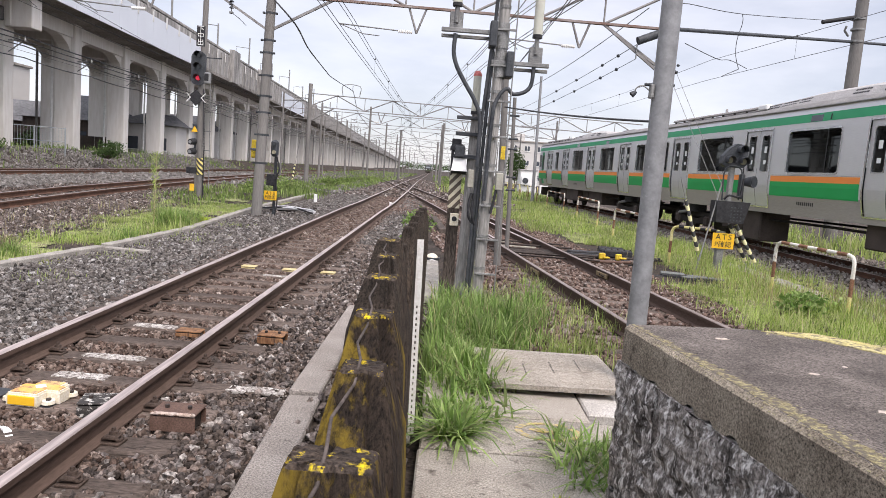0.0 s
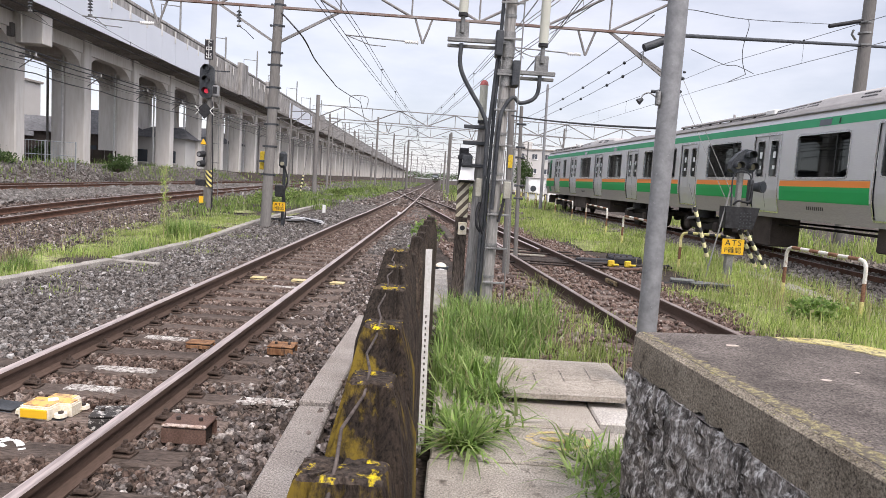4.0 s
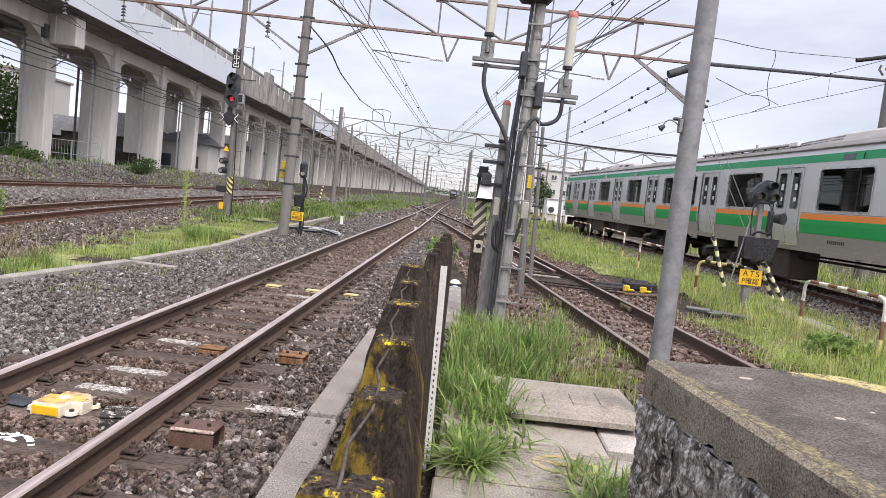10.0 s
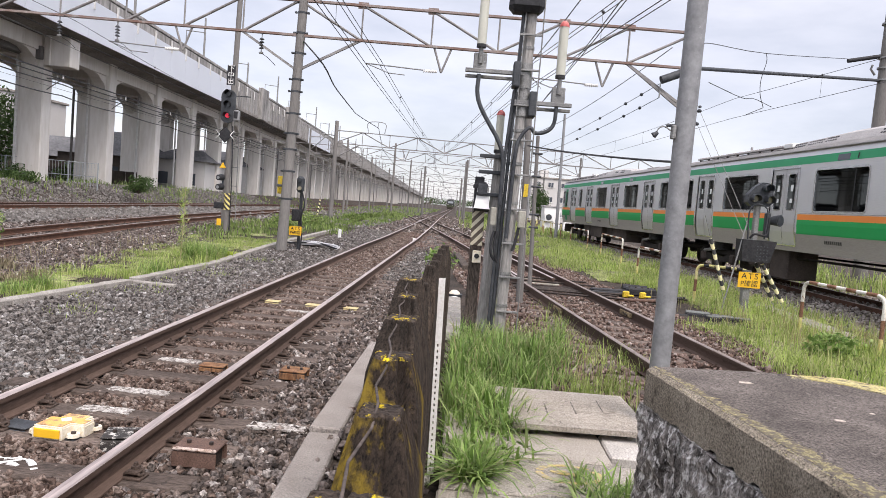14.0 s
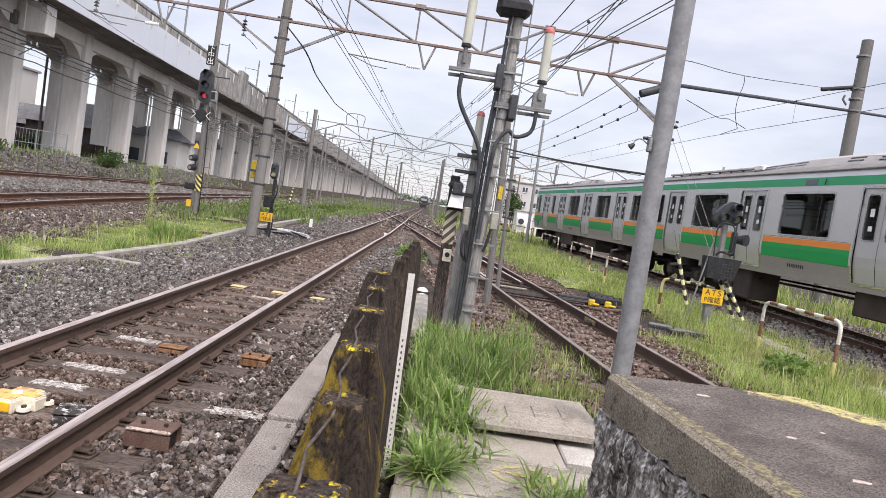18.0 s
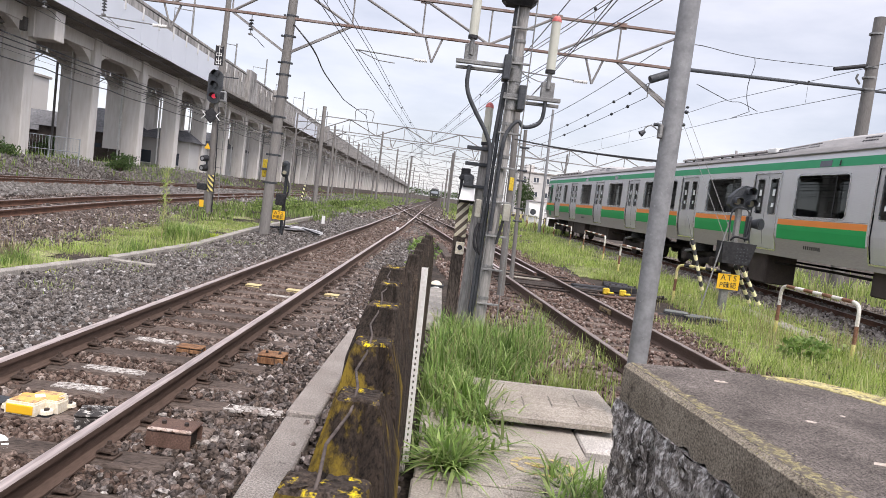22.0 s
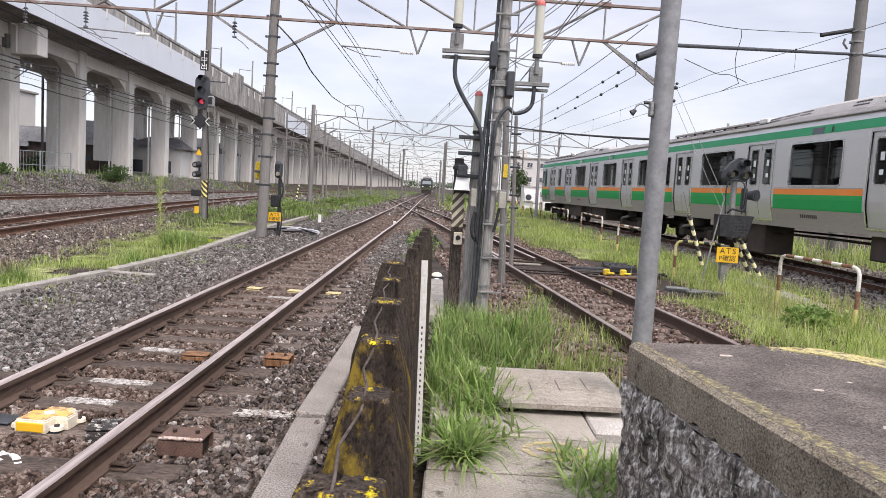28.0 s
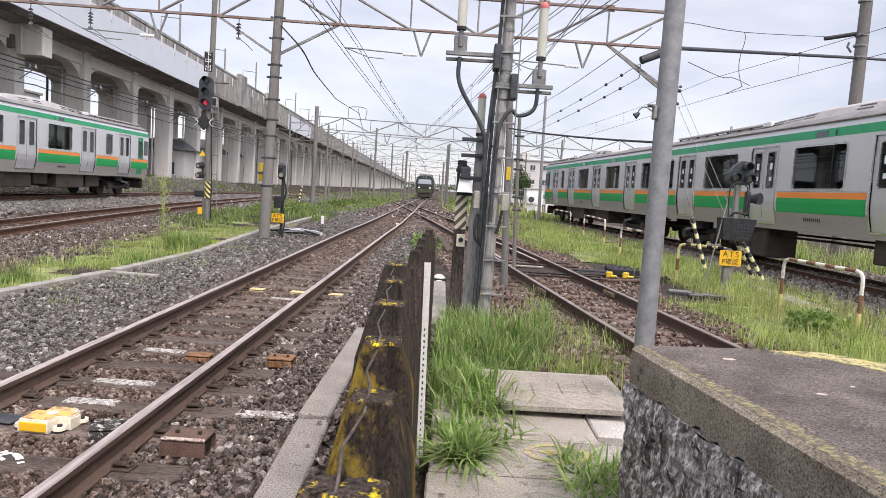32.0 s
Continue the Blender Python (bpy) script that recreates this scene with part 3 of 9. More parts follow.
def part(name, mb, mats, parent=None, label="", at=None):
    """One mesh object, under a thing or a part."""
    ob = new(name, mb if isinstance(mb, bpy.types.Mesh) else mb.mesh(name, mats))
    if parent is not None:
        ob.parent = parent
    if at is not None:
        ob.matrix_basis = at
    return tagged(ob, label)


def thing(name, at, label, category, group="", kind=""):
    """An Empty at a thing's base, to carry its parts."""
    ob = new(name)
    ob.empty_display_size = 0.1
    ob.matrix_basis = at
    return tagged(ob, label, category, group, kind)


def raw_mesh(name, verts, faces, mat, smooth=False):
    """A large mesh straight from arrays; faces all have the same number of corners."""
    me = bpy.data.meshes.new(name)
    k = faces.shape[1]
    me.vertices.add(len(verts))
    me.vertices.foreach_set("co", np.asarray(verts, np.float32).ravel())
    me.loops.add(faces.size)
    me.loops.foreach_set("vertex_index", np.asarray(faces, np.int32).ravel())
    me.polygons.add(len(faces))
    me.polygons.foreach_set("loop_start", np.arange(0, faces.size, k, dtype=np.int32))
    me.polygons.foreach_set("loop_total", np.full(len(faces), k, np.int32))
    me.polygons.foreach_set("use_smooth", np.full(len(faces), smooth, bool))
    me.materials.append(mat)
    me.update(calc_edges=True)
    return me


# ---- the lie of the land ----
def ease(a, b, x):
    t = np.clip((np.asarray(x, float) - a) / (b - a), 0, 1)
    return t * t * (3 - 2 * t)


def rail_z(y):
    """Height of the rail heads: a gentle rise ahead, then level, then slightly down."""
    y = np.asarray(y, float)
    return 0.0126 * np.clip(y, -4, 20) + 0.03 * ease(18, 30, y) - 0.2 * ease(50, 110, y)


def main_x(y):
    """Centre line of the main track."""
    y = np.asarray(y, float)
    d = np.clip(y - 20, 0, None)
    return -2.41 - 0.03 * (np.sqrt(d * d + 100) - 10) * ease(18, 30, y) + 0.008 * np.clip(y - 95, 0, None)


def side_x(y):
    """Centre line of the track that joins the main one."""
    y = np.asarray(y, float)
    return 2.07 - 0.132 * (y - 11)


def ground_z(x, y):
    x, y = np.asarray(x, float), np.asarray(y, float)
    z = rail_z(y) - 0.205
    z = z + 0.95 * ease(-19.0, -22.0, x - main_x(y) * 0 + 0.048 * np.clip(y - 27, 0, 400)) * ease(-40, 0, y)
    z = z - 0.05 * ease(6.4, 8.0, x) * ease(-40, 0, y)
    return z


def arr(f, *a):
    return float(f(*a))


def make_ground():
    xs = np.concatenate([-np.geomspace(3000, 34, 16), np.arange(-32, -6, 1.0), np.arange(-6, 8, 0.35), np.arange(8, 32, 1.0), np.geomspace(33, 3000, 16)])
    ys = np.concatenate([-np.geomspace(3000, 12, 14), np.arange(-10, 2, 1.0), np.arange(2, 22, 0.4), np.arange(22, 70, 1.2), np.geomspace(70, 3000, 34)])
    X, Y = np.meshgrid(xs, ys, indexing="ij")
    rng = np.random.default_rng(3)
    Z = ground_z(X, Y) + rng.normal(0, 0.012, X.shape) * (np.abs(X) < 30) * (Y < 70)
    nx, ny = X.shape
    v = np.stack([X, Y, Z], -1).reshape(-1, 3)
    i = np.arange(nx * ny).reshape(nx, ny)
    f = np.stack([i[:-1, :-1], i[1:, :-1], i[1:, 1:], i[:-1, 1:]], -1).reshape(-1, 4)
    ob = new("ground", raw_mesh("ground", v, f, M_SOIL, True))
    tagged(ob, "brown gravelly railway yard ground with fine dirt", "ground", kind="structure")


make_ground()

CUBE_V = np.array([(x, y, z) for x in (-1, 1) for y in (-1, 1) for z in (-1, 1)], float)
CUBE_F = np.array([(0, 1, 3, 2), (4, 6, 7, 5), (0, 4, 5, 1), (2, 3, 7, 6), (0, 2, 6, 4), (1, 5, 7, 3)])


G = (1 + 5 ** 0.5) / 2
LUMP_V = np.array([(-1, G, 0), (1, G, 0), (-1, -G, 0), (1, -G, 0), (0, -1, G), (0, 1, G), (0, -1, -G), (0, 1, -G), (G, 0, -1), (G, 0, 1), (-G, 0, -1), (-G, 0, 1)], float) / 1.55
LUMP_F = np.array([(0, 11, 5), (0, 5, 1), (0, 1, 7), (0, 7, 10), (0, 10, 11), (1, 5, 9), (5, 11, 4), (11, 10, 2), (10, 7, 6), (7, 1, 8), (3, 9, 4), (3, 4, 2), (3, 2, 6), (3, 6, 8), (3, 8, 9), (4, 9, 5), (2, 4, 11), (6, 2, 10), (8, 6, 7), (9, 8, 1)])


def stones(name, xy, size, mat, label, seed, lift=0.3, lumps=False):
    """Broken stones lying on the ground, one joined mesh."""
    rng = np.random.default_rng(seed)
    n = len(xy)
    s = size * rng.uniform(0.45, 1.35, n)
    shape, faces = (LUMP_V, LUMP_F) if lumps else (CUBE_V, CUBE_F)
    base = shape[None] * rng.uniform(0.5, 1.0, (n, 1, 3)) + rng.normal(0, 0.15 if lumps else 0.19, (n, len(shape), 3))
    q = rng.normal(size=(n, 4))
    q /= np.linalg.norm(q, axis=1)[:, None]
    w, x, y, z = q.T
    R = np.stack([np.stack([1 - 2 * (y * y + z * z), 2 * (x * y - w * z), 2 * (x * z + w * y)], -1), np.stack([2 * (x * y + w * z), 1 - 2 * (x * x + z * z), 2 * (y * z - w * x)], -1), np.stack([2 * (x * z - w * y), 2 * (y * z + w * x), 1 - 2 * (x * x + y * y)], -1)], 1)
    v = np.einsum("nij,nkj->nki", R, base) * s[:, None, None] * 0.5
    v[:, :, 0] += xy[:, :1]
    v[:, :, 1] += xy[:, 1:2]
    v[:, :, 2] += (ground_z(xy[:, 0], xy[:, 1]) + (xy[:, 2] if xy.shape[1] > 2 else 0) + s * lift * rng.uniform(-0.5, 2.2, n))[:, None]
    f = (faces[None] + len(shape) * np.arange(n)[:, None, None]).reshape(-1, faces.shape[1])
    return tagged(new(name, raw_mesh(name, v.reshape(-1, 3), f, mat)), label, "ballast", kind="stuff")


def scatter(seed, n, x0, x1, y0, y1, power=1.0):
    rng = np.random.default_rng(seed)
    return np.stack([rng.uniform(x0, x1, n), y0 + (y1 - y0) * rng.uniform(0, 1, n) ** power], 1)


PITCH = 0.5


M_STONE_SAND = island("sandy_ballast_stones", [(0.12, 0.1, 0.085), (0.3, 0.265, 0.235), (0.2, 0.17, 0.148), (0.4, 0.365, 0.335), (0.25, 0.215, 0.185)], 0.92, bump=0.6, space_scale=12.0)


def lay_ballast():
    a = scatter(11, 82000, -5.35, -0.98, 2.9, 13.5, 1.25)
    off = (a[:, 1] - 0.04) % PITCH
    mid = np.abs(a[:, 0] + 2.41)
    on = (np.abs(off - PITCH / 2) < 0.085) & (mid < 1.0)
    keep = ~on | (np.random.default_rng(5).uniform(size=len(a)) < 0.1)
    near_kerb = a[:, 0] < np.where(a[:, 1] < 10.4, -5.2 + (a[:, 1] - 10.4) * 0.09, -5.0)
    a, mid = a[keep & ~near_kerb], mid[keep & ~near_kerb]
    mix = np.random.default_rng(6).uniform(-0.25, 0.25, len(a))
    rusty = mid + mix < 0.72
    pale = (a[:, 0] < -3.3 + mix * 2) & ~rusty
    stones("ballast", a[rusty], 0.046, M_STONE_TRACK, "brown brake-dusted ballast stones between the rails", 21, lumps=True)
    stones("ballast", a[pale], 0.05, M_STONE_GREY, "clean grey broken ballast stones on the track shoulder", 31, lumps=True)
    stones("ballast", a[~rusty & ~pale], 0.05, M_STONE, "grey-brown broken ballast stones round the main track", 32, lumps=True)
    b = scatter(12, 52000, -5.0, -0.85, 13.5, 34, 1.3)
    mid_b = np.abs(b[:, 0] + 2.41)
    b[:, 0] += main_x(b[:, 1]) + 2.41
    stones("ballast", b[mid_b < 0.75], 0.05, M_STONE_TRACK, "brown brake-dusted ballast stones between the rails", 22)
    stones("ballast", b[mid_b >= 0.75], 0.054, M_STONE_GREY, "clean grey broken ballast stones on the track shoulder", 33)
    c = scatter(13, 24000, -1.75, 1.75, 6.2, 22, 1.2)
    c[:, 0] += side_x(c[:, 1])
    c = c[c[:, 0] > np.where(c[:, 1] < 9, 0.6, -0.3)]
    along = (c[:, 1] - 0.04) % PITCH
    c = c[(np.abs(along - PITCH / 2) > 0.09) | (np.abs(c[:, 0] - side_x(c[:, 1])) > 1.0) | (np.random.default_rng(8).uniform(size=len(c)) < 0.2)]
    c = np.column_stack([c, np.where(np.abs(c[:, 0] - side_x(c[:, 1])) < 0.5, 0.03, 0.015)])
    stones("ballast", c, 0.05, M_STONE_RUST, "rust-stained ballast stones of the joining track", 23, lumps=True)
    far = scatter(20, 15000, -4.6, 3.4, 33, 105, 1.5)
    far[:, 0] += main_x(far[:, 1]) + 2.41
    stones("ballast", far, 0.12, M_STONE, "dusty grey ballast stones of the distant tracks", 30)
    fy = scatter(43, 12000, -19, -3.5, 34, 210, 1.7)
    fy[:, 0] -= 0.045 * (fy[:, 1] - 34)
    stones("ballast", fy, 0.12, M_STONE_PALE, "pale stony ground of the distant yard", 35)
    d = scatter(14, 9000, -2.2, 1.7, 22, 60, 1.5)
    d[:, 0] += side_x(d[:, 1])
    stones("ballast", d, 0.07, M_STONE_RUST, "rust-stained ballast stones of the joining track", 24)
    y1 = scatter(42, 24000, -3.0, 0.0, 6.5, 24, 1.2)
    y1[:, 0] += -6.2 - 0.1 * (y1[:, 1] - 8)
    stones("ballast", y1, 0.056, M_STONE, "grey-brown broken stones of the open yard", 34, lumps=True)
    e = scatter(15, 30000, -2.2, 3.0, 11, 42, 1.4)
    e[:, 0] += -10.3 - 0.085 * (e[:, 1] - 16)
    stones("ballast", e, 0.058, M_STONE, "brown ballast stones beside the rusty siding", 25)
    g = scatter(16, 26000, -3.0, 3.6, 15, 60, 1.4)
    g[:, 0] += -16.6 - 0.048 * (g[:, 1] - 27)
    stones("ballast", g, 0.075, M_STONE_PALE, "pale grey ballast stones below the viaduct", 26)
    h = scatter(17, 26000, -3.0, 2.6, 8, 45, 1.3)
    h[:, 0] += 8.95 - 0.08 * (h[:, 1] - 22.9)
    stones("ballast", h, 0.052, M_STONE_SAND, "dusty sand-coloured ballast under the standing train", 27)
    k = scatter(18, 16000, -23.5, -19.6, 22, 75, 1.2)
    k[:, 0] -= 0.048 * (k[:, 1] - 27)
    stones("ballast", k, 0.085, M_STONE_PALE, "pale stones on the bank below the viaduct", 28)


lay_ballast()


# ---- tracks ----
RAIL_OUT = [(-0.0635, 0.0), (0.0635, 0.0), (0.0635, 0.011), (0.012, 0.028), (0.009, 0.104), (0.0325, 0.114), (0.0325, 0.146), (0.026, 0.153), (-0.026, 0.153), (-0.0325, 0.146), (-0.0325, 0.114), (-0.009, 0.104), (-0.012, 0.028), (-0.0635, 0.011)]


def rail_mesh(path, old=False, dull=False):
    """A flat-bottomed rail along points of its head's centre line; the worn running band is a slot of its own."""
    mb, n = MB(), len(RAIL_OUT)
    v = []
    for i, p in enumerate(path):
        a, b = path[max(i - 1, 0)], path[min(i + 1, len(path) - 1)]
        d = Vector((b[0] - a[0], b[1] - a[1], 0)).normalized()
        s = Vector((d.y, -d.x, 0))
        v += [Vector(p) + s * u + Vector((0, 0, w - 0.153)) for u, w in RAIL_OUT]
    mb.add(v, [], False)
    for i in range(len(path) - 1):
        for k in range(n):
            mb.f.append([i * n + k, (i + 1) * n + k, (i + 1) * n + (k + 1) % n, i * n + (k + 1) % n])
            mb.s.append(False)
            mb.m.append(1 if k in (6, 7, 8) else 0)
    for e, o in ((0, 1), (len(path) - 1, -1)):
        mb.f.append([e * n + k for k in range(n)][::o])
        mb.s.append(False)
        mb.m.append(0)
    return mb.mesh("rail", [M_RAIL_OLD, M_RAILTOP_OLD] if old else [M_RAIL, M_RAILTOP_OLD if dull else M_RAILTOP])


def sleeper_mesh(seed, w=0.21, length=2.1, h=0.15):
    rng = random.Random(seed)
    mb = MB()
    mb.box((0, 0, -h / 2), (length * rng.uniform(0.96, 1.02), w * rng.uniform(0.92, 1.06), h), 0.014)
    return mb.mesh("sleeper", M_SLEEPER)


def clip_mesh():
    """Tie plate with its dog spike and spring clip."""
    mb = MB()
    mb.box((0, 0, 0.008), (0.12, 0.1, 0.016), 0.004)
    mb.tube([(-0.045, -0.028, 0.026), (-0.015, -0.03, 0.046), (0.02, -0.029, 0.044), (0.043, -0.018, 0.024), (0.043, 0.018, 0.024), (0.02, 0.029, 0.044), (-0.015, 0.03, 0.046), (-0.045, 0.028, 0.026)], 0.01, 6)
    mb.box((0.0, 0.0, 0.04), (0.075, 0.085, 0.022), 0.007)
    mb.cyl((0.005, 0.0, 0.048), (0.005, 0.0, 0.07), 0.026, 0.024, 6)
    mb.cyl((0.005, 0.0, 0.07), (0.005, 0.0, 0.09), 0.013, 0.012, 6)
    return mb.mesh("rail_clip", M_CLIP)


SLEEPERS = [sleeper_mesh(i) for i in range(4)]
CLIP = clip_mesh()


def track(name, label, center, y0, y1, step=1.2, old=False, clips_to=0.0, dz=0.0, skip=None, pitch=PITCH):
    th = thing(name, Matrix.Identity(4), label, "railway track", kind="structure")
    ys = np.arange(y0, y1 + step, step)
    for side in (-0.566, 0.566):
        part("rail", rail_mesh([(arr(center, y) + side, y, arr(rail_z, y) + dz) for y in ys], old, name == "side_track"), None, th)
    k = math.floor(y0 / pitch)
    i = 0
    while (k + 0.5) * pitch < min(y1, 75):
        y = (k + 0.5) * pitch + 0.04
        k += 1
        if y < y0:
            continue
        x = arr(center, y)
        z = arr(rail_z, y) + dz - 0.158
        turn = math.degrees(math.atan2(arr(center, y + 0.5) - arr(center, y - 0.5), 1.0))
        rng = random.Random(k * 7 + len(name))
        y += rng.uniform(-0.04, 0.04)
        sl = part("sleeper", SLEEPERS[i % 4], None, th, at=pose(x + rng.uniform(-0.03, 0.03), y, z, 0, rng.uniform(-0.4, 0.4), -turn + rng.uniform(-1, 1)))
        i += 1
        if y < clips_to:
            for side in (-0.566, 0.566):
                for o in (-0.11, 0.11):
                    part("rail_clip", CLIP, None, sl, at=pose(side + o, rng.uniform(-0.02, 0.02), 0.0, 0, 0, rng.uniform(-6, 6)))
    return th


track("main_track", "running line with brown rails, polished heads and weathered wooden sleepers", main_x, -3, 420, 1.0, clips_to=13.5)
track("side_track", "joining line with worn rusty rails on wooden sleepers", side_x, 4.6, 84, 1.2, clips_to=0)


def siding_x(y):
    return -10.01 - 0.1074 * (np.clip(np.asarray(y, float), -20, 30) - 16) - 0.088 * np.clip(np.asarray(y, float) - 30, 0, None)


def far_x(y):
    return -17.41 - 0.0478 * (np.asarray(y, float) - 26.8)


def stock_x(y):
    return 8.93 - 0.0795 * (np.asarray(y, float) - 22.916)


track("siding", "red-rusted siding with dull rails", siding_x, 4, 95, 1.5, old=True, pitch=0.7)
track("far_track", "far running line with rusty rails below the viaduct", far_x, -20, 420, 2.0, old=True, dz=0.0, pitch=0.7)
track("storage_track", "storage line under the standing train", stock_x, -20, 90, 2.0, old=True, dz=-0.115, pitch=0.7)


# ---- grass ----
def blades(name, xy, h0, h1, width, mat, label, seed, lean=0.45, cat="grass", base=0.0, droop=0.22):
    """Bent, tapering blades of grass, one joined mesh."""
    rng = np.random.default_rng(seed)
    n = len(xy)
    h = rng.uniform(h0, h1, n) * (xy[:, 2] if xy.shape[1] > 2 else 1.0)
    a = rng.uniform(0, 2 * np.pi, n)
    d = np.stack([np.cos(a), np.sin(a)], 1)
    s = np.stack([-d[:, 1], d[:, 0]], 1)
    le = rng.uniform(0.15, 1.0, n) * lean * h
    w = width * rng.uniform(0.6, 1.3, n)
    z0 = ground_z(xy[:, 0], xy[:, 1]) + base
    rows = []
    for t, k in ((0.0, 1.0), (0.45, 0.85), (0.8, 0.5)):
        p = xy[:, :2] + d * (le * t ** 2)[:, None]
        z = z0 + h * (t - droop * t ** 3 * (le / h))
        rows += [np.column_stack([p + s * (w * k / 2)[:, None], z]), np.column_stack([p - s * (w * k / 2)[:, None], z])]
    tip = np.column_stack([xy[:, :2] + d * le[:, None], z0 + h * (1 - droop * (le / h))])
    v = np.stack(rows + [tip, tip + 0.0005], 1)
    f = (np.array([(0, 1, 3, 2), (2, 3, 5, 4), (4, 5, 7, 6)])[None] + 8 * np.arange(n)[:, None, None]).reshape(-1, 4)
    return tagged(new(name, raw_mesh(name, v.reshape(-1, 3), f, mat)), label, cat, kind="stuff")


def turf(name, x0, x1, y0, y1, step, keep, label, thr=-0.15):
    """A thin, ragged-edged sod lying on the ground, with bare gaps."""
    xs, ys = np.arange(x0, x1, step), np.arange(y0, y1, step)
    rng = np.random.default_rng(int(abs(x0) * 10 + y0))
    ids, v, f = {}, [], []
    def at(i, j):
        if (i, j) not in ids:
            ids[i, j] = len(v)
            x, y = xs[i] + rng.uniform(-0.3, 0.3) * step, ys[j] + rng.uniform(-0.3, 0.3) * step
            v.append((x, y, arr(ground_z, x, y) + 0.008 + 0.016 * rng.random()))
        return ids[i, j]
    for i in range(len(xs) - 1):
        for j in range(len(ys) - 1):
            x, y = xs[i], ys[j]
            if keep(x, y) and noise.noise(Vector((x * 0.9, y * 0.9, 3.3))) + 0.5 * noise.noise(Vector((x * 3, y * 3, 1.7))) > thr:
                f.append((at(i, j), at(i + 1, j), at(i + 1, j + 1), at(i, j + 1)))
    return tagged(new(name, raw_mesh(name, np.array(v), np.array(f), M_TURF, True)), label, "grass", kind="stuff")


def clumped(seed, n, x0, x1, y0, y1, clumps, spread, keep=None):
    """Points gathered round random clump centres, with a height factor each."""
    rng = np.random.default_rng(seed)
    c = np.stack([rng.uniform(x0, x1, clumps), rng.uniform(y0, y1, clumps)], 1)
    hf = rng.uniform(0.5, 1.25, clumps)
    i = rng.integers(0, clumps, n)
    p = c[i] + rng.normal(0, spread, (n, 2))
    out = np.column_stack([p, hf[i]])
    return out if keep is None else out[keep(out[:, 0], out[:, 1])]


# ---- path, platform end and fence, close by ----
M_MOSS_BRIGHT = surf("yellow_moss_mat", (0.46, 0.39, 0.13), (0.56, 0.5, 0.27), 9, 1.0, bump=0.8, grain=90, stain=(0.15, 0.125, 0.1), stain_at=0.5)


M_MOSS_EDGE = surf("edge_moss", (0.26, 0.225, 0.125), (0.42, 0.37, 0.2), 14, 1.0, bump=0.9, grain=120, stain=(0.17, 0.146, 0.12), stain_at=0.45, grain_mix=0.9, octaves=0.8)


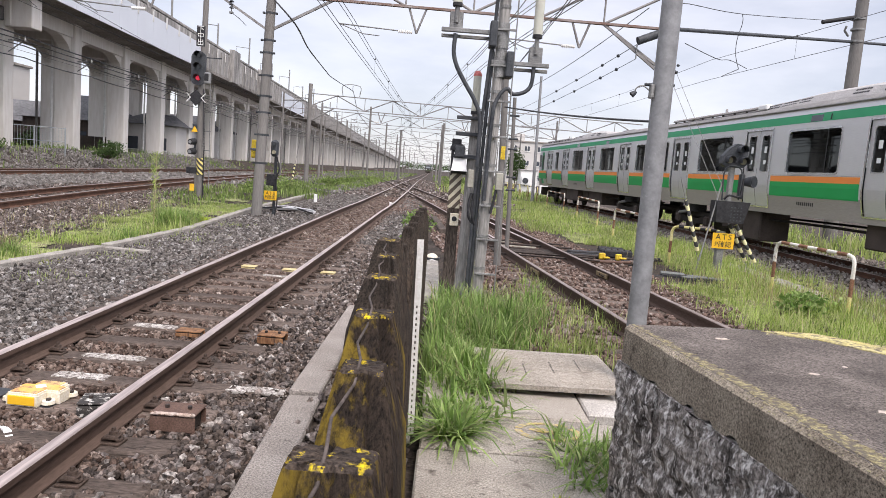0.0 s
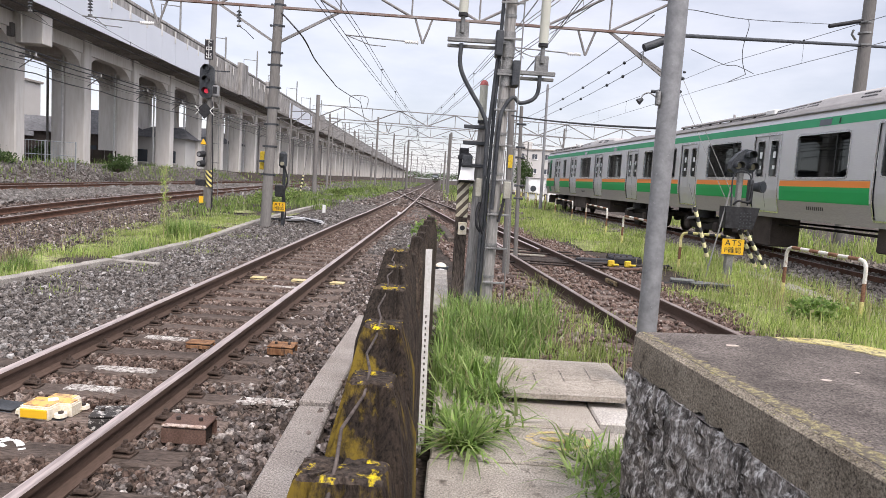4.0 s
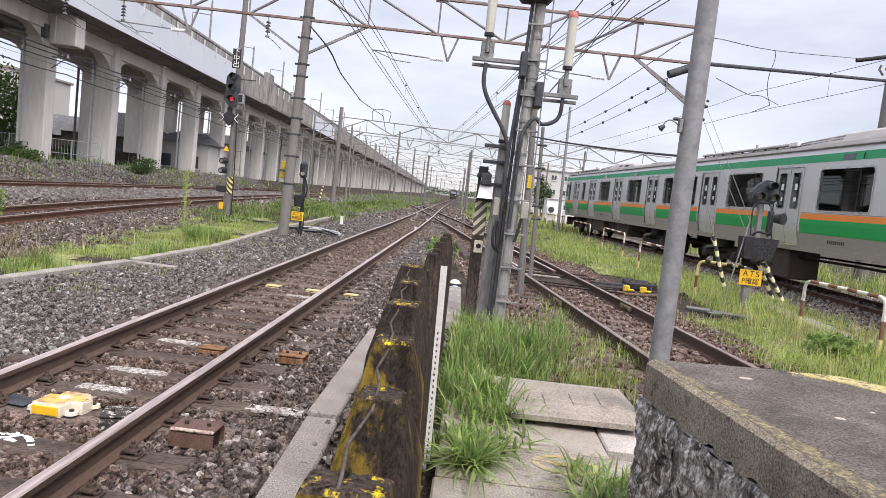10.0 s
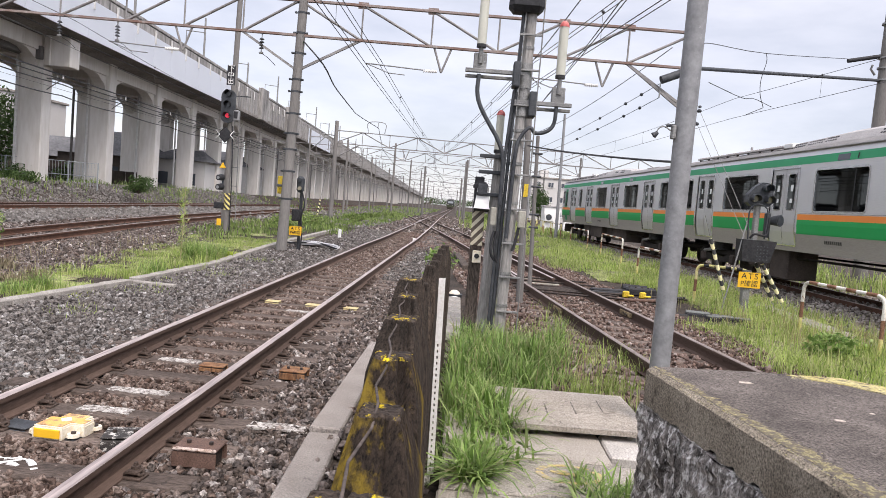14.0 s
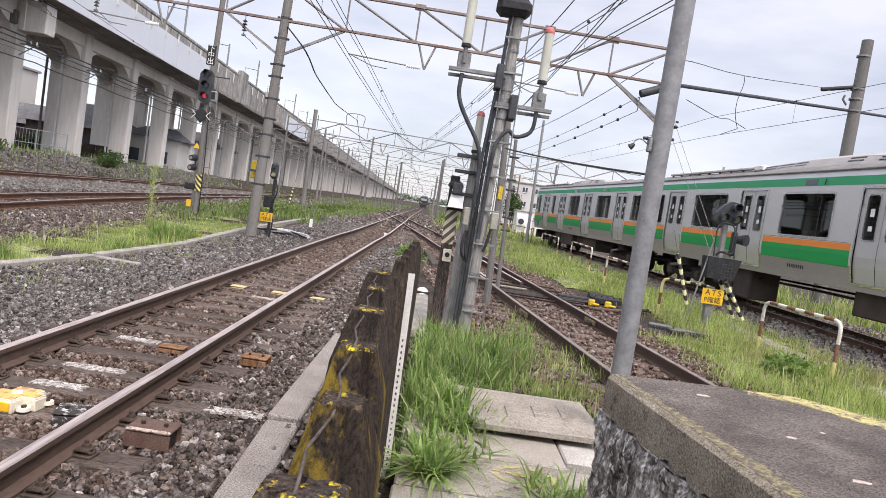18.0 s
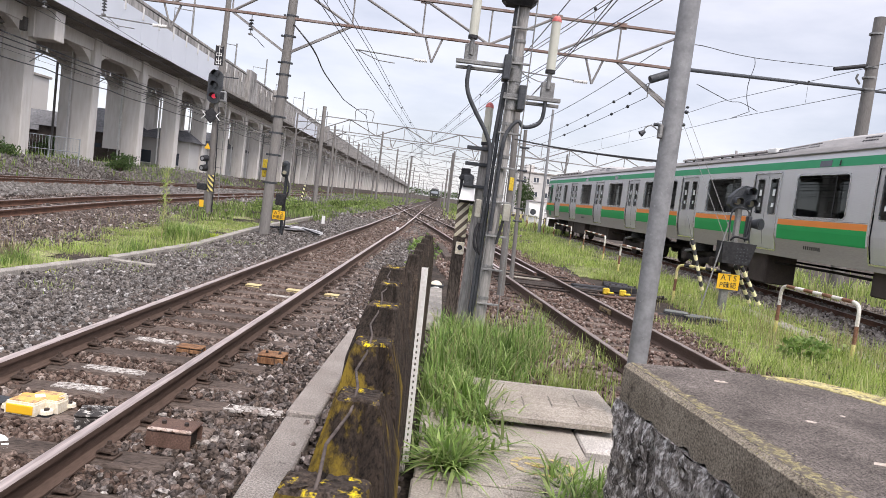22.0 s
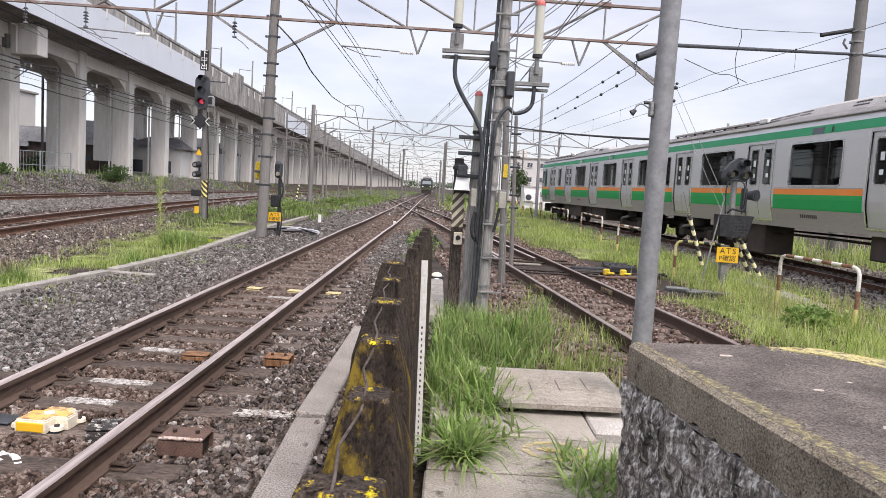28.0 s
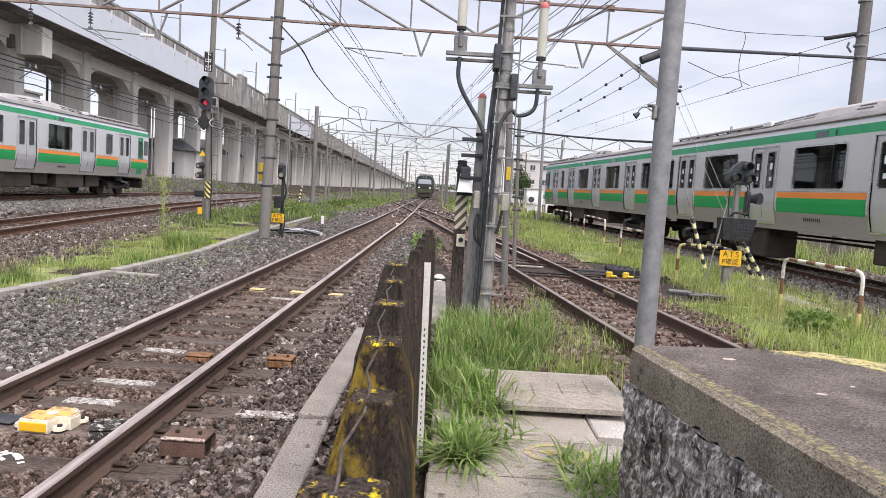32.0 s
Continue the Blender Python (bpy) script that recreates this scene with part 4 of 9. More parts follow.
def platform_end():
    """Old platform end: a concrete coping course over rubble stone."""
    th = thing("platform_end", pose(0, 0, 0), "weathered old platform end of dark concrete coping on sooty rubble stone", "platform")
    ztop, zc, zb = 0.87, 0.69, -0.16
    edge = [(0.885, 3.29), (1.10, 1.70), (1.22, 0.4), (1.3, -1.2)]
    fine = []
    for (ax, ay), (bx, by) in zip(edge[:2], edge[1:3]):
        fine += [(ax + (bx - ax) * k / 48, ay + (by - ay) * k / 48) for k in range(48)]
    rim = fine + edge[2:]
    ne = len(rim)
    outline = rim + [(4.2, -1.2), (4.2, 2.0), (3.0, 2.6), (2.12, 3.12), (2.0, 3.30), (1.84, 3.41), (1.45, 3.40)]
    rng = random.Random(4)
    mb = MB()
    n = len(outline)
    def worn(i, s, f):
        return s * noise.noise(Vector((i * f, s * 90, 2.0)))
    inner = [(x + (0.02 + worn(i, 0.012, 0.6) if i < ne else 0.0), y - (0.0 if i < ne else 0.015)) for i, (x, y) in enumerate(outline)]
    v = [(x, y, ztop - 0.02) for x, y in outline] + [(x, y, ztop) for x, y in inner] + [(x, y, zc + max(0.0, worn(i, 0.05, 0.42) - 0.008) + worn(i, 0.012, 1.3)) if 0 < i < ne - 1 else (x, y, zc) for i, (x, y) in enumerate(outline)]
    mb.add(v, [tuple(range(2 * n - 1, n - 1, -1))], False, 1)
    mb.add(v, [(i, (i + 1) % n, n + (i + 1) % n, n + i) for i in range(n)])
    mb.add(v, [(2 * n + i, 2 * n + (i + 1) % n, (i + 1) % n, i) for i in range(n)])
    mb.add([(x, y, zc + 0.035) for x, y in outline], [tuple(range(n))])
    me = mb.mesh("coping", [M_CONC_DARK, M_CONC_TOP])
    bm = bmesh.new()
    bm.from_mesh(me)
    bmesh.ops.recalc_face_normals(bm, faces=bm.faces)
    bm.to_mesh(me)
    bm.free()
    part("coping", me, None, th, "dark concrete coping with a mossy edge")
    # rubble face: lumpy stones course by course along the exposed side
    core = MB()
    core.prism([(x + 0.09, y - 0.06) if i < ne else (x - 0.05, y - 0.05) for i, (x, y) in enumerate(outline)], "z", zb, zc - 0.002)
    me = core.mesh("rubble_core", M_ROCK)
    bm = bmesh.new()
    bm.from_mesh(me)
    bmesh.ops.recalc_face_normals(bm, faces=bm.faces)
    bm.to_mesh(me)
    bm.free()
    part("rubble_core", me, None, th)
    for a, b in zip(edge[:-2], edge[1:-1]):
        a, b = Vector((*a, 0)), Vector((*b, 0))
        d = (b - a).normalized()
        out = Vector((d.y, -d.x, 0))
        length = (b - a).length
        z = zb
        while z < zc - 0.02:
            h = min(rng.uniform(0.2, 0.34), zc - z)
            if zc - z - h < 0.1:
                h = zc - z
            s = -0.02 if a.y > 3 else 0.0
            while s < length:
                w = rng.uniform(0.3, 0.55)
                st = MB()
                k = 14
                vv = []
                seed = Vector((rng.uniform(0, 50), rng.uniform(0, 50), 0))
                for i in range(k + 1):
                    for j in range(k + 1):
                        u, t = i / k, j / k
                        edge_in = min(u, 1 - u, t, 1 - t)
                        q = Vector((u * w * 9, t * h * 9, 0)) + seed
                        bulge = 0.012 * min(1, edge_in * 6) + 0.03 * noise.noise(q) + 0.018 * noise.noise(q * 2.6) + 0.008 * noise.noise(q * 6)
                        p = a + d * (s + (w + 0.004) * u) + out * bulge
                        vv.append((p.x, p.y, z + h * t))
                grid = [(i * (k + 1) + j, (i + 1) * (k + 1) + j, (i + 1) * (k + 1) + j + 1, i * (k + 1) + j + 1) for i in range(k) for j in range(k)]
                st.add(vv, grid, False)
                back = [(Vector(vv[q]) - out * 0.12) for q in (0, k * (k + 1), (k + 1) ** 2 - 1, k)]
                st.add([vv[0], vv[k * (k + 1)], vv[-1], vv[k]] + back, [(0, 4, 5, 1), (1, 5, 6, 2), (2, 6, 7, 3), (3, 7, 4, 0)])
                part("stone", st, M_ROCK, th)
                s += w
            z += h
    # end face stones, towards the tracks ahead
    for x0, x1 in ((0.92, 1.2), (1.2, 1.5), (1.5, 1.84)):
        for z0, z1 in ((zb, 0.12), (0.12, 0.4), (0.4, 0.69)):
            st = MB().box(((x0 + x1) / 2, 3.33, (z0 + z1) / 2), (x1 - x0 - 0.015, 0.12, z1 - z0 - 0.015), 0.03)
            part("stone", st, M_ROCK, th)
    # dry moss along the edge and the far corner
    ms = MB()
    k = 0
    while k < 3200:
        t = rng.random() ** 0.7 * 1.2
        p = Vector((*edge[0], 0)).lerp(Vector((*edge[1], 0)), t)
        dens = 0.5 + 0.5 * noise.noise(Vector((t * 9, 1.0, 0))) + 0.5 * noise.noise(Vector((t * 31, 4.0, 0)))
        k += 1
        if rng.random() > dens:
            continue
        o = abs(rng.gauss(0, 0.014 + 0.05 * t))
        ms.sphere((p.x + 0.006 + o, p.y, ztop - 0.0015 - (0.012 if o < 0.012 else 0)), rng.uniform(0.0015, 0.005), 5, 2, 0.5, 0.0)
    k = 0
    while k < 3000:
        k += 1
        t = rng.random()
        p = Vector((1.6, 3.4, 0)).lerp(Vector((1.9, 3.38, 0)), t * 3) if t < 0.33 else Vector((1.9, 3.38, 0)).lerp(Vector((2.75, 2.72, 0)), (t - 0.33) * 1.5)
        if rng.random() > 0.55 + noise.noise(Vector((t * 14, 2.0, 0))):
            continue
        o = abs(rng.gauss(0, 0.05))
        ms.sphere((p.x - o * 0.5, p.y - o - 0.015, ztop - 0.002), rng.uniform(0.002, 0.008), 5, 2, 0.5, 0.0)
    mat_pts = [(1.56, 3.36), (1.7, 3.385), (1.83, 3.39), (1.97, 3.285), (2.09, 3.11), (2.3, 2.985), (2.5, 2.87), (2.46, 2.8), (2.22, 2.9), (2.08, 2.96), (1.97, 3.03), (1.9, 3.1), (1.84, 3.17), (1.78, 3.25), (1.66, 3.29)]
    strip = MB()
    rows = []
    for k in range(241):
        p = Vector((*edge[0], 0)).lerp(Vector((*edge[1], 0)), k / 200)
        w = 0.012 + 0.06 * k / 240 + 0.04 * abs(noise.noise(Vector((k * 0.04, 3, 0)))) + 0.03 * noise.noise(Vector((k * 0.3, 8, 0))) + 0.02 * noise.noise(Vector((k * 0.9, 5, 0)))
        rows.append(((p.x + 0.03, p.y), (p.x + 0.034 + max(0.006, w), p.y + 0.006)))
    v = [(x, y, ztop + 0.0012) for r in rows for x, y in r] + [(x, y, ztop - 0.003) for r in rows for x, y in r]
    o = 482
    strip.add(v, [(2 * k, 2 * k + 2, 2 * k + 3, 2 * k + 1) for k in range(240)] + [(2 * k, o + 2 * k, o + 2 * k + 2, 2 * k + 2) for k in range(240)] + [(2 * k + 1, 2 * k + 3, o + 2 * k + 3, o + 2 * k + 1) for k in range(240)])
    part("moss_strip", strip, M_MOSS_EDGE, th, "thin worn band of dry moss along the edge")
    part("moss_mat", MB().prism(mat_pts, "z", ztop - 0.004, ztop + 0.004), M_MOSS_BRIGHT, th, "bright yellow moss on the far corner")
    part("moss", ms, M_MOSS, th, "dry yellow moss along the coping edge")
    for x, y, w, r in ((1.27, 3.11, 0.09, 10), (1.436, 2.18, 0.085, -20), (1.42, 2.6, 0.04, -30), (1.62, 2.75, 0.03, 15)):
        pts = [(x + math.cos(a + r) * w * rng.uniform(0.3, 0.6), y + math.sin(a + r) * w * rng.uniform(0.15, 0.4)) for a in np.linspace(0, 4.7, 5)]
        part("paint_fleck", MB().prism(pts, "z", ztop + 0.001, ztop + 0.003), M_FLECK, th, "peeling pale paint fleck")


platform_end()


M_FADED_YELLOW = surf("faded_yellow_mark", (0.55, 0.42, 0.14), (0.5, 0.42, 0.25), 9, 0.9, bump=0.0, stain=(0.33, 0.3, 0.25), stain_at=0.5)


M_PAVE_PALE = surf("whitish_slab", (0.44, 0.41, 0.375), (0.6, 0.57, 0.53), 4, 0.9, bump=0.4, grain=90, stain=(0.45, 0.42, 0.38), stain_at=0.6, grain_mix=0.4)


def path_slabs():
    th = thing("footpath", pose(0, 0, 0), "worn pale concrete slab footpath between fence and platform end", "path", kind="structure")
    rows = [(2.4, 3.2, -0.05, 1.0), (3.212, 3.87, -0.06, 1.3), (3.884, 4.47, -0.05, 1.36), (4.485, 5.3, -0.06, 1.4)]
    for i, (y0, y1, x0, x1) in enumerate(rows):
        z = arr(rail_z, y0) - 0.14
        if i == 3:
            part("slab", MB().box((1.23, 4.94, z + 0.008), (0.34, 0.64, 0.09), 0.012), M_PAVE_PALE, th, "whitish slab beside the platform")
            x1 = 1.05
        mb = MB().box(((x0 + x1) / 2, (y0 + y1) / 2, z + 0.005), (x1 - x0, y1 - y0, 0.09), 0.012)
        part("slab", mb, M_PAVE_DARK if y0 < 4.0 else M_PAVE, th)
    for i, y in enumerate(np.arange(7.8, 15.6, 0.6)):
        mb = MB().box((0, 0, 0), (0.42, 0.59, 0.08), 0.01)
        part("slab", mb, M_CONC, th, at=pose(6.28 - 0.03 * (y - 10), y, arr(ground_z, 6.2, y) + 0.0, 0, 0, 1.7))
    for i, y in enumerate(np.arange(8.6, 11.6, 0.52)):
        mb = MB().box((0, 0, 0), (0.3, 0.5, 0.1), 0.012)
        part("slab", mb, M_CONC, th, at=pose(-0.16 - 0.02 * (y - 9), y, arr(rail_z, y) - 0.13, 0, 0, 1.5))
    cap = thing("cable_pit_cap", pose(-0.17, 11.95, arr(rail_z, 11.95) - 0.13), "domed white plastic cap in a dark dish on the slab path", "cap")
    part("dish", MB().cyl((0, 0, -0.03), (0, 0, 0.03), 0.12, 0.135, 20), M_DARKGREY, cap)
    part("dome", MB().sphere((0, 0, 0.02), 0.1, 18, 10, 0.75), M_CREAM, cap, "whitish dome")
    # faded yellow painted ring
    ring = MB()
    for k in range(30):
        if k % 11 == 3:
            continue
        a0, a1 = k * math.tau / 30, (k + 1) * math.tau / 30
        q = [(0.74 + r * math.cos(a), 4.25 + r * 0.75 * math.sin(a), arr(rail_z, 3.884) - 0.0862) for r, a in ((0.165, a0), (0.21, a0), (0.21, a1), (0.165, a1))]
        ring.add(q, [(0, 1, 2, 3)])
    part("painted_ring", ring, M_FADED_YELLOW, th, "faded yellow painted ring")
    rg = random.Random(77)
    for k in range(9):
        px, py, r = 0.76 + rg.gauss(0, 0.06), 4.26 + rg.gauss(0, 0.025), rg.uniform(0.02, 0.045)
        blot = [(px + math.cos(a) * r * rg.uniform(0.7, 1.5), py + math.sin(a) * r * rg.uniform(0.3, 0.7)) for a in np.linspace(0, 5.8, 12)]
        z = arr(rail_z, 3.884) - 0.0862 + 0.0003 * k
        part("paint_blot", MB().prism(blot, "z", z - 0.002, z), M_FADED_YELLOW, th, "faded yellow paint blot")
    cover = thing("trough_cover", pose(0.9, 5.42, 0.026, 0.6, -0.6, 0.0), "large pale concrete cover slab lying loose on the path", "slab")
    part("cover", MB().prism([(-0.47, -0.5), (0.44, -0.49), (0.51, -0.15), (0.48, 0.46), (-0.6, 0.46)], "z", -0.008, 0.03), M_PAVE, cover)
    for k in range(44):
        part("ridge", MB().box((-0.02, -0.46 + 0.02 * k, 0.0305), (0.86 + 0.003 * k, 0.007, 0.0025)), M_PAVE, cover)
    # Black block added below the cover to draw its shadow line.
    part("shade_block", MB().box((-0.03, 0.05, -0.075), (0.8, 0.82, 0.105)), M_BLACK, cover, "black block standing in for shade under the cover")
    for k in range(3):
        part("lifting_groove", MB().box((-0.2 + 0.22 * k, -0.1 + 0.1 * k, 0.0305), (0.012, 0.3, 0.002)), M_UNDER, cover)


path_slabs()


def kerb_run(name, label, pts, w, h, mat, seg=0.6, zoff=0.0):
    """Kerb stones laid end to end along a line of points."""
    th = thing(name, pose(0, 0, 0), label, "kerb", kind="structure")
    for a, b in zip(pts[:-1], pts[1:]):
        a, b = Vector((*a, 0)), Vector((*b, 0))
        n = max(1, round((b - a).length / seg))
        turn = math.degrees(math.atan2(b.y - a.y, b.x - a.x)) - 90
        for i in range(n):
            c = a.lerp(b, (i + 0.5) / n)
            mb = MB().box((0, 0, -h / 2), (w, (b - a).length / n - 0.008, h), 0.012)
            part("kerb_stone", mb, mat, th, at=pose(c.x, c.y, arr(rail_z, c.y) + zoff, 0, 0, turn))
    return th


kerb_run("fence_kerb", "rough grey concrete kerb at the foot of the timber fence", [(-0.77, 2.6), (-0.85, 4.6), (-0.87, 7.6)], 0.22, 0.16, M_KERB, 2.1, -0.085)
bed = MB()
bed.add([(-0.8, 2.4, -0.125), (-0.1, 2.4, -0.125), (-0.74, 7.6, -0.06), (-0.2, 7.6, -0.06), (-0.62, 12.0, -0.01), (-0.3, 12.0, -0.01)], [(0, 1, 3, 2), (2, 3, 5, 4)])
tagged(part("fence_bed", bed, M_SOIL), "dark gritty fill between kerb and fence", "ground", kind="structure")
fb = scatter(19, 1500, -0.8, -0.12, 2.5, 8.0)
stones("ballast", np.column_stack([fb, np.full(len(fb), 0.07)]), 0.045, M_STONE, "dark stones at the foot of the timber fence", 29)
kerb_run("yard_kerb", "low concrete kerb bordering the grass strip", [(-5.62, 7.0), (-5.12, 10.45)], 0.16, 0.16, M_CONC, 0.62, -0.1)
kerb_run("yard_kerb", "low concrete kerb bordering the grass strip", [(-4.38, 10.42), (-5.06, 10.5)], 0.12, 0.14, M_CONC, 0.35, -0.12)
kerb_run("yard_kerb", "low concrete kerb bordering the grass strip", [(-5.12, 10.62), (-4.95, 13.5), (-5.25, 18.3), (-5.7, 30)], 0.16, 0.16, M_CONC, 0.62, -0.1)


def stump(i, x, y, zt, wt, wb, dp, slant, seed):
    """One upright old sleeper with a worn, tapering head."""
    rng = random.Random(seed)
    th = thing("fence_post", pose(x, y, 0, 0, 0, rng.uniform(-5, 5)), "split old tarred sleeper standing upright, flaked with yellow paint", "fence post", "timber fence")
    zb = -0.18
    # the heads are hewn to a blunt point on all four sides; below them the sleepers stand almost edge to edge
    lv = [(zb, wb * 1.2, dp, 0.0), (zt - 0.7, wb * 1.17, dp, 0.0), (zt - 0.3, wb * 1.1, dp, 0.0), (zt - 0.14, wb, dp * 0.82, slant * 0.3), (zt - 0.08, wt + (wb - wt) * 0.62, dp * 0.55, slant * 0.6), (zt - 0.035, wt + (wb - wt) * 0.3, dp * 0.36, slant), (zt - 0.014, wt * 1.06, dp * 0.28, slant), (zt - 0.005, wt, dp * 0.25, slant), (zt, wt * 0.9, dp * 0.21, slant)]
    n, mb = 72, MB()
    grooves = [min(0.0, rng.gauss(-0.001, 0.0022)) - (rng.uniform(0.004, 0.01) if rng.random() < 0.09 else 0) for _ in range(n)]
    bump_at = Vector((rng.uniform(0, 90), rng.uniform(0, 90), 0))
    v = []
    for z, w, d, sx in lv:
        for k in range(n):
            a = math.tau * k / n
            ca, sa = math.cos(a), math.sin(a)
            q = 1 / max(abs(ca), abs(sa)) * (0.97 if abs(abs(ca) - abs(sa)) < 0.12 else 1.0)
            g = grooves[k] + 0.004 * noise.noise(bump_at + Vector((ca * 2, sa * 2, z * 6))) + 0.002 * noise.noise(bump_at + Vector((ca * 7, sa * 7, z * 30)))
            px, py = ca * q * (w / 2 + g), sa * q * (d / 2 + g)
            drop = max(0, z - zt + 0.07) / 0.07 * (0.004 * noise.noise(bump_at + Vector((px * 30, py * 30, 5))) + grooves[k] * 0.5)
            v.append((px + sx, py, z + drop))
    f = [(j * n + k, j * n + (k + 1) % n, (j + 1) * n + (k + 1) % n, (j + 1) * n + k) for j in range(len(lv) - 1) for k in range(n)]
    mb.add(v, f)
    o = (len(lv) - 1) * n
    top = v[o:]
    inner = [(slant + (p[0] - slant) * 0.55, p[1] * 0.55, zt - 0.001 + 0.003 * noise.noise(bump_at + Vector((p[0] * 40, p[1] * 40, 9)))) for k, p in enumerate(top)]
    mb.add([*top, *inner, (slant, 0, zt - 0.003)], [(k, (k + 1) % n, n + (k + 1) % n, n + k) for k in range(n)] + [(n + k, n + (k + 1) % n, 2 * n) for k in range(n)], False, 1)
    for q in range(len(mb.f)):
        if (len(lv) - 2) * n <= q < (len(lv) - 1) * n:
            mb.m[q] = 1
    part("timber", mb, [M_TIMBER if i < 3 else M_TIMBER_PLAIN, M_FLAKED_TOP if i < 6 else M_TIMBER_PLAIN], th)
    return th


STUMPS = [(-0.124, 0.9, 1.142, 0.115, 0.165, 0.3, 0.0), (-0.121, 1.24, 1.168, 0.078, 0.146, 0.32, -0.003), (-0.148, 1.64, 1.181, 0.088, 0.15, 0.38, 0.0), (-0.174, 2.13, 1.192, 0.092, 0.145, 0.42, -0.004), (-0.207, 2.72, 1.183, 0.076, 0.142, 0.44, -0.004), (-0.24, 3.2, 1.196, 0.098, 0.145, 0.44, -0.004), (-0.222, 3.75, 1.12, 0.06, 0.11, 0.44, 0.0), (-0.208, 4.2, 1.175, 0.062, 0.1, 0.44, 0.0), (-0.208, 4.7, 1.165, 0.06, 0.1, 0.44, 0.0), (-0.212, 5.2, 1.178, 0.06, 0.1, 0.48, 0.0), (-0.21, 5.8, 1.18, 0.06, 0.1, 0.5, 0.0), (-0.208, 6.4, 1.178, 0.06, 0.1, 0.5, 0.0)]
for i, s in enumerate(STUMPS):
    stump(i, *s, seed=40 + i)


def fence_wire():
    rng = random.Random(8)
    pts = [(-0.15, 0.35, 1.17)]
    for i, s in enumerate(STUMPS[:7]):
        pts.append((s[0] + s[6] - 0.01, s[1] - s[5] * 0.16, s[2] - 0.02))
        pts.append((s[0] + s[6] - 0.008, s[1], s[2] + 0.01))
        nx = STUMPS[i + 1]
        pts.append(((s[0] * 0.6 + nx[0] * 0.4) - 0.03, s[1] * 0.5 + nx[1] * 0.5, s[2] - 0.012))
    th = thing("fence_wire", pose(0, 0, 0), "old grey twisted wire running over the fence posts", "wire")
    smooth = []
    for a, b in zip(pts[:-1], pts[1:]):
        a, b = Vector(a), Vector(b)
        smooth += [a.lerp(b, t) for t in (0, 0.33, 0.66)]
    part("wire", MB().tube(smooth, 0.0028, 7), M_OLDWIRE, th)
    part("tie", MB().cyl(Vector(pts[1]) + Vector((0, 0.02, 0)), Vector(pts[1]) + Vector((0, 0.035, 0.002)), 0.008, n=8), M_STEEL_DARK, th)


fence_wire()


def slotted_angle():
    x, y = -0.116, 4.25
    th = thing("slotted_angle_post", pose(x, y, -0.12, 0, -1.1, 0), "white slotted steel angle post, rust-spotted, beside the fence", "post")
    mb = MB()
    h, w = 1.22, 0.036
    z = 0.0
    for k in range(22):
        mb.box((0, 0, z + 0.01), (w, 0.003, 0.02))
        for o in (-1, 1):
            mb.box((o * 0.0112, 0, z + 0.0285), (0.0136, 0.003, 0.017))
        z += 0.037
    mb.box((0, 0, (z + h) / 2), (w, 0.003, h - z))
    mb.box((w / 2 + 0.0015, 0.012, h / 2), (0.003, 0.026, h))
    part("angle", mb, M_ANGLE, th)


slotted_angle()


# ---- trackside devices on the main track ----
M_LIP = surf("worn_pale_edge", (0.42, 0.3, 0.24), (0.55, 0.47, 0.42), 14, 0.7, bump=0.2, grain=60, stain=(0.13, 0.075, 0.05), stain_at=0.5)


M_FLECKED = surf("black_block_with_worn_white", (0.03, 0.028, 0.027), (0.07, 0.062, 0.057), 12, 0.7, bump=0.4, grain=90, stain=(0.72, 0.69, 0.64), stain_at=0.52)


def balise():
    th = thing("track_box", pose(-2.45, 4.29, -0.1, 0, 0, -4) @ Matrix.Diagonal((0.86, 0.95, 1, 1)), "faded orange and cream plastic signalling box between the rails", "signal box")
    def cross(g):
        return [(-0.16 + g, -0.13 + g), (0.07 - g, -0.13 + g), (0.07 - g, -0.03 + g), (0.17 - g, -0.03 + g), (0.17 - g, 0.08 - g), (0.11 - g, 0.08 - g), (0.11 - g, 0.16 - g), (-0.1 + g, 0.16 - g), (-0.1 + g, 0.07 - g), (-0.17 + g, 0.07 - g), (-0.17 + g, 0.0 + g), (-0.16 + g, 0.0 + g)]
    part("collar", MB().prism(cross(0.0), "z", 0.0, 0.066), M_CREAM, th, "cream plastic collar")
    part("rim", MB().prism(cross(0.007), "z", 0.066, 0.078), M_CREAM, th, "cream rim of the lid")
    part("body", MB().prism(cross(0.018), "z", 0.078, 0.083), M_ORANGE_BOX, th, "orange lid with brown stains")
    part("front_plate", MB().box((-0.045, -0.134, 0.035), (0.2, 0.01, 0.058), 0.004), M_SIGN_YELLOW, th, "orange front plate")
    for x, y in ((0.115, -0.07), (-0.185, -0.06), (0.16, 0.11)):
        lug = MB()
        lug.cyl((x, y, 0.012), (x, y, 0.032), 0.046, 0.042, 16)
        lug.cyl((x, y, 0.032), (x, y, 0.044), 0.018, n=10, slot=1)
        part("lug", lug, [M_CREAM, M_STEEL_DARK], th)
    part("badge", MB().box((-0.01, 0.02, 0.085), (0.065, 0.065, 0.004), 0.001, Matrix.Rotation(0.7, 3, "Z")), M_WHITE, th)
    part("base", MB().box((0, 0, -0.02), (0.3, 0.22, 0.05), 0.01), M_BLACK, th)


balise()


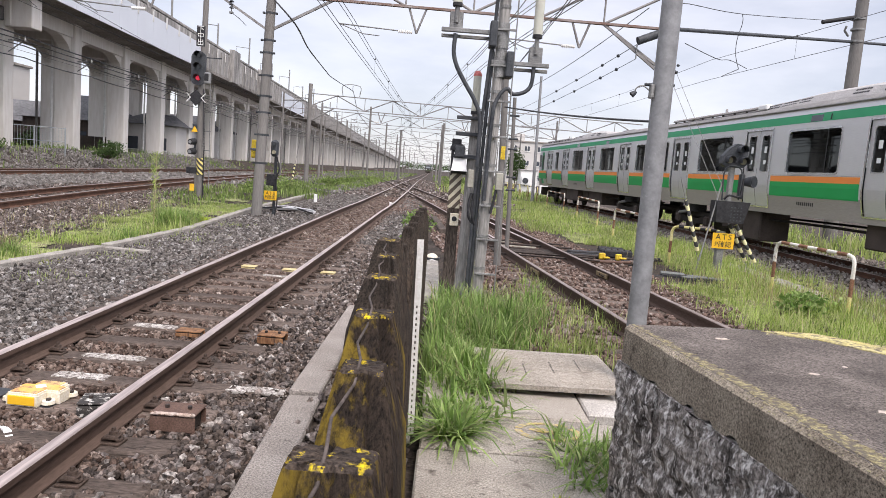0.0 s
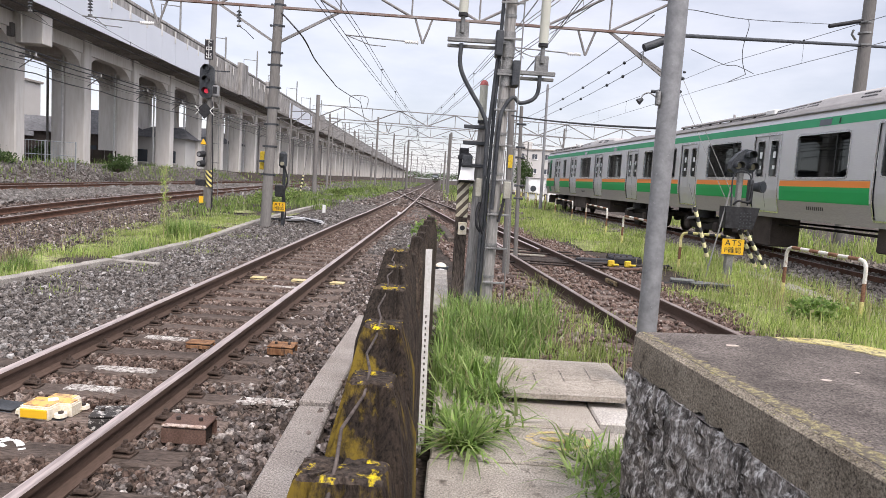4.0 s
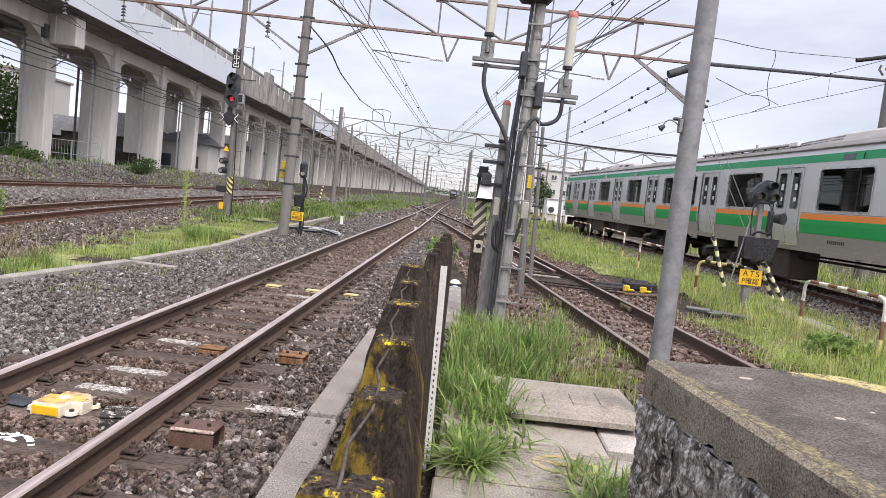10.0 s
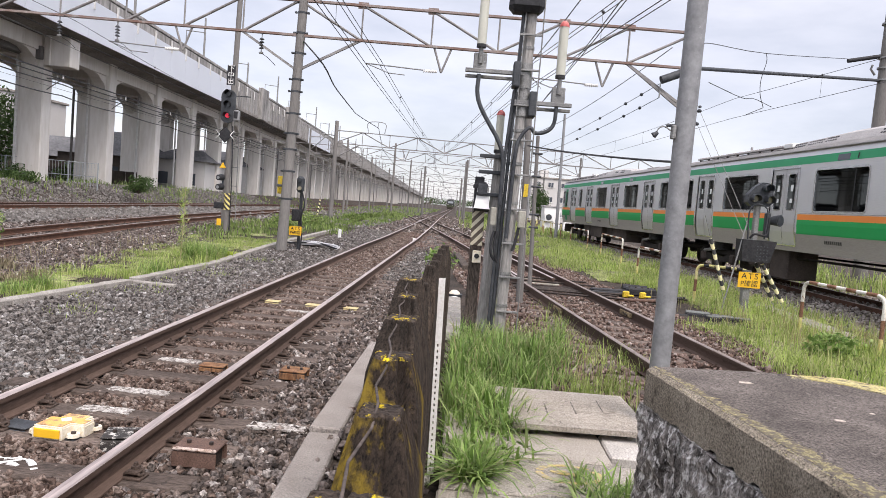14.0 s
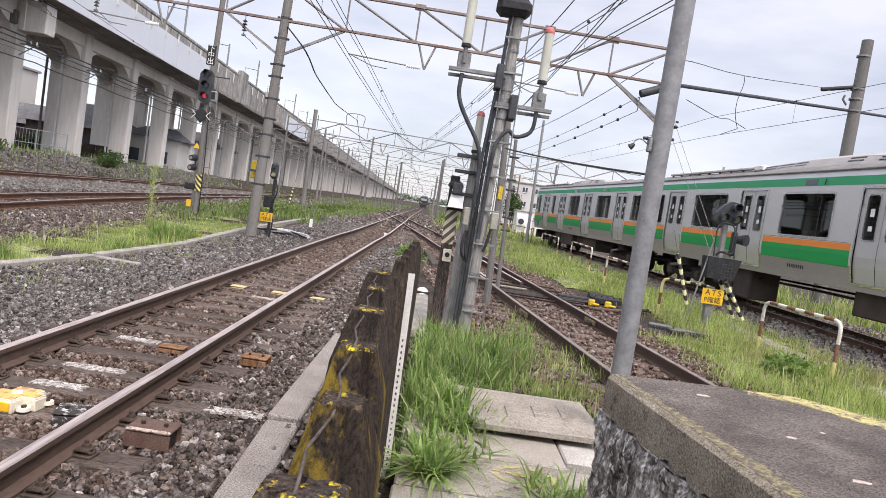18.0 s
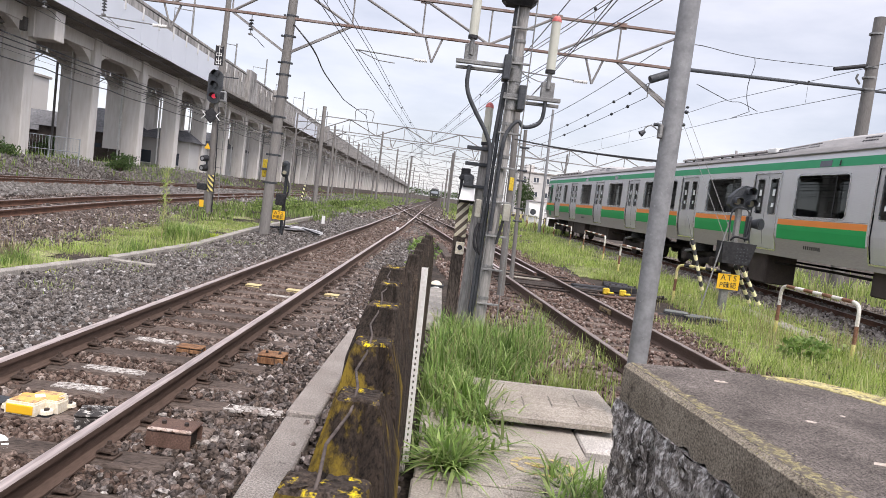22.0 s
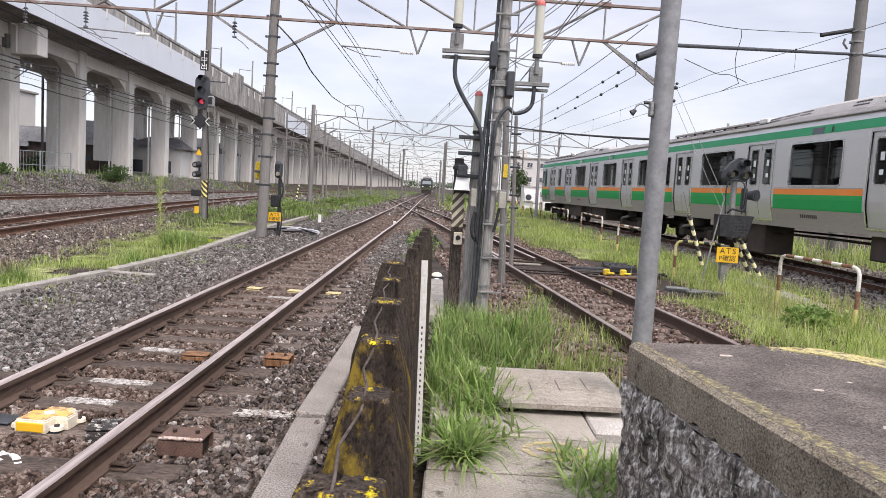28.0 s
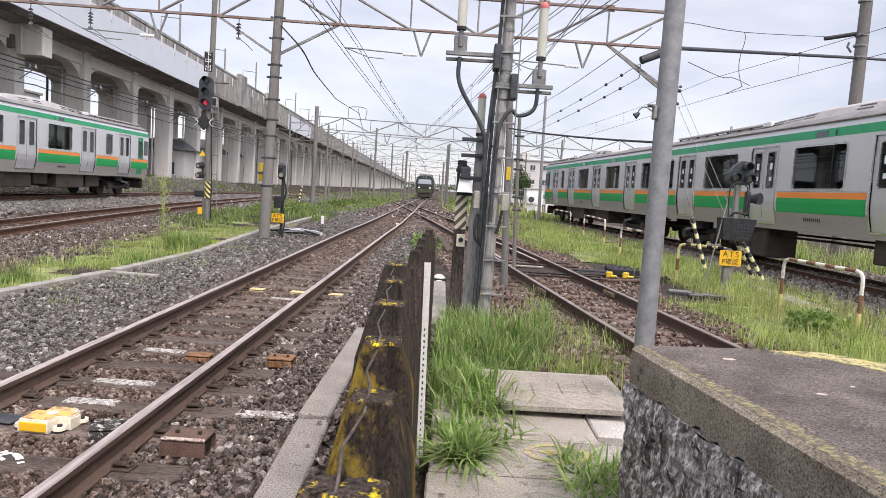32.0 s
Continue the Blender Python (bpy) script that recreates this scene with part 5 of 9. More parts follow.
def plate(x, y, w, d, h, mat, name, label, cat="plate", bolts=True, turn=0):
    th = thing(name, pose(x, y, arr(rail_z, y) - 0.165, 0, 0, turn), label, cat)
    t = 0.012
    cover = MB().box((0, 0, h - t / 2), (w, d, t), 0.004)
    cover.box((0, -d / 2 + t / 2, h / 2 - t), (w * 0.985, t, h - t * 1.4), 0.004)
    cover.box((0, d / 2 - t / 2, h / 2 - t), (w * 0.985, t, h - t * 1.4), 0.004)
    part("cover", cover, mat, th)
    part("core", MB().box((-0.01, 0, h / 2 - t), (w * 0.86, d - 2.4 * t, h - t * 1.2)), M_STEEL_DARK, th)
    if mat is M_RUST_PLATE:
        part("worn_lip", MB().box((0, -d / 2 + 0.002, h - 0.004), (w * 0.99, 0.024, 0.022), 0.008), M_LIP, th, "front edge worn pale")
    if bolts:
        for sx in (-0.25, 0.25):
            part("bolt", MB().cyl((sx * w, 0, h), (sx * w, 0, h + 0.018), 0.014, n=6), M_STEEL_DARK, th)
    return th


plate(-1.5, 4.08, 0.27, 0.2, 0.11, M_RUST_PLATE, "rail_brace_block", "brown steel block with two bolts against the rail")
plate(-1.44, 6.1, 0.23, 0.2, 0.075, M_RUST_ORANGE, "rail_brace_block", "orange-rusted steel block with two bolts against the rail")
plate(-2.02, 4.2, 0.24, 0.2, 0.09, M_FLECKED, "rail_brace_block", "worn white-flecked steel block inside the rail", turn=14)
plate(-2.78, 4.34, 0.2, 0.15, 0.03, M_DARKGREY, "rail_brace_plate", "flat dark grey plate inside the rail", bolts=False, turn=-8)
plate(-2.17, 6.1, 0.22, 0.14, 0.05, M_RUST_ORANGE, "rail_brace_block", "orange-rusted steel plate between the rails", bolts=False)
for yy_, xx_ in ((9.8, -1.58), (9.82, -2.7), (9.8, -2.12)):
    plate(xx_, yy_, 0.2, 0.16, 0.035, M_PLATE_YELLOW, "marker_plate", "small faded yellow plate on a sleeper", bolts=False)


def sleeper_paint():
    """Worn white and yellow marks on single sleepers."""
    rng = random.Random(12)
    spots = [(-2.45, 5.27, 0.5, 0.06, M_MARK), (-2.46, 4.79, 0.4, 0.05, M_MARK), (-1.22, 4.77, 0.42, 0.07, M_MARK), (-2.55, 6.27, 0.4, 0.05, M_MARK), (-2.2, 9.29, 0.35, 0.06, M_MARK)]
    for x, y, w, d, m in spots:
        z = arr(rail_z, y) - 0.1555
        th = thing("sleeper_paint", pose(0, 0, 0), "worn white paint on a weathered sleeper", "paint mark")
        n = 26
        edge_pts = []
        for k in range(n):
            a = math.tau * k / n
            q = 1 / max(abs(math.cos(a)) , abs(math.sin(a)))
            edge_pts.append((x + math.cos(a) * q * w / 2 * rng.uniform(0.86, 1.0), y + 0.01 + math.sin(a) * q * 0.075 * rng.uniform(0.6, 1.0)))
        part("patch", MB().prism(edge_pts, "z", z - 0.01, z + 0.004), m, th)
    # two arcs and a peaked mark in thick white paint, draped over sleeper and stones
    mark = thing("painted_mark", pose(0, 0, 0), "thick white painted arcs and a peaked mark on the track bed", "paint mark")
    strokes = ([(-2.87, 3.93), (-2.82, 3.84), (-2.74, 3.785), (-2.64, 3.755), (-2.54, 3.76), (-2.46, 3.79)], [(-2.8, 3.95), (-2.74, 3.88), (-2.64, 3.845), (-2.54, 3.85), (-2.47, 3.89)], [(-2.56, 3.745), (-2.5, 3.81), (-2.43, 3.87)], [(-2.43, 3.87), (-2.35, 3.8), (-2.27, 3.695)], [(-2.5, 3.79), (-2.4, 3.765), (-2.33, 3.76)])
    for line in strokes:
        fine = []
        for p, q in zip(line[:-1], line[1:]):
            fine += [Vector((*p, 0)).lerp(Vector((*q, 0)), t / 4) for t in range(4)]
        fine.append(Vector((*line[-1], 0)))
        left, right, wv = [], [], []
        for i, p in enumerate(fine):
            d = (fine[min(i + 1, len(fine) - 1)] - fine[max(i - 1, 0)]).normalized()
            o = Vector((-d.y, d.x, 0)) * rng.uniform(0.011, 0.02)
            wv.append(-0.113 + 0.018 * noise.noise(p * 23))
            left.append(p + o)
            right.append(p - o)
        mb, n = MB(), len(fine)
        up = [(p.x, p.y, h + 0.004) for p, h in zip(left, wv)] + [(p.x, p.y, h + 0.004) for p, h in zip(right, wv)]
        low = [(x, y, z - 0.02) for x, y, z in up]
        mb.add(up + low, [(n + i, n + i + 1, i + 1, i) for i in range(n - 1)] + [(i, i + 1, 2 * n + i + 1, 2 * n + i) for i in range(n - 1)] + [(3 * n + i, 3 * n + i + 1, n + i + 1, n + i) for i in range(n - 1)])
        part("stroke", mb, M_WHITE, mark)


sleeper_paint()


# ---- poles, lamps and signals ----
def lamp_tube(parent, x, y, z0, z1, r=0.056):
    t = part("lamp_tube", MB().cyl((x, y, z0), (x, y, z1), r, n=14), M_TUBE, parent, "milky lamp tube with a red cap")
    part("cap", MB().sphere((x, y, z1), r * 1.08, 12, 5, 1.3, 0.0), M_RED_CAP, t)
    part("collar", MB().cyl((x, y, z0 - 0.03), (x, y, z0 + 0.01), r * 1.05, n=14), M_BLACK, t)
    part("stem", MB().cyl((x, y, z0 - 0.22), (x, y, z0 - 0.03), r * 0.5, n=10), M_GALV, t)
    return t


def main_pole():
    x, y = 0.457, 8.7
    zb = -0.14
    th = thing("warning_lamp_pole", pose(0, 0, 0), "grey concrete pole carrying warning lamps, conduits and step irons", "pole")
    part("shaft", MB().cyl((x - 0.003, y, zb), (x + 0.09, y, 4.6), 0.078, 0.062, 20), M_POLE_PALE, th)
    part("conduit", MB().tube([(x - 0.1, y - 0.03, zb), (x - 0.062, y - 0.03, 2.0), (x - 0.012, y - 0.03, 4.5)], 0.022, 8), M_DARKGREY, th)
    part("conduit", MB().tube([(x - 0.135, y - 0.05, zb), (x - 0.105, y - 0.05, 2.2), (x - 0.06, y - 0.05, 3.0)], 0.02, 8), M_DARKGREY, th)
    for z in (0.35, 0.75, 1.14, 1.62, 2.1, 2.5, 3.0, 3.5):
        part("band", MB().cyl((x + 0.0195 * z, y, z), (x + 0.0195 * z, y, z + 0.035), 0.084 - 0.003 * z, n=20), M_GALV, th)
    # ladder rail on the far side with rungs
    for z in (0.3, 0.725, 1.14, 1.56, 1.98, 2.4, 2.82, 3.24, 3.66):
        part("step_iron", MB().box((0.535, y - 0.095, z), (0.27, 0.03, 0.024), 0.004), M_GALV, th)
    part("ladder_rail", MB().cyl((0.672, y - 0.095, zb), (0.676, y - 0.095, 4.5), 0.008, n=6), M_GALV, th)
    part("ladder_rail", MB().cyl((0.405, y - 0.1, 0.6), (0.47, y - 0.1, 4.5), 0.007, n=6), M_GALV, th)
    for sx, z, z0, z1, lx in ((-1, 3.2, 3.5, 4.06, -0.045), (1, 2.86, 3.2, 3.78, 0.93)):
        arm = part("arm", MB().box(((x + lx) / 2 + sx * 0.06, y - 0.06, z), (abs(lx - x) + 0.22, 0.05, 0.05), 0.006), M_GALV, th)
        part("arm_rail", MB().box(((x + lx) / 2 + sx * 0.06, y + 0.06, z - 0.05), (abs(lx - x) + 0.22, 0.04, 0.04), 0.006), M_GALV, arm)
        part("clamp", MB().box((x + 0.06 + sx * 0.11, y - 0.02, z - 0.02), (0.09, 0.24, 0.3), 0.012), M_DARKGREY, arm)
        part("clamp", MB().cyl((x + 0.06, y, z - 0.17), (x + 0.06, y, z + 0.13), 0.085, n=18), M_GALV, arm)
        part("junction_box", MB().box((lx, y - 0.03, z + 0.1), (0.16, 0.1, 0.22), 0.01), M_GALV, arm)
        lamp_tube(th, lx, y - 0.08, z0, z1)
    part("cable", MB().tube([(-0.045, y - 0.05, 3.16), (-0.05, y - 0.05, 2.95), (0.0, y - 0.06, 2.78), (0.12, y - 0.07, 2.58), (0.25, y - 0.08, 2.38), (0.33, y - 0.08, 2.15), (0.34, y - 0.08, 1.6)], 0.026, 8), M_DARKGREY, th, "thick dark conduit hose")
    part("cable", MB().tube([(0.92, y - 0.05, 2.84), (0.91, y - 0.05, 2.64), (0.84, y - 0.06, 2.54), (0.7, y - 0.07, 2.5), (0.62, y - 0.08, 2.56), (0.52, y - 0.1, 2.44), (0.47, y - 0.12, 2.2), (0.45, y - 0.12, 1.2)], 0.024, 8), M_DARKGREY, th, "thick dark conduit hose")
    part("bell", MB().box((x, y - 0.05, 4.02), (0.42, 0.3, 0.2), 0.06), M_BLACK, th)
    # switch boxes at breast height
    bx = part("switch_box", MB().box((0.27, y - 0.12, 1.455), (0.07, 0.08, 0.22), 0.01), M_BEIGE, th)
    part("switch_box", MB().box((0.62, y - 0.1, 1.445), (0.09, 0.08, 0.21), 0.01), M_BEIGE, th)
    part("hose", MB().tube([(0.3, y - 0.12, 1.28), (0.27, y - 0.14, 1.15), (0.28, y - 0.14, 1.0), (0.33, y - 0.12, 0.92)], 0.018, 7), M_BLACK, th)
    part("hose", MB().tube([(0.33, y - 0.12, 1.28), (0.31, y - 0.14, 1.1), (0.34, y - 0.14, 0.95), (0.36, y - 0.12, 0.9)], 0.016, 7), M_BLACK, th)
    part("hose", MB().tube([(0.6, y - 0.1, 1.4), (0.57, y - 0.12, 1.2), (0.54, y - 0.12, 1.05)], 0.018, 7), M_BLACK, th)
    # side pole with its own lamp
    s = thing("side_lamp_pole", pose(0, 0, 0), "slim grey concrete pole with a red-capped lamp and dark brackets", "pole")
    part("shaft", MB().cyl((0.243, 8.95, zb), (0.292, 8.95, 2.25), 0.066, 0.06, 16), M_POLE_PALE, s)
    lamp_tube(s, 0.27, 8.93, 2.28, 2.72, 0.05)
    for z in (1.72, 2.0, 2.2):
        part("bracket", MB().box((0.2, 8.88, z), (0.3, 0.06, 0.045), 0.006), M_DARKGREY, s)
    part("bracket", MB().box((0.12, 8.86, 1.78), (0.12, 0.1, 0.14), 0.01), M_DARKGREY, s)
    rear = thing("rear_pole", pose(0, 0, 0), "thin grey pole with a yellow label behind the lamp pole", "pole")
    part("shaft", MB().cyl((0.95, 12.0, -0.1), (0.83, 12.0, 3.2), 0.062, 0.052, 14), M_POLE_CONC, rear)
    part("label", MB().box((0.885, 11.93, 1.9), (0.075, 0.012, 0.22), 0.003), M_YELLOW, rear, "small yellow label")
    thin = thing("insulator_pole", pose(1.28, 14.0, -0.05), "slender grey pole studded with dark cable insulators", "pole")
    part("shaft", MB().cyl((0, 0, 0), (-0.1, 0, 3.1), 0.045, 0.035, 10), M_POLE_CONC, thin)
    for z in (1.3, 1.55, 2.1, 2.3, 2.75):
        part("insulator", MB().cyl((-0.09 - z * 0.03, -0.02, z), (0.1 - z * 0.03, -0.02, z), 0.022, n=8), M_DARKGREY, thin)


main_pole()


def timber_post():
    th = thing("timber_post", pose(0.095, 9.05, -0.14), "square tarred timber post with worn tiger bands and a white horn", "post")
    part("post", MB().box((0, 0, 0.6), (0.15, 0.15, 1.2), 0.012), M_TIMBER_GREY, th)
    part("striped_top", MB().box((0, 0, 1.43), (0.153, 0.153, 0.46), 0.01), M_STRIPE_POST, th, "cream and brown tiger bands")
    part("head", MB().box((-0.02, 0, 1.82), (0.12, 0.12, 0.52), 0.01), M_BLACK, th)
    b = part("phone_box", MB().box((0.02, -0.09, 1.06), (0.11, 0.04, 0.16), 0.008), M_CREAM, th, "cream push-button box")
    part("button", MB().cyl((0.02, -0.112, 1.07), (0.02, -0.125, 1.07), 0.032, n=12), M_BLACK, b)
    horn = MB()
    prof = [(0.045, 0.3), (0.065, 0.29), (0.095, 0.02), (0.105, 0.0)]
    v, n = [], 4
    for r, z in prof:
        v += [(sx * r * 1.0, sy * r, z) for sx, sy in ((-1, -1), (1, -1), (1, 1), (-1, 1))]
    horn.add(v, [(j * n + k, j * n + (k + 1) % n, (j + 1) * n + (k + 1) % n, (j + 1) * n + k) for j in range(len(prof) - 1) for k in range(n)])
    horn.add(v[:4], [(3, 2, 1, 0)])
    horn.add([(x * 0.97, y * 0.97, 0.012) for x, y, _ in v[-4:]], [(3, 2, 1, 0)], False, 1)
    part("horn", horn, [M_WHITE_CLEAN, M_BLACK], th, "white square warning horn", at=pose(0.03, -0.15, 1.65, -15, 0, 0))
    part("cowl", MB().sphere((0.0, -0.02, 1.95), 0.1, 12, 6, 0.8, -0.2), M_BLACK, th)
    part("mount", MB().cyl((0.0, -0.02, 1.92), (0.03, -0.08, 1.88), 0.03, n=8), M_BLACK, th)


timber_post()


def steel_pole():
    th = thing("steel_pole", pose(0, 0, 0), "mottled galvanised steel pole beside the platform end", "pole")
    part("shaft", MB().cyl((1.485, 5.2, -0.16), (1.5, 5.2, 5.2), 0.072, 0.072, 24), M_STEEL_POLE, th)
    part("bracket", MB().cyl((1.36, 5.2, 2.25), (1.52, 5.2, 2.25), 0.012, n=8), M_DARKGREY, th)
    part("box", MB().box((1.405, 5.17, 2.2), (0.03, 0.05, 0.1), 0.006), M_GALV, th)
    arm = part("lamp_arm", MB().tube([(1.4, 5.17, 2.2), (1.34, 5.17, 2.235), (1.3, 5.17, 2.22), (1.285, 5.17, 2.19)], 0.005, 6), M_GALV, th)
    part("lamp_head", MB().cyl((1.295, 5.17, 2.19), (1.265, 5.17, 2.165), 0.012, 0.024, 10), M_DARKGREY, arm)
    for z in (2.4,):
        part("insulator", MB().sphere((1.585, 5.2, z), 0.012, 10, 6, 0.8), M_DARKGREY, th)


steel_pole()


def text_mesh(body, size, mat, name, spacing=1.0):
    cu = bpy.data.curves.new(name, "FONT")
    cu.body, cu.size, cu.align_x, cu.align_y, cu.extrude, cu.space_character = body, size, "CENTER", "CENTER", 0.002, spacing
    tmp = bpy.data.objects.new("tmp", cu)
    scene.collection.objects.link(tmp)
    dg = bpy.context.evaluated_depsgraph_get()
    me = bpy.data.meshes.new_from_object(tmp.evaluated_get(dg))
    bpy.data.objects.remove(tmp)
    me.materials.clear()
    me.materials.append(mat)
    return me


def signal_mast(x, y, z, chars):
    th = thing("signal_mast", pose(x, y, z), "colour-light signal mast showing red, with a black destination board", "railway signal")
    part("mast", MB().cyl((0, 0, -0.1), (-0.1, 0, 4.35), 0.09, 0.072, 16), M_POLE_CONC, th)
    oval = [(0.23 * math.cos(a) - 0.12, 4.0 + 0.2 * math.sin(a) + (0.32 if math.sin(a) > 0 else -0.32)) for a in np.linspace(0, math.tau, 28, endpoint=False)]
    head = part("head", MB().prism(oval, "y", -0.16, -0.1), M_DARKGREY, th, "dark oval signal head")
    for z, m in ((4.4, M_LENS_DARK), (4.05, M_LENS_DARK), (3.7, M_RED)):
        ln = part("lens", MB().cyl((-0.12, -0.16, z), (-0.12, -0.185, z), 0.07 if m is M_RED else 0.085, n=18), m, head, "lit red lens" if m is M_RED else "unlit dark lens")
        hood = MB()
        k = 10
        v = [(-0.12 + 0.105 * math.cos(a), yy, z + 0.105 * math.sin(a)) for yy in (-0.16, -0.34) for a in np.linspace(-0.3, math.pi + 0.3, k)]
        v2 = [(-0.12 + 0.098 * math.cos(a), yy, z + 0.098 * math.sin(a)) for yy in (-0.16, -0.34) for a in np.linspace(-0.3, math.pi + 0.3, k)]
        hood.add(v, [(i, i + 1, k + i + 1, k + i) for i in range(k - 1)])
        hood.add(v2, [(i, k + i, k + i + 1, i + 1) for i in range(k - 1)])
        part("hood", hood, M_BLACK, head)
    side = part("route_light", MB().box((0.15, -0.12, 3.72), (0.2, 0.14, 0.36), 0.04), M_STEEL_POLE, th)
    part("face", MB().box((0.15, -0.195, 3.74), (0.13, 0.01, 0.22), 0.02), M_BLACK, side)
    board = part("destination_board", MB().box((-0.1, -0.1, 4.98), (0.26, 0.03, 0.62), 0.006), M_BLACK, th, "black board with white characters")
    for k, c in enumerate(chars):
        part("character", text_mesh(c, 0.215, M_WHITE_CLEAN, "character"), None, board, at=pose(-0.1, -0.117, 5.18 - 0.2 * k, 90, 0, 0))
    part("cross_arm", MB().box((0.2, -0.02, 4.35), (0.7, 0.03, 0.03)), M_DARKGREY, th)
    dia = MB().prism([(-0.42, 3.1), (-0.16, 3.36), (0.1, 3.1), (-0.16, 2.84)], "y", -0.17, -0.15)
    d = part("diamond", dia, M_BLACK, th, "dark diamond plate with white corner marks")
    for sx in (-1, 1):
        for sz in (-1, 1):
            a = Vector((-0.16 + sx * 0.3, -0.175, 3.1))
            part("corner_mark", MB().box(a.lerp(Vector((-0.16 + sx * 0.17, -0.175, 3.1 + sz * 0.14)), 0.5), (0.024, 0.006, 0.19), 0, Matrix.Rotation(sx * sz * 0.75, 3, "Y")), M_WHITE_CLEAN, d)
    part("warning_plate", MB().prism([(-0.27, 2.05), (-0.07, 2.05), (-0.17, 2.23)], "y", -0.16, -0.15), M_SIGN_YELLOW, th, "small yellow warning triangle")
    for z in (1.75, 1.45):
        lamp = part("small_lamp", MB().cyl((-0.2, -0.06, z), (-0.26, -0.26, z - 0.02), 0.11, 0.09, 12), M_BLACK, th)
        part("lens", MB().cyl((-0.26, -0.262, z - 0.02), (-0.262, -0.27, z - 0.02), 0.055, n=12), M_STEEL_POLE, lamp)
    part("striped_guard", MB().cyl((0.0, 0, 0.72), (-0.015, 0, 1.25), 0.112, n=16), M_STRIPE_YB, th, "yellow and black guard sleeve")
    part("cabinet", MB().box((-0.25, -0.02, 0.85), (0.32, 0.2, 0.2), 0.02), M_BLACK, th)
    part("label", MB().box((-0.2, -0.13, 0.32), (0.14, 0.015, 0.22), 0.003), M_SIGN_YELLOW, th, "small yellow label plate")
    for z in (0.9, 1.5, 2.1, 2.7, 3.2):
        part("rung", MB().cyl((-0.05, 0.12, z), (0.24, 0.12, z), 0.012, n=6), M_GALV, th)
    part("ladder", MB().cyl((0.24, 0.12, 0.3), (0.18, 0.12, 3.9), 0.014, n=6), M_GALV, th)
    part("cable", MB().tube([(0.12, -0.05, 0.0), (0.11, -0.06, 1.6), (0.04, -0.07, 3.4)], 0.02, 6), M_BLACK, th)


signal_mast(-7.83, 22.3, 0.1, "下中出")
signal_mast(-15.2, 20.0, 0.1, "下本出")


def repeater():
    """Low signal with three lamps on a black box, with its yellow plate."""
    x, y = 5.22, 13.3
    th = thing("repeater_signal", pose(x, y, 0.0), "low three-lamp signal with a side lamp over a black box", "railway signal")
    part("post", MB().box((0.0, 0, 0.3), (0.13, 0.13, 1.0), 0.01), M_GALV, th)
    part("neck", MB().box((0.06, 0, 1.68), (0.1, 0.1, 0.7), 0.02), M_GALV, th)
    box = MB().prism([(-0.2, 0.97), (0.3, 0.97), (0.4, 1.37), (-0.22, 1.37)], "y", -0.22, 0.12)
    bx = part("box", box, M_BLACK, th, "black equipment box with a perforated front")
    for i in range(4):
        for j in range(5):
            part("rivet", MB().cyl((0.06 + i * 0.06, -0.22, 1.02 + j * 0.06), (0.06 + i * 0.06, -0.228, 1.02 + j * 0.06), 0.012, n=6), M_DARKGREY, bx)
    outline = [(-0.15, 2.2), (-0.02, 2.36), (0.1, 2.44), (0.22, 2.43), (0.3, 2.3), (0.32, 2.08), (0.24, 2.0), (-0.08, 2.0), (-0.16, 2.06)]
    head = part("head", MB().prism(outline, "y", -0.06, 0.1), M_DARKGREY, th, "dark grey three-lamp head")
    for lx, lz, m in ((0.17, 2.33, M_LENS_DARK), (-0.03, 2.13, M_LENS_CREAM), (0.22, 2.12, M_LENS_CREAM)):
        part("lens", MB().cyl((lx, -0.06, lz), (lx, -0.1, lz), 0.06, n=16), m, head)
        hood = MB()
        k = 12
        a_ = np.linspace(-0.5, math.pi + 0.5, k)
        v = [(lx + 0.082 * math.cos(a), yy, lz + 0.082 * math.sin(a)) for yy in (-0.06, -0.24) for a in a_]
        w = [(lx + 0.074 * math.cos(a), yy, lz + 0.074 * math.sin(a)) for yy in (-0.06, -0.24) for a in a_]
        hood.add(v, [(i, i + 1, k + i + 1, k + i) for i in range(k - 1)], True)
        hood.add(w, [(i, k + i, k + i + 1, i + 1) for i in range(k - 1)], True)
        hood.add([v[k + i] for i in range(k)] + [w[k + i] for i in range(k)], [(i, i + 1, k + i + 1, k + i) for i in range(k - 1)])
        part("hood", hood, M_DARKGREY, head)
    sl = part("side_lamp", MB().cyl((0.3, -0.02, 1.75), (0.42, -0.2, 1.76), 0.07, 0.11, 16), M_DARKGREY, th, "hooded side lamp")
    part("lens", MB().cyl((0.418, -0.197, 1.76), (0.425, -0.207, 1.76), 0.09, n=16), M_LENS_DARK, sl)
    part("side_frame", MB().box((0.26, -0.02, 1.66), (0.09, 0.12, 0.46), 0.02), M_DARKGREY, th)
    part("cage", MB().tube([(-0.1, -0.12, 1.38), (-0.1, -0.12, 1.96), (0.2, -0.12, 1.96), (0.2, -0.12, 1.4)], 0.014, 6), M_DARKGREY, th)
    part("hose", MB().tube([(-0.08, -0.15, 1.4), (0.0, -0.18, 1.48), (0.22, -0.16, 1.48), (0.26, -0.1, 1.8)], 0.02, 6), M_BLACK, th)
    sg = part("sign", MB().box((0.02, -0.1, 0.62), (0.41, 0.012, 0.29), 0.004), M_SIGN_YELLOW, th, "yellow plate lettered ATS P and two characters")
    part("lettering", text_mesh("ATS", 0.15, M_BAR, "lettering", 1.3), None, sg, at=pose(0.02, -0.1075, 0.69, 90, 0, 0))
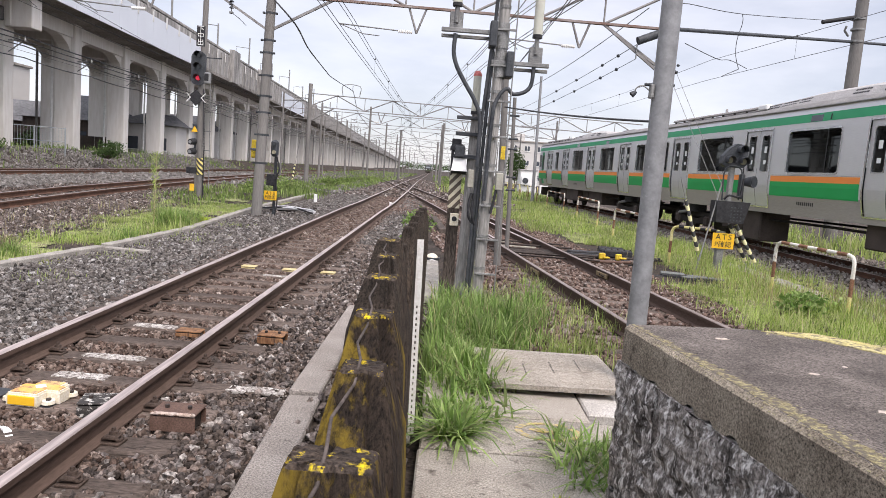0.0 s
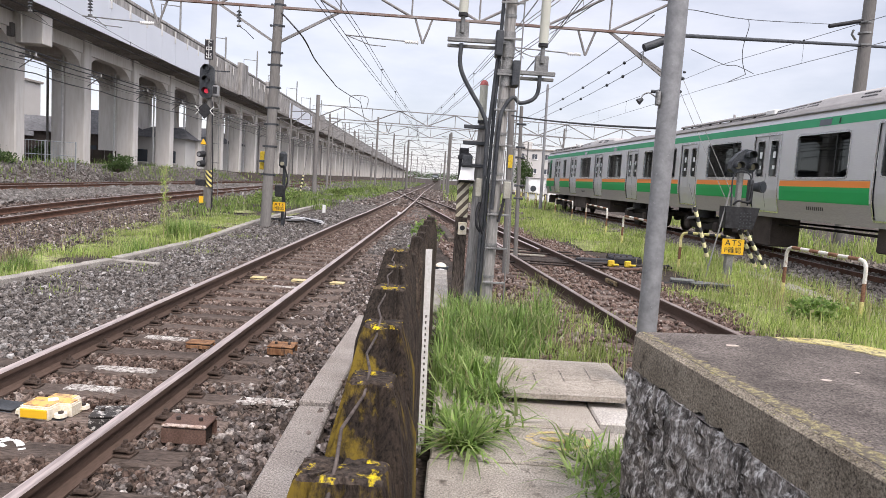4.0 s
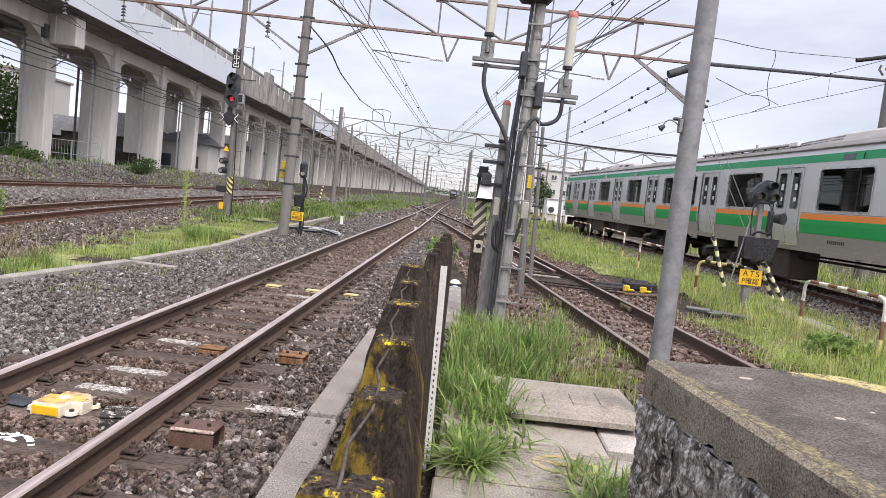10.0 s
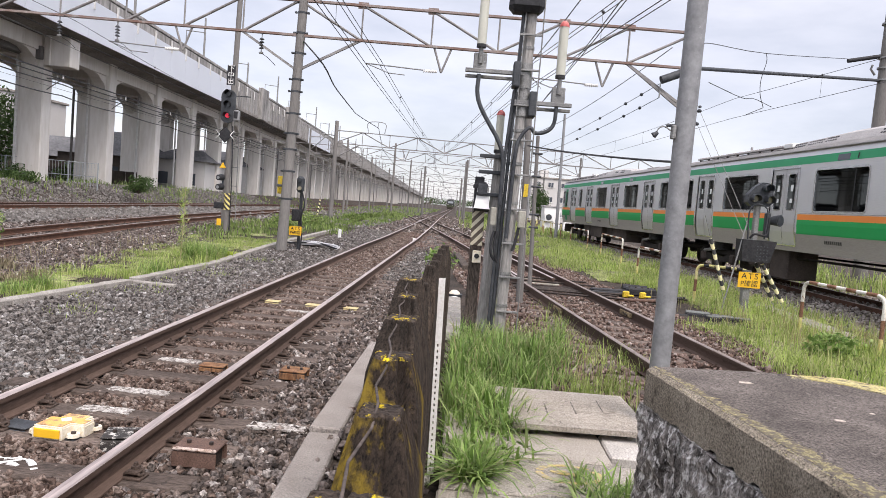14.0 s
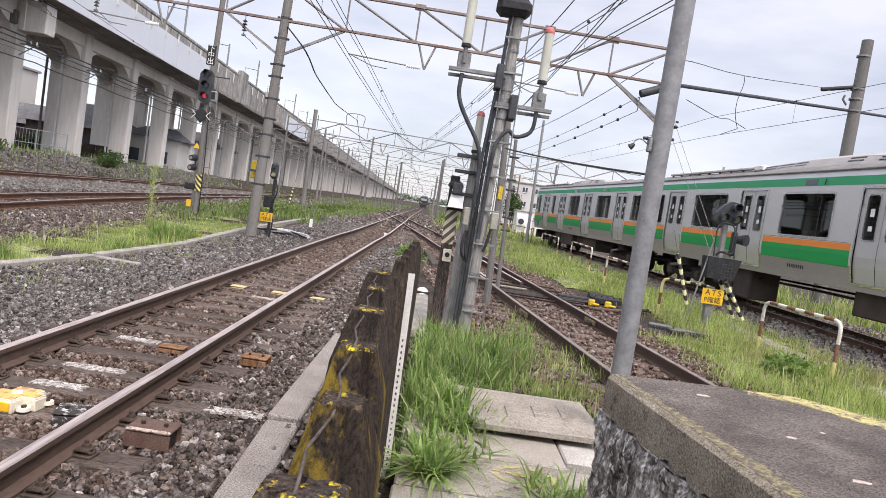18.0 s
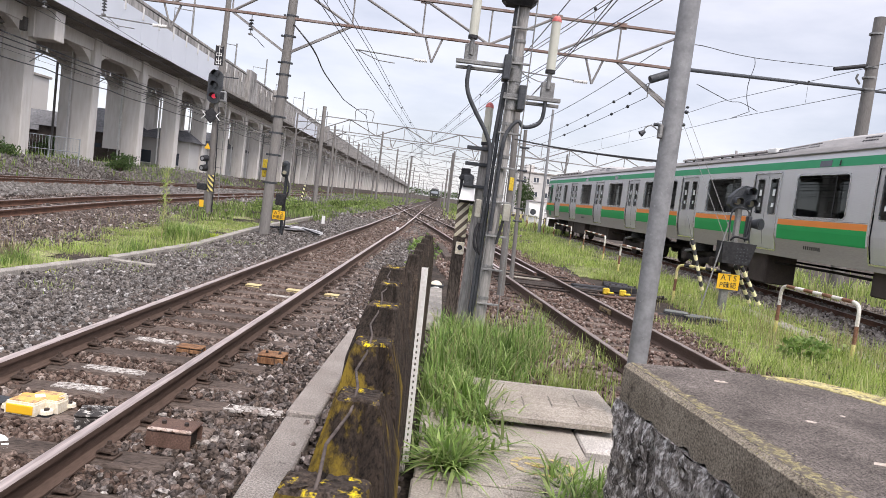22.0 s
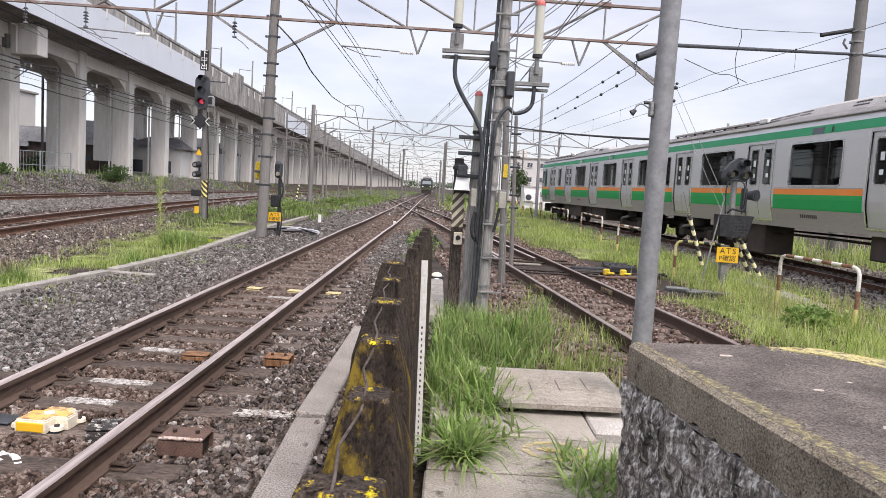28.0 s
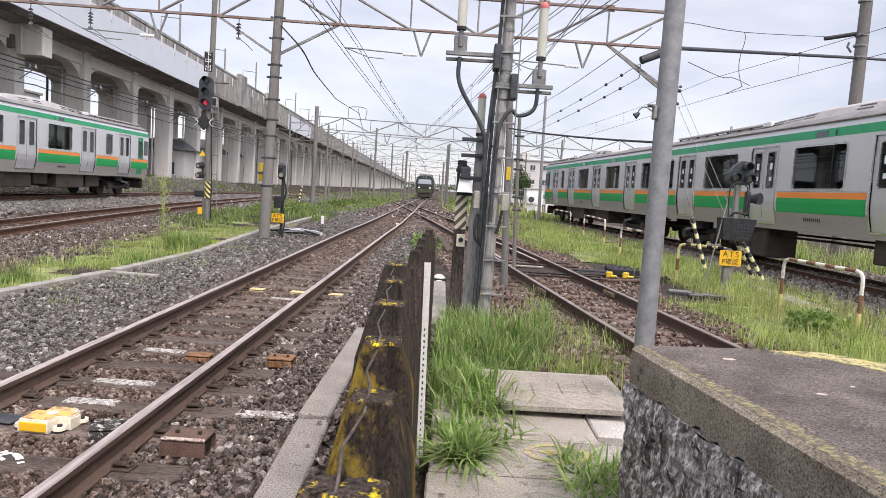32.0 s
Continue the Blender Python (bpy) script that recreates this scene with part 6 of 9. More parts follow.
    part("lettering", text_mesh("P確認", 0.125, M_BAR, "lettering", 1.05), None, sg, at=pose(0.02, -0.1075, 0.55, 90, 0, 0))
    gw = thing("guy_wires", pose(0, 0, 0), "three guy wires with yellow and black guards by the low signal", "guy wire")
    for a, b in (((5.92, 13.2, 0.12), (5.03, 17.7, 5.03)), ((5.82, 13.35, 0.12), (5.04, 17.7, 4.62)), ((4.86, 13.25, 0.12), (4.36, 13.33, 1.75))):
        part("wire", MB().cyl(a, b, 0.006, n=5), M_GALV, gw)
    for p in ((5.16, 17.0, 4.25), (5.14, 17.05, 3.95)):
        part("insulator", MB().sphere(p, 0.06, 10, 6, 0.7), M_DARKGREY, gw)
    for a, b in (((4.8, 13.25, 0.4), (4.49, 13.3, 1.33)), ((5.88, 13.2, 0.26), (5.48, 13.3, 0.94)), ((5.76, 13.35, 0.26), (5.4, 13.4, 0.94))):
        a, b = Vector(a), Vector(b)
        q = (b - a).to_track_quat("Z", "Y")
        part("guard", MB().cyl((0, 0, 0), (0, 0, (b - a).length), 0.035, n=10), M_STRIPE_GUY, gw, "yellow and black guard tube", at=Matrix.Translation(a) @ q.to_matrix().to_4x4())
    part("prop", MB().cyl((4.72, 13.0, 0.05), (5.1, 13.2, 1.75), 0.014, n=6), M_GALV, gw, "thin leaning prop")


repeater()


def hoop(x0, y0, x1, y1, h, top, leg, label, r=0.028):
    """A bent-tube hoop barrier between two feet."""
    z0, z1 = arr(ground_z, x0, y0), arr(ground_z, x1, y1)
    th = thing("hoop_barrier", pose(0, 0, 0), label, "barrier", "hoop barriers")
    a, b = Vector((x0, y0, z0 + h)), Vector((x1, y1, z1 + h))
    d = (b - a).normalized()
    for p, zf, m, s in ((a, z0, leg, 1), (b, z1, leg, -1)):
        part("leg", MB().cyl((p.x, p.y, zf - 0.05), (p.x, p.y, zf + h * 0.32), r, n=12), m, th)
        part("middle_leg", MB().cyl((p.x, p.y, zf + h * 0.32), (p.x, p.y, zf + h * 0.62), r, n=12), M_HOOP_RUST, th)
        part("upper_leg", MB().tube([(p.x, p.y, zf + h * 0.62), (p.x, p.y, zf + h - 0.14), p + d * s * 0.015 - Vector((0, 0, 0.075)), p + d * s * 0.05 - Vector((0, 0, 0.025)), p + d * s * 0.13], r, 12), top, th)
    n = 7
    for k in range(n):
        p, q = (a + d * 0.13).lerp(b - d * 0.13, k / n), (a + d * 0.13).lerp(b - d * 0.13, (k + 1) / n)
        part("rail", MB().cyl(p, q, r, n=12), top if k % 2 else (M_HOOP_RUST if top is M_HOOP_WHITE else M_BLACK), th)
    return th


hoop(5.42, 11.45, 5.78, 9.85, 0.86, M_HOOP_WHITE, M_HOOP_YEL, "bent steel hoop barrier with flaking white paint and rust")
hoop(4.62, 14.3, 5.45, 13.75, 0.8, M_HOOP_YEL, M_HOOP_YEL, "yellow and black steel hoop barrier by the low signal")
hoop(4.7, 19.6, 5.0, 16.9, 0.8, M_HOOP_WHITE, M_HOOP_YEL, "white and black steel hoop barrier in the grass")
hoop(5.25, 28.2, 5.1, 23.6, 0.85, M_HOOP_WHITE, M_HOOP_YEL, "white and rusty steel hoop barrier along the siding")
hoop(5.2, 36.5, 5.3, 31.8, 0.85, M_HOOP_WHITE, M_HOOP_YEL, "pale steel hoop barrier along the siding")
for k in range(5):
    hoop(5.3 + 0.02 * k, 46 + 5.5 * k, 5.3 + 0.02 * k, 41.5 + 5.5 * k, 0.9, M_HOOP_YEL, M_HOOP_RUST, "distant rusty hoop barrier along the siding")


M_MUD = surf("muddy_yellow_joint", (0.2, 0.15, 0.085), (0.36, 0.29, 0.17), 14, 0.85, bump=0.4, grain=60, stain=(0.09, 0.065, 0.045), stain_at=0.55)
M_LID = surf("grey_green_lid", (0.12, 0.13, 0.125), (0.2, 0.21, 0.2), 8, 0.7, bump=0.2, grain=60)


def point_machine():
    th = thing("point_machine", pose(3.25, 14.2, arr(rail_z, 14.2) - 0.19, 0, 0, 6), "black point machine with rods and two yellow crank covers", "point machine")
    part("case", MB().box((0.3, 0.1, 0.13), (0.62, 0.3, 0.16), 0.03), M_BLACK, th)
    part("motor", MB().cyl((0.0, 0.32, 0.15), (0.5, 0.3, 0.15), 0.09, n=14), M_BLACK, th)
    part("lid", MB().box((-0.35, 0.02, 0.1), (0.75, 0.22, 0.1), 0.02), M_BLACK, th)
    part("channel", MB().box((-0.5, -0.2, 0.07), (0.9, 0.1, 0.1), 0.015), M_BLACK, th)
    part("bed_plate", MB().box((0.75, 0.0, 0.06), (0.9, 0.34, 0.04), 0.01), M_STEEL_DARK, th)
    part("bed_plate", MB().box((0.1, 0.05, 0.03), (1.7, 0.55, 0.03), 0.01), M_STEEL_DARK, th)
    for k in range(5):
        part("bolt", MB().cyl((0.05 + 0.13 * k, 0.02, 0.2), (0.05 + 0.13 * k, 0.02, 0.235), 0.018, n=6), M_STEEL_DARK, th)
    for x in (-0.12, 0.22):
        cr = part("crank", MB().box((x, -0.3, 0.1), (0.13, 0.07, 0.13), 0.02), M_YELLOW, th, "yellow crank cover")
        part("crank_arm", MB().box((x + 0.08, -0.33, 0.08), (0.14, 0.06, 0.04), 0.012), M_YELLOW, cr)
    for y0 in (-0.3, -0.12, 0.06):
        part("rod", MB().cyl((-2.3, y0 + 0.15, 0.06), (-0.2, y0, 0.09), 0.022, n=8), M_STEEL_DARK, th)
    for k in range(9):
        part("slide_plate", MB().box((-1.55 + 0.02 * k, 0.9 + 0.3 * k, 0.06), (0.75, 0.09, 0.03), 0.006), M_BEIGE if k % 3 == 0 else M_RUST_PLATE, th)
    part("foot", MB().box((0.5, -0.62, 0.05), (0.34, 0.22, 0.07), 0.02), M_SLEEPER, th)
    part("hose", MB().tube([(0.9, -0.3, 0.08), (0.5, -0.55, 0.05), (0.0, -0.8, 0.05), (-0.5, -0.85, 0.05)], 0.035, 8), M_RUST_PLATE, th)
    part("hose", MB().tube([(1.1, -0.2, 0.1), (0.7, -0.42, 0.06), (0.2, -0.62, 0.06)], 0.03, 8), M_BLACK, th)
    tr = thing("cable_trough", pose(0, 0, 0), "black cables and rubber mats lying by the points", "cable")
    for k, (x, y, w, d, r) in enumerate(((4.15, 12.55, 0.42, 0.3, -0.25), (4.5, 12.3, 0.36, 0.26, -0.2), (4.8, 12.2, 0.26, 0.24, -0.3), (4.3, 12.15, 0.24, 0.16, 0.4))):
        mt = part("junction_box", MB().box((x, y, -0.05), (w, d, 0.12), 0.02, Matrix.Rotation(r, 3, "Z")), M_BLACK, tr)
        part("lid", MB().box((x, y, 0.018), (w * 0.96, d * 0.9, 0.02), 0.006, Matrix.Rotation(r, 3, "Z")), M_LID, mt, "grey-green lid")
    for k in range(2):
        part("cable", MB().tube([(3.1, 11.9 + 0.2 * k, -0.08), (3.5, 12.2 + 0.1 * k, -0.06), (3.8, 12.4 + 0.1 * k, -0.05), (4.1, 12.5, -0.05)], 0.026, 8), (M_BLACK, M_STEEL_DARK)[k], tr)
    part("hose", MB().tube([(3.35, 10.9, -0.1), (3.7, 11.2, -0.08), (4.0, 11.5, -0.08), (4.25, 11.55, -0.1)], 0.04, 8), M_RUST_PLATE, tr, "brown corrugated hose")
    # joint bars bolted on the near rails, muddy yellow
    jb = thing("rail_joint", pose(0, 0, 0), "yellowed insulated rail joints of the joining track", "rail joint")
    for sx, y in ((-0.566, 11.0), (0.566, 11.2)):
        x = arr(side_x, y) + sx
        for o in (-1, 1):
            bar = part("fishplate", MB().box((x + o * 0.03, y, arr(rail_z, y) - 0.075), (0.03, 0.5, 0.075), 0.008, Matrix.Rotation(0.131, 3, "Z")), M_MUD, jb)
            for k in range(4):
                part("bolt", MB().cyl((x + o * 0.045, y - 0.18 + 0.12 * k, arr(rail_z, y) - 0.075), (x + o * 0.065, y - 0.18 + 0.12 * k, arr(rail_z, y) - 0.075), 0.016, n=6), M_STEEL_DARK, bar)


point_machine()


def left_pole():
    x, y = -4.76, 17.7
    th = thing("gantry_pole", pose(0, 0, 0), "tall grey-brown concrete gantry pole with steel bands", "pole", "gantry poles")
    part("shaft", MB().cyl((x, y, -0.15), (x + 0.18, y, 7.4), 0.135, 0.105, 20), M_POLE_CONC, th)
    for z in (1.35, 2.05, 2.6, 3.0, 3.5, 4.05, 4.35, 5.0, 5.5, 6.0):
        b = part("band", MB().cyl((x + 0.024 * z, y, z), (x + 0.024 * z, y, z + 0.05), 0.14 - 0.004 * z, n=18), M_DARKGREY, th)
        for s in (-1, 1):
            part("bolt_lug", MB().box((x + 0.024 * z + s * 0.155, y - 0.02, z + 0.025), (0.06, 0.06, 0.05), 0.01), M_DARKGREY, b)
    sg = thing("dwarf_signal", pose(-4.44, 18.15, 0.05), "small black two-lamp signal with a yellow plate by the pole", "railway signal")
    part("post", MB().cyl((0, 0, -0.1), (0, 0, 1.75), 0.04, n=10), M_DARKGREY, sg)
    part("head", MB().box((-0.02, -0.08, 1.72), (0.2, 0.14, 0.42), 0.06), M_DARKGREY, sg)
    for z in (1.83, 1.62):
        part("lens", MB().cyl((-0.02, -0.15, z), (-0.02, -0.2, z), 0.05, n=14), M_LENS_CREAM if z < 1.7 else M_LENS_DARK, sg)
    part("relay_box", MB().box((-0.08, -0.05, 0.92), (0.22, 0.18, 0.3), 0.02), M_BLACK, sg)
    sp = part("plate", MB().box((-0.06, -0.16, 0.52), (0.32, 0.012, 0.23), 0.003), M_SIGN_YELLOW, sg, "yellow plate lettered ATS P and two characters")
    part("lettering", text_mesh("ATS", 0.115, M_BAR, "lettering", 1.3), None, sp, at=pose(-0.06, -0.1675, 0.575, 90, 0, 0))
    part("lettering", text_mesh("P確認", 0.105, M_BAR, "lettering", 1.1), None, sp, at=pose(-0.06, -0.1675, 0.47, 90, 0, 0))
    part("hose", MB().tube([(0.05, -0.1, 1.5), (0.12, -0.1, 1.2), (0.05, -0.1, 0.9), (0.1, -0.1, 0.4), (0.06, -0.1, 0.0)], 0.022, 6), M_BLACK, sg)
    lk = thing("relay_cabinet", pose(-5.05, 18.1, 1.1), "ochre steel cabinet mounted behind the pole", "cabinet")
    part("body", MB().box((0.1, 0, 0.62), (0.2, 0.2, 0.46), 0.02), M_YELLOW, lk)
    part("bracket", MB().box((0.22, -0.22, 0.6), (0.28, 0.5, 0.06), 0.01), M_DARKGREY, lk)
    cb = thing("cable_bundle", pose(0, 0, 0), "pale and black cables coiled on the ballast", "cable")
    rng = random.Random(3)
    for k in range(10):
        a, b, c = rng.uniform(-0.25, 0.25), rng.uniform(0.2, 0.5), rng.uniform(0, 6)
        pts = [(-4.85 + t * (1.2 + 0.03 * k), 20.4 - 0.2 * k + b * math.sin(t * 3.1 + a) - t * 0.75, 0.12 + 0.012 * k + 0.03 * math.sin(t * 5 + c)) for t in np.linspace(0, 1, 18)]
        part("cable", MB().tube(pts, 0.03 if k % 3 else 0.024, 7), M_CABLE_W if k in (1, 2, 4, 5, 7, 8) else M_BLACK, cb)
    part("cable_reel_plate", MB().box((-4.5, 19.6, 0.12), (0.7, 0.5, 0.06), 0.02), M_STEEL_DARK, cb)



left_pole()


# ---- trains ----
# outline of one body side: height over the rail and half width
SIDE = [(0.95, 1.36), (1.12, 1.39), (1.42, 1.455), (1.62, 1.475), (1.88, 1.475), (2.9, 1.475), (3.05, 1.47), (3.25, 1.445), (3.42, 1.38)]
ROOF = [(1.38, 3.42), (1.30, 3.50), (1.05, 3.60), (0.6, 3.655), (0.0, 3.67)]


def half(z):
    for (z0, w0), (z1, w1) in zip(SIDE[:-1], SIDE[1:]):
        if z <= z1:
            return w0 + (w1 - w0) * (z - z0) / (z1 - z0)
    return SIDE[-1][1]


def skin(mb, side, y0, y1, z0, z1, out=0.0, slot=0):
    """A piece of the curved body side between two heights."""
    zs = [z0] + [z for z, _ in SIDE if z0 + 0.01 < z < z1 - 0.01] + [z1]
    v = [(side * (half(z) + out), y, z) for z in zs for y in (y0, y1)]
    f = [(2 * i, 2 * i + 1, 2 * i + 3, 2 * i + 2)[::side] for i in range(len(zs) - 1)]
    mb.add(v, [q[::-1] for q in f], False, slot)


def ring_frame(mb, side, y0, y1, z0, z1, t, out, r=0.1, slot=0):
    """A rounded frame proud of the side."""
    def loop(g):
        pts = []
        rr = max(0.02, r - g)
        for cy, cz, a0 in ((y1 - g - rr, z1 - g - rr, 0), (y0 + g + rr, z1 - g - rr, 90), (y0 + g + rr, z0 + g + rr, 180), (y1 - g - rr, z0 + g + rr, 270)):
            for k in range(5):
                a = radians(a0 + 22.5 * k)
                pts.append((cy + rr * math.cos(a), cz + rr * math.sin(a)))
        return pts
    A, B = loop(0), loop(t)
    n = len(A)
    v = [(side * (half(z) + out), y, z) for y, z in A] + [(side * (half(z) + out), y, z) for y, z in B] + [(side * (half(z) - 0.03), y, z) for y, z in B]
    for k in range(n):
        j = (k + 1) % n
        for q in ((k, j, n + j, n + k), (n + k, n + j, 2 * n + j, 2 * n + k)):
            mb.add([v[i] for i in q], [(0, 1, 2, 3)[::side]], False, slot)


def rounded_pane(side, y0, y1, z0, z1, inset, r=0.1):
    mb = MB()
    pts = []
    for cy, cz, a0 in ((y1 - r, z1 - r, 0), (y0 + r, z1 - r, 90), (y0 + r, z0 + r, 180), (y1 - r, z0 + r, 270)):
        for k in range(5):
            a = radians(a0 + 22.5 * k)
            pts.append((cy + r * math.cos(a), cz + r * math.sin(a)))
    mb.add([(side * (half(z) - inset), y, z) for y, z in pts], [tuple(range(len(pts)))[::side]])
    return mb


def welded(me):
    """Joins the strips of one skin into a single sheet."""
    bm = bmesh.new()
    bm.from_mesh(me)
    bmesh.ops.remove_doubles(bm, verts=bm.verts, dist=0.0005)
    bm.to_mesh(me)
    bm.free()
    return me


def bogie(parent, y):
    bg = part("bogie_frame", MB().box((0, y, 0.62), (2.0, 2.9, 0.18), 0.05), M_UNDER, parent)
    mb = MB()
    for s in (-1, 1):
        part("side_beam", MB().prism([(y - 1.45, 0.55), (y - 1.2, 0.72), (y - 0.4, 0.5), (y + 0.4, 0.5), (y + 1.2, 0.72), (y + 1.45, 0.55), (y + 1.2, 0.45), (y + 0.5, 0.34), (y - 0.5, 0.34), (y - 1.2, 0.45)], "x", s * 0.98, s * 1.1), M_UNDER, bg)
        for o in (-1.05, 1.05):
            part("wheel", MB().cyl((s * 0.52, y + o, 0.43), (s * 0.66, y + o, 0.43), 0.43, n=28), M_STEEL_DARK, bg)
            part("axle_box", MB().box((s * 1.06, y + o, 0.45), (0.2, 0.34, 0.3), 0.05), M_UNDER_BOX, bg)
        part("air_spring", MB().cyl((s * 0.95, y, 0.7), (s * 0.95, y, 0.98), 0.27, n=16), M_BLACK, bg)
        part("damper", MB().cyl((s * 1.15, y - 0.9, 0.62), (s * 1.15, y - 0.1, 0.72), 0.05, n=8), M_GALV, bg)
    return bg


def train_car(name, at, lead, label, length=19.4, detail=True, number=True, group=""):
    """A commuter car along +y from its cab end (or plain end) at y = 0; origin at rail height, on the centre line."""
    th = thing(name, at, label, "train car", group)
    if lead:
        doors = [3.2, 6.98, 11.8, 16.62]
        wins = [(4.6, 5.3), (8.45, 10.35), (13.3, 15.2), (17.95, 18.85)]
        crew = (0.98, 1.62)
    else:
        doors = [2.42, 7.24, 12.06, 16.88]
        wins = [(0.55, 1.35), (3.78, 5.85), (8.6, 10.55), (13.45, 15.4), (18.05, 18.85)]
        crew = None
    L = length
    WZ0, WZ1, DZ0, DZ1 = 1.93, 2.9, 1.1, 2.98
    for side in (-1, 1):
        opens = sorted([(d - 0.65, d + 0.65, "door") for d in doors] + [(a, b, "window") for a, b in wins] + ([(*crew, "crew")] if crew else []))
        body = MB()
        y = 0.0 if not lead else 0.25
        for a, b, kind in opens:
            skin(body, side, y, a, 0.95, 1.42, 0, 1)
            skin(body, side, y, a, 1.42, 3.42)
            if kind == "window":
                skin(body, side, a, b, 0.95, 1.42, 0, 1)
                skin(body, side, a, b, 1.42, WZ0)
                skin(body, side, a, b, WZ1, 3.42)
            else:
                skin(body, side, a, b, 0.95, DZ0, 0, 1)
                skin(body, side, a, b, DZ1, 3.42)
            y = b
        skin(body, side, y, L, 0.95, 1.42, 0, 1)
        skin(body, side, y, L, 1.42, 3.42)
        part("body_side", welded(body.mesh("body_side", [M_STAINLESS, M_STAINLESS_LOW])), None, th)
        # coloured bands between the doors, and along the roof line
        y = 0.0 if not lead else 0.3
        for a, b in [(d - 0.75, d + 0.75) for d in doors] + [(L, L)]:
            if b - y > 0.3:
                for z0, z1, m in ((1.385, 1.725, M_BAND_GREEN), (1.725, 1.86, M_BAND_ORANGE)):
                    mb = MB()
                    skin(mb, side, y, min(a, L), z0, z1, 0.004)
                    part("band", mb, m, th, "orange band" if m is M_BAND_ORANGE else "green band")
                # bright joint line above the bands
                mb = MB()
                skin(mb, side, y, min(a, L), 1.872, 1.885, 0.006)
                part("trim_line", mb, M_FRAME, th)
            y = b
        mb = MB()
        skin(mb, side, 0.25 if lead else 0.02, L, 3.06, 3.25, 0.004)
        part("upper_band", mb, M_BAND_GREEN_TOP, th, "green band below the roof")
        part("gutter", MB().box((side * 1.41, L / 2, 3.40), (0.06, L - 0.3, 0.03), 0.006), M_GALV, th)
        for d in doors[1:3]:
            o = 2.35
            p = MB()
            skin(p, side, d + o - 0.22, d + o + 0.22, 3.07, 3.21, 0.008)
            part("destination_window", p, M_HOUSE_WIN, th)
            p = MB()
            skin(p, side, d + o + 0.52, d + o + 0.57, 3.08, 3.2, 0.03)
            part("side_lamp", p, M_BLACK, th)
        # windows
        for a, b in wins:
            r = 0.1 if b - a > 1 else 0.08
            w = part("window", rounded_pane(side, a, b, WZ0, WZ1, 0.025, r), M_GLASS, th, "dark tinted window")
            fr = MB()
            ring_frame(fr, side, a - 0.03, b + 0.03, WZ0 - 0.03, WZ1 + 0.03, 0.045, 0.008, r + 0.02)
            part("window_frame", fr, M_FRAME, w)
            if b - a > 1.5:
                c = b - 0.5
                mb = MB()
                skin(mb, side, c - 0.02, c + 0.02, WZ0 + 0.02, WZ1 - 0.02, -0.02)
                part("mullion", mb, M_BLACK, w)
        # doors
        for d in doors:
            for s in (-1, 1):
                lf = MB()
                a, b = (d - 0.64, d - 0.008) if s < 0 else (d + 0.008, d + 0.64)
                wa, wb = a + 0.13, b - 0.13
                skin(lf, side, a, wa, DZ0, DZ1, -0.02)
                skin(lf, side, wb, b, DZ0, DZ1, -0.02)
                skin(lf, side, wa, wb, DZ0, 1.95, -0.02)
                skin(lf, side, wa, wb, 2.86, DZ1, -0.02)
                leaf = part("door_leaf", lf, M_DOOR, th)
                pane = part("pane", rounded_pane(side, wa, wb, 1.95, 2.86, 0.03, 0.07), M_GLASS, leaf)
                fr = MB()
                ring_frame(fr, side, wa - 0.01, wb + 0.01, 1.94, 2.87, 0.025, -0.012, 0.08)
                part("pane_frame", fr, M_FRAME, leaf)
                if detail:
                    for zz, hh in ((2.42, 0.16), (2.14, 0.1)):
                        st = MB()
                        skin(st, side, (wa + wb) / 2 - 0.06, (wa + wb) / 2 + 0.06, zz, zz + hh, -0.024)
                        part("sticker", st, M_STICKER, leaf, "small white notice on the pane")
            fr = MB()
            for a, b, z0, z1 in ((d - 0.68, d - 0.64, DZ0, DZ1 + 0.03), (d + 0.64, d + 0.68, DZ0, DZ1 + 0.03), (d - 0.68, d + 0.68, DZ1, DZ1 + 0.035), (d - 0.66, d + 0.66, DZ0 - 0.04, DZ0)):
                skin(fr, side, a, b, z0, z1, 0.012)
            part("door_surround", fr, M_FRAME, th)
            gap = MB()
            skin(gap, side, d - 0.012, d + 0.012, DZ0, DZ1, -0.03)
            part("door_seal", gap, M_BLACK, th)
        if crew:
            a, b = crew
            lf = MB()
            skin(lf, side, a + 0.01, b - 0.01, DZ0, 1.95, -0.02)
            skin(lf, side, a + 0.01, a + 0.12, 1.95, DZ1, -0.02)
            skin(lf, side, b - 0.12, b - 0.01, 1.95, DZ1, -0.02)
            skin(lf, side, a + 0.12, b - 0.12, 2.8, DZ1, -0.02)
            leaf = part("crew_door", lf, M_BAND_GREEN_TOP, th, "green crew door")
            part("pane", rounded_pane(side, a + 0.12, b - 0.12, 1.95, 2.8, 0.03, 0.05), M_GLASS, leaf)
            part("cab_window", rounded_pane(side, 0.32, 0.85, 2.1, 2.85, -0.006, 0.07), M_HOUSE_WIN, th)
        if number:
            for k in range(9):
                mb = MB()
                skin(mb, side, doors[1] + 1.9 + 0.075 * k, doors[1] + 1.945 + 0.075 * k, 1.2, 1.28, 0.006)
                part("lettering_bar", mb, M_BAR, th)
    # roof, floor, ends, seats
    prof = [(-x, z) for x, z in ROOF] + [(x, z) for x, z in ROOF[::-1][1:]]
    rf = MB()
    n = len(prof)
    y0 = 0.0
    ends = [(0.0, 0.9, -0.12), (0.35, 1.0, 0.0), (L, 1.0, 0.0)] if lead else [(0.0, 1.0, 0.0), (L, 1.0, 0.0)]
    v = [(x * k, y, z + dz) for y, k, dz in ends for x, z in prof]
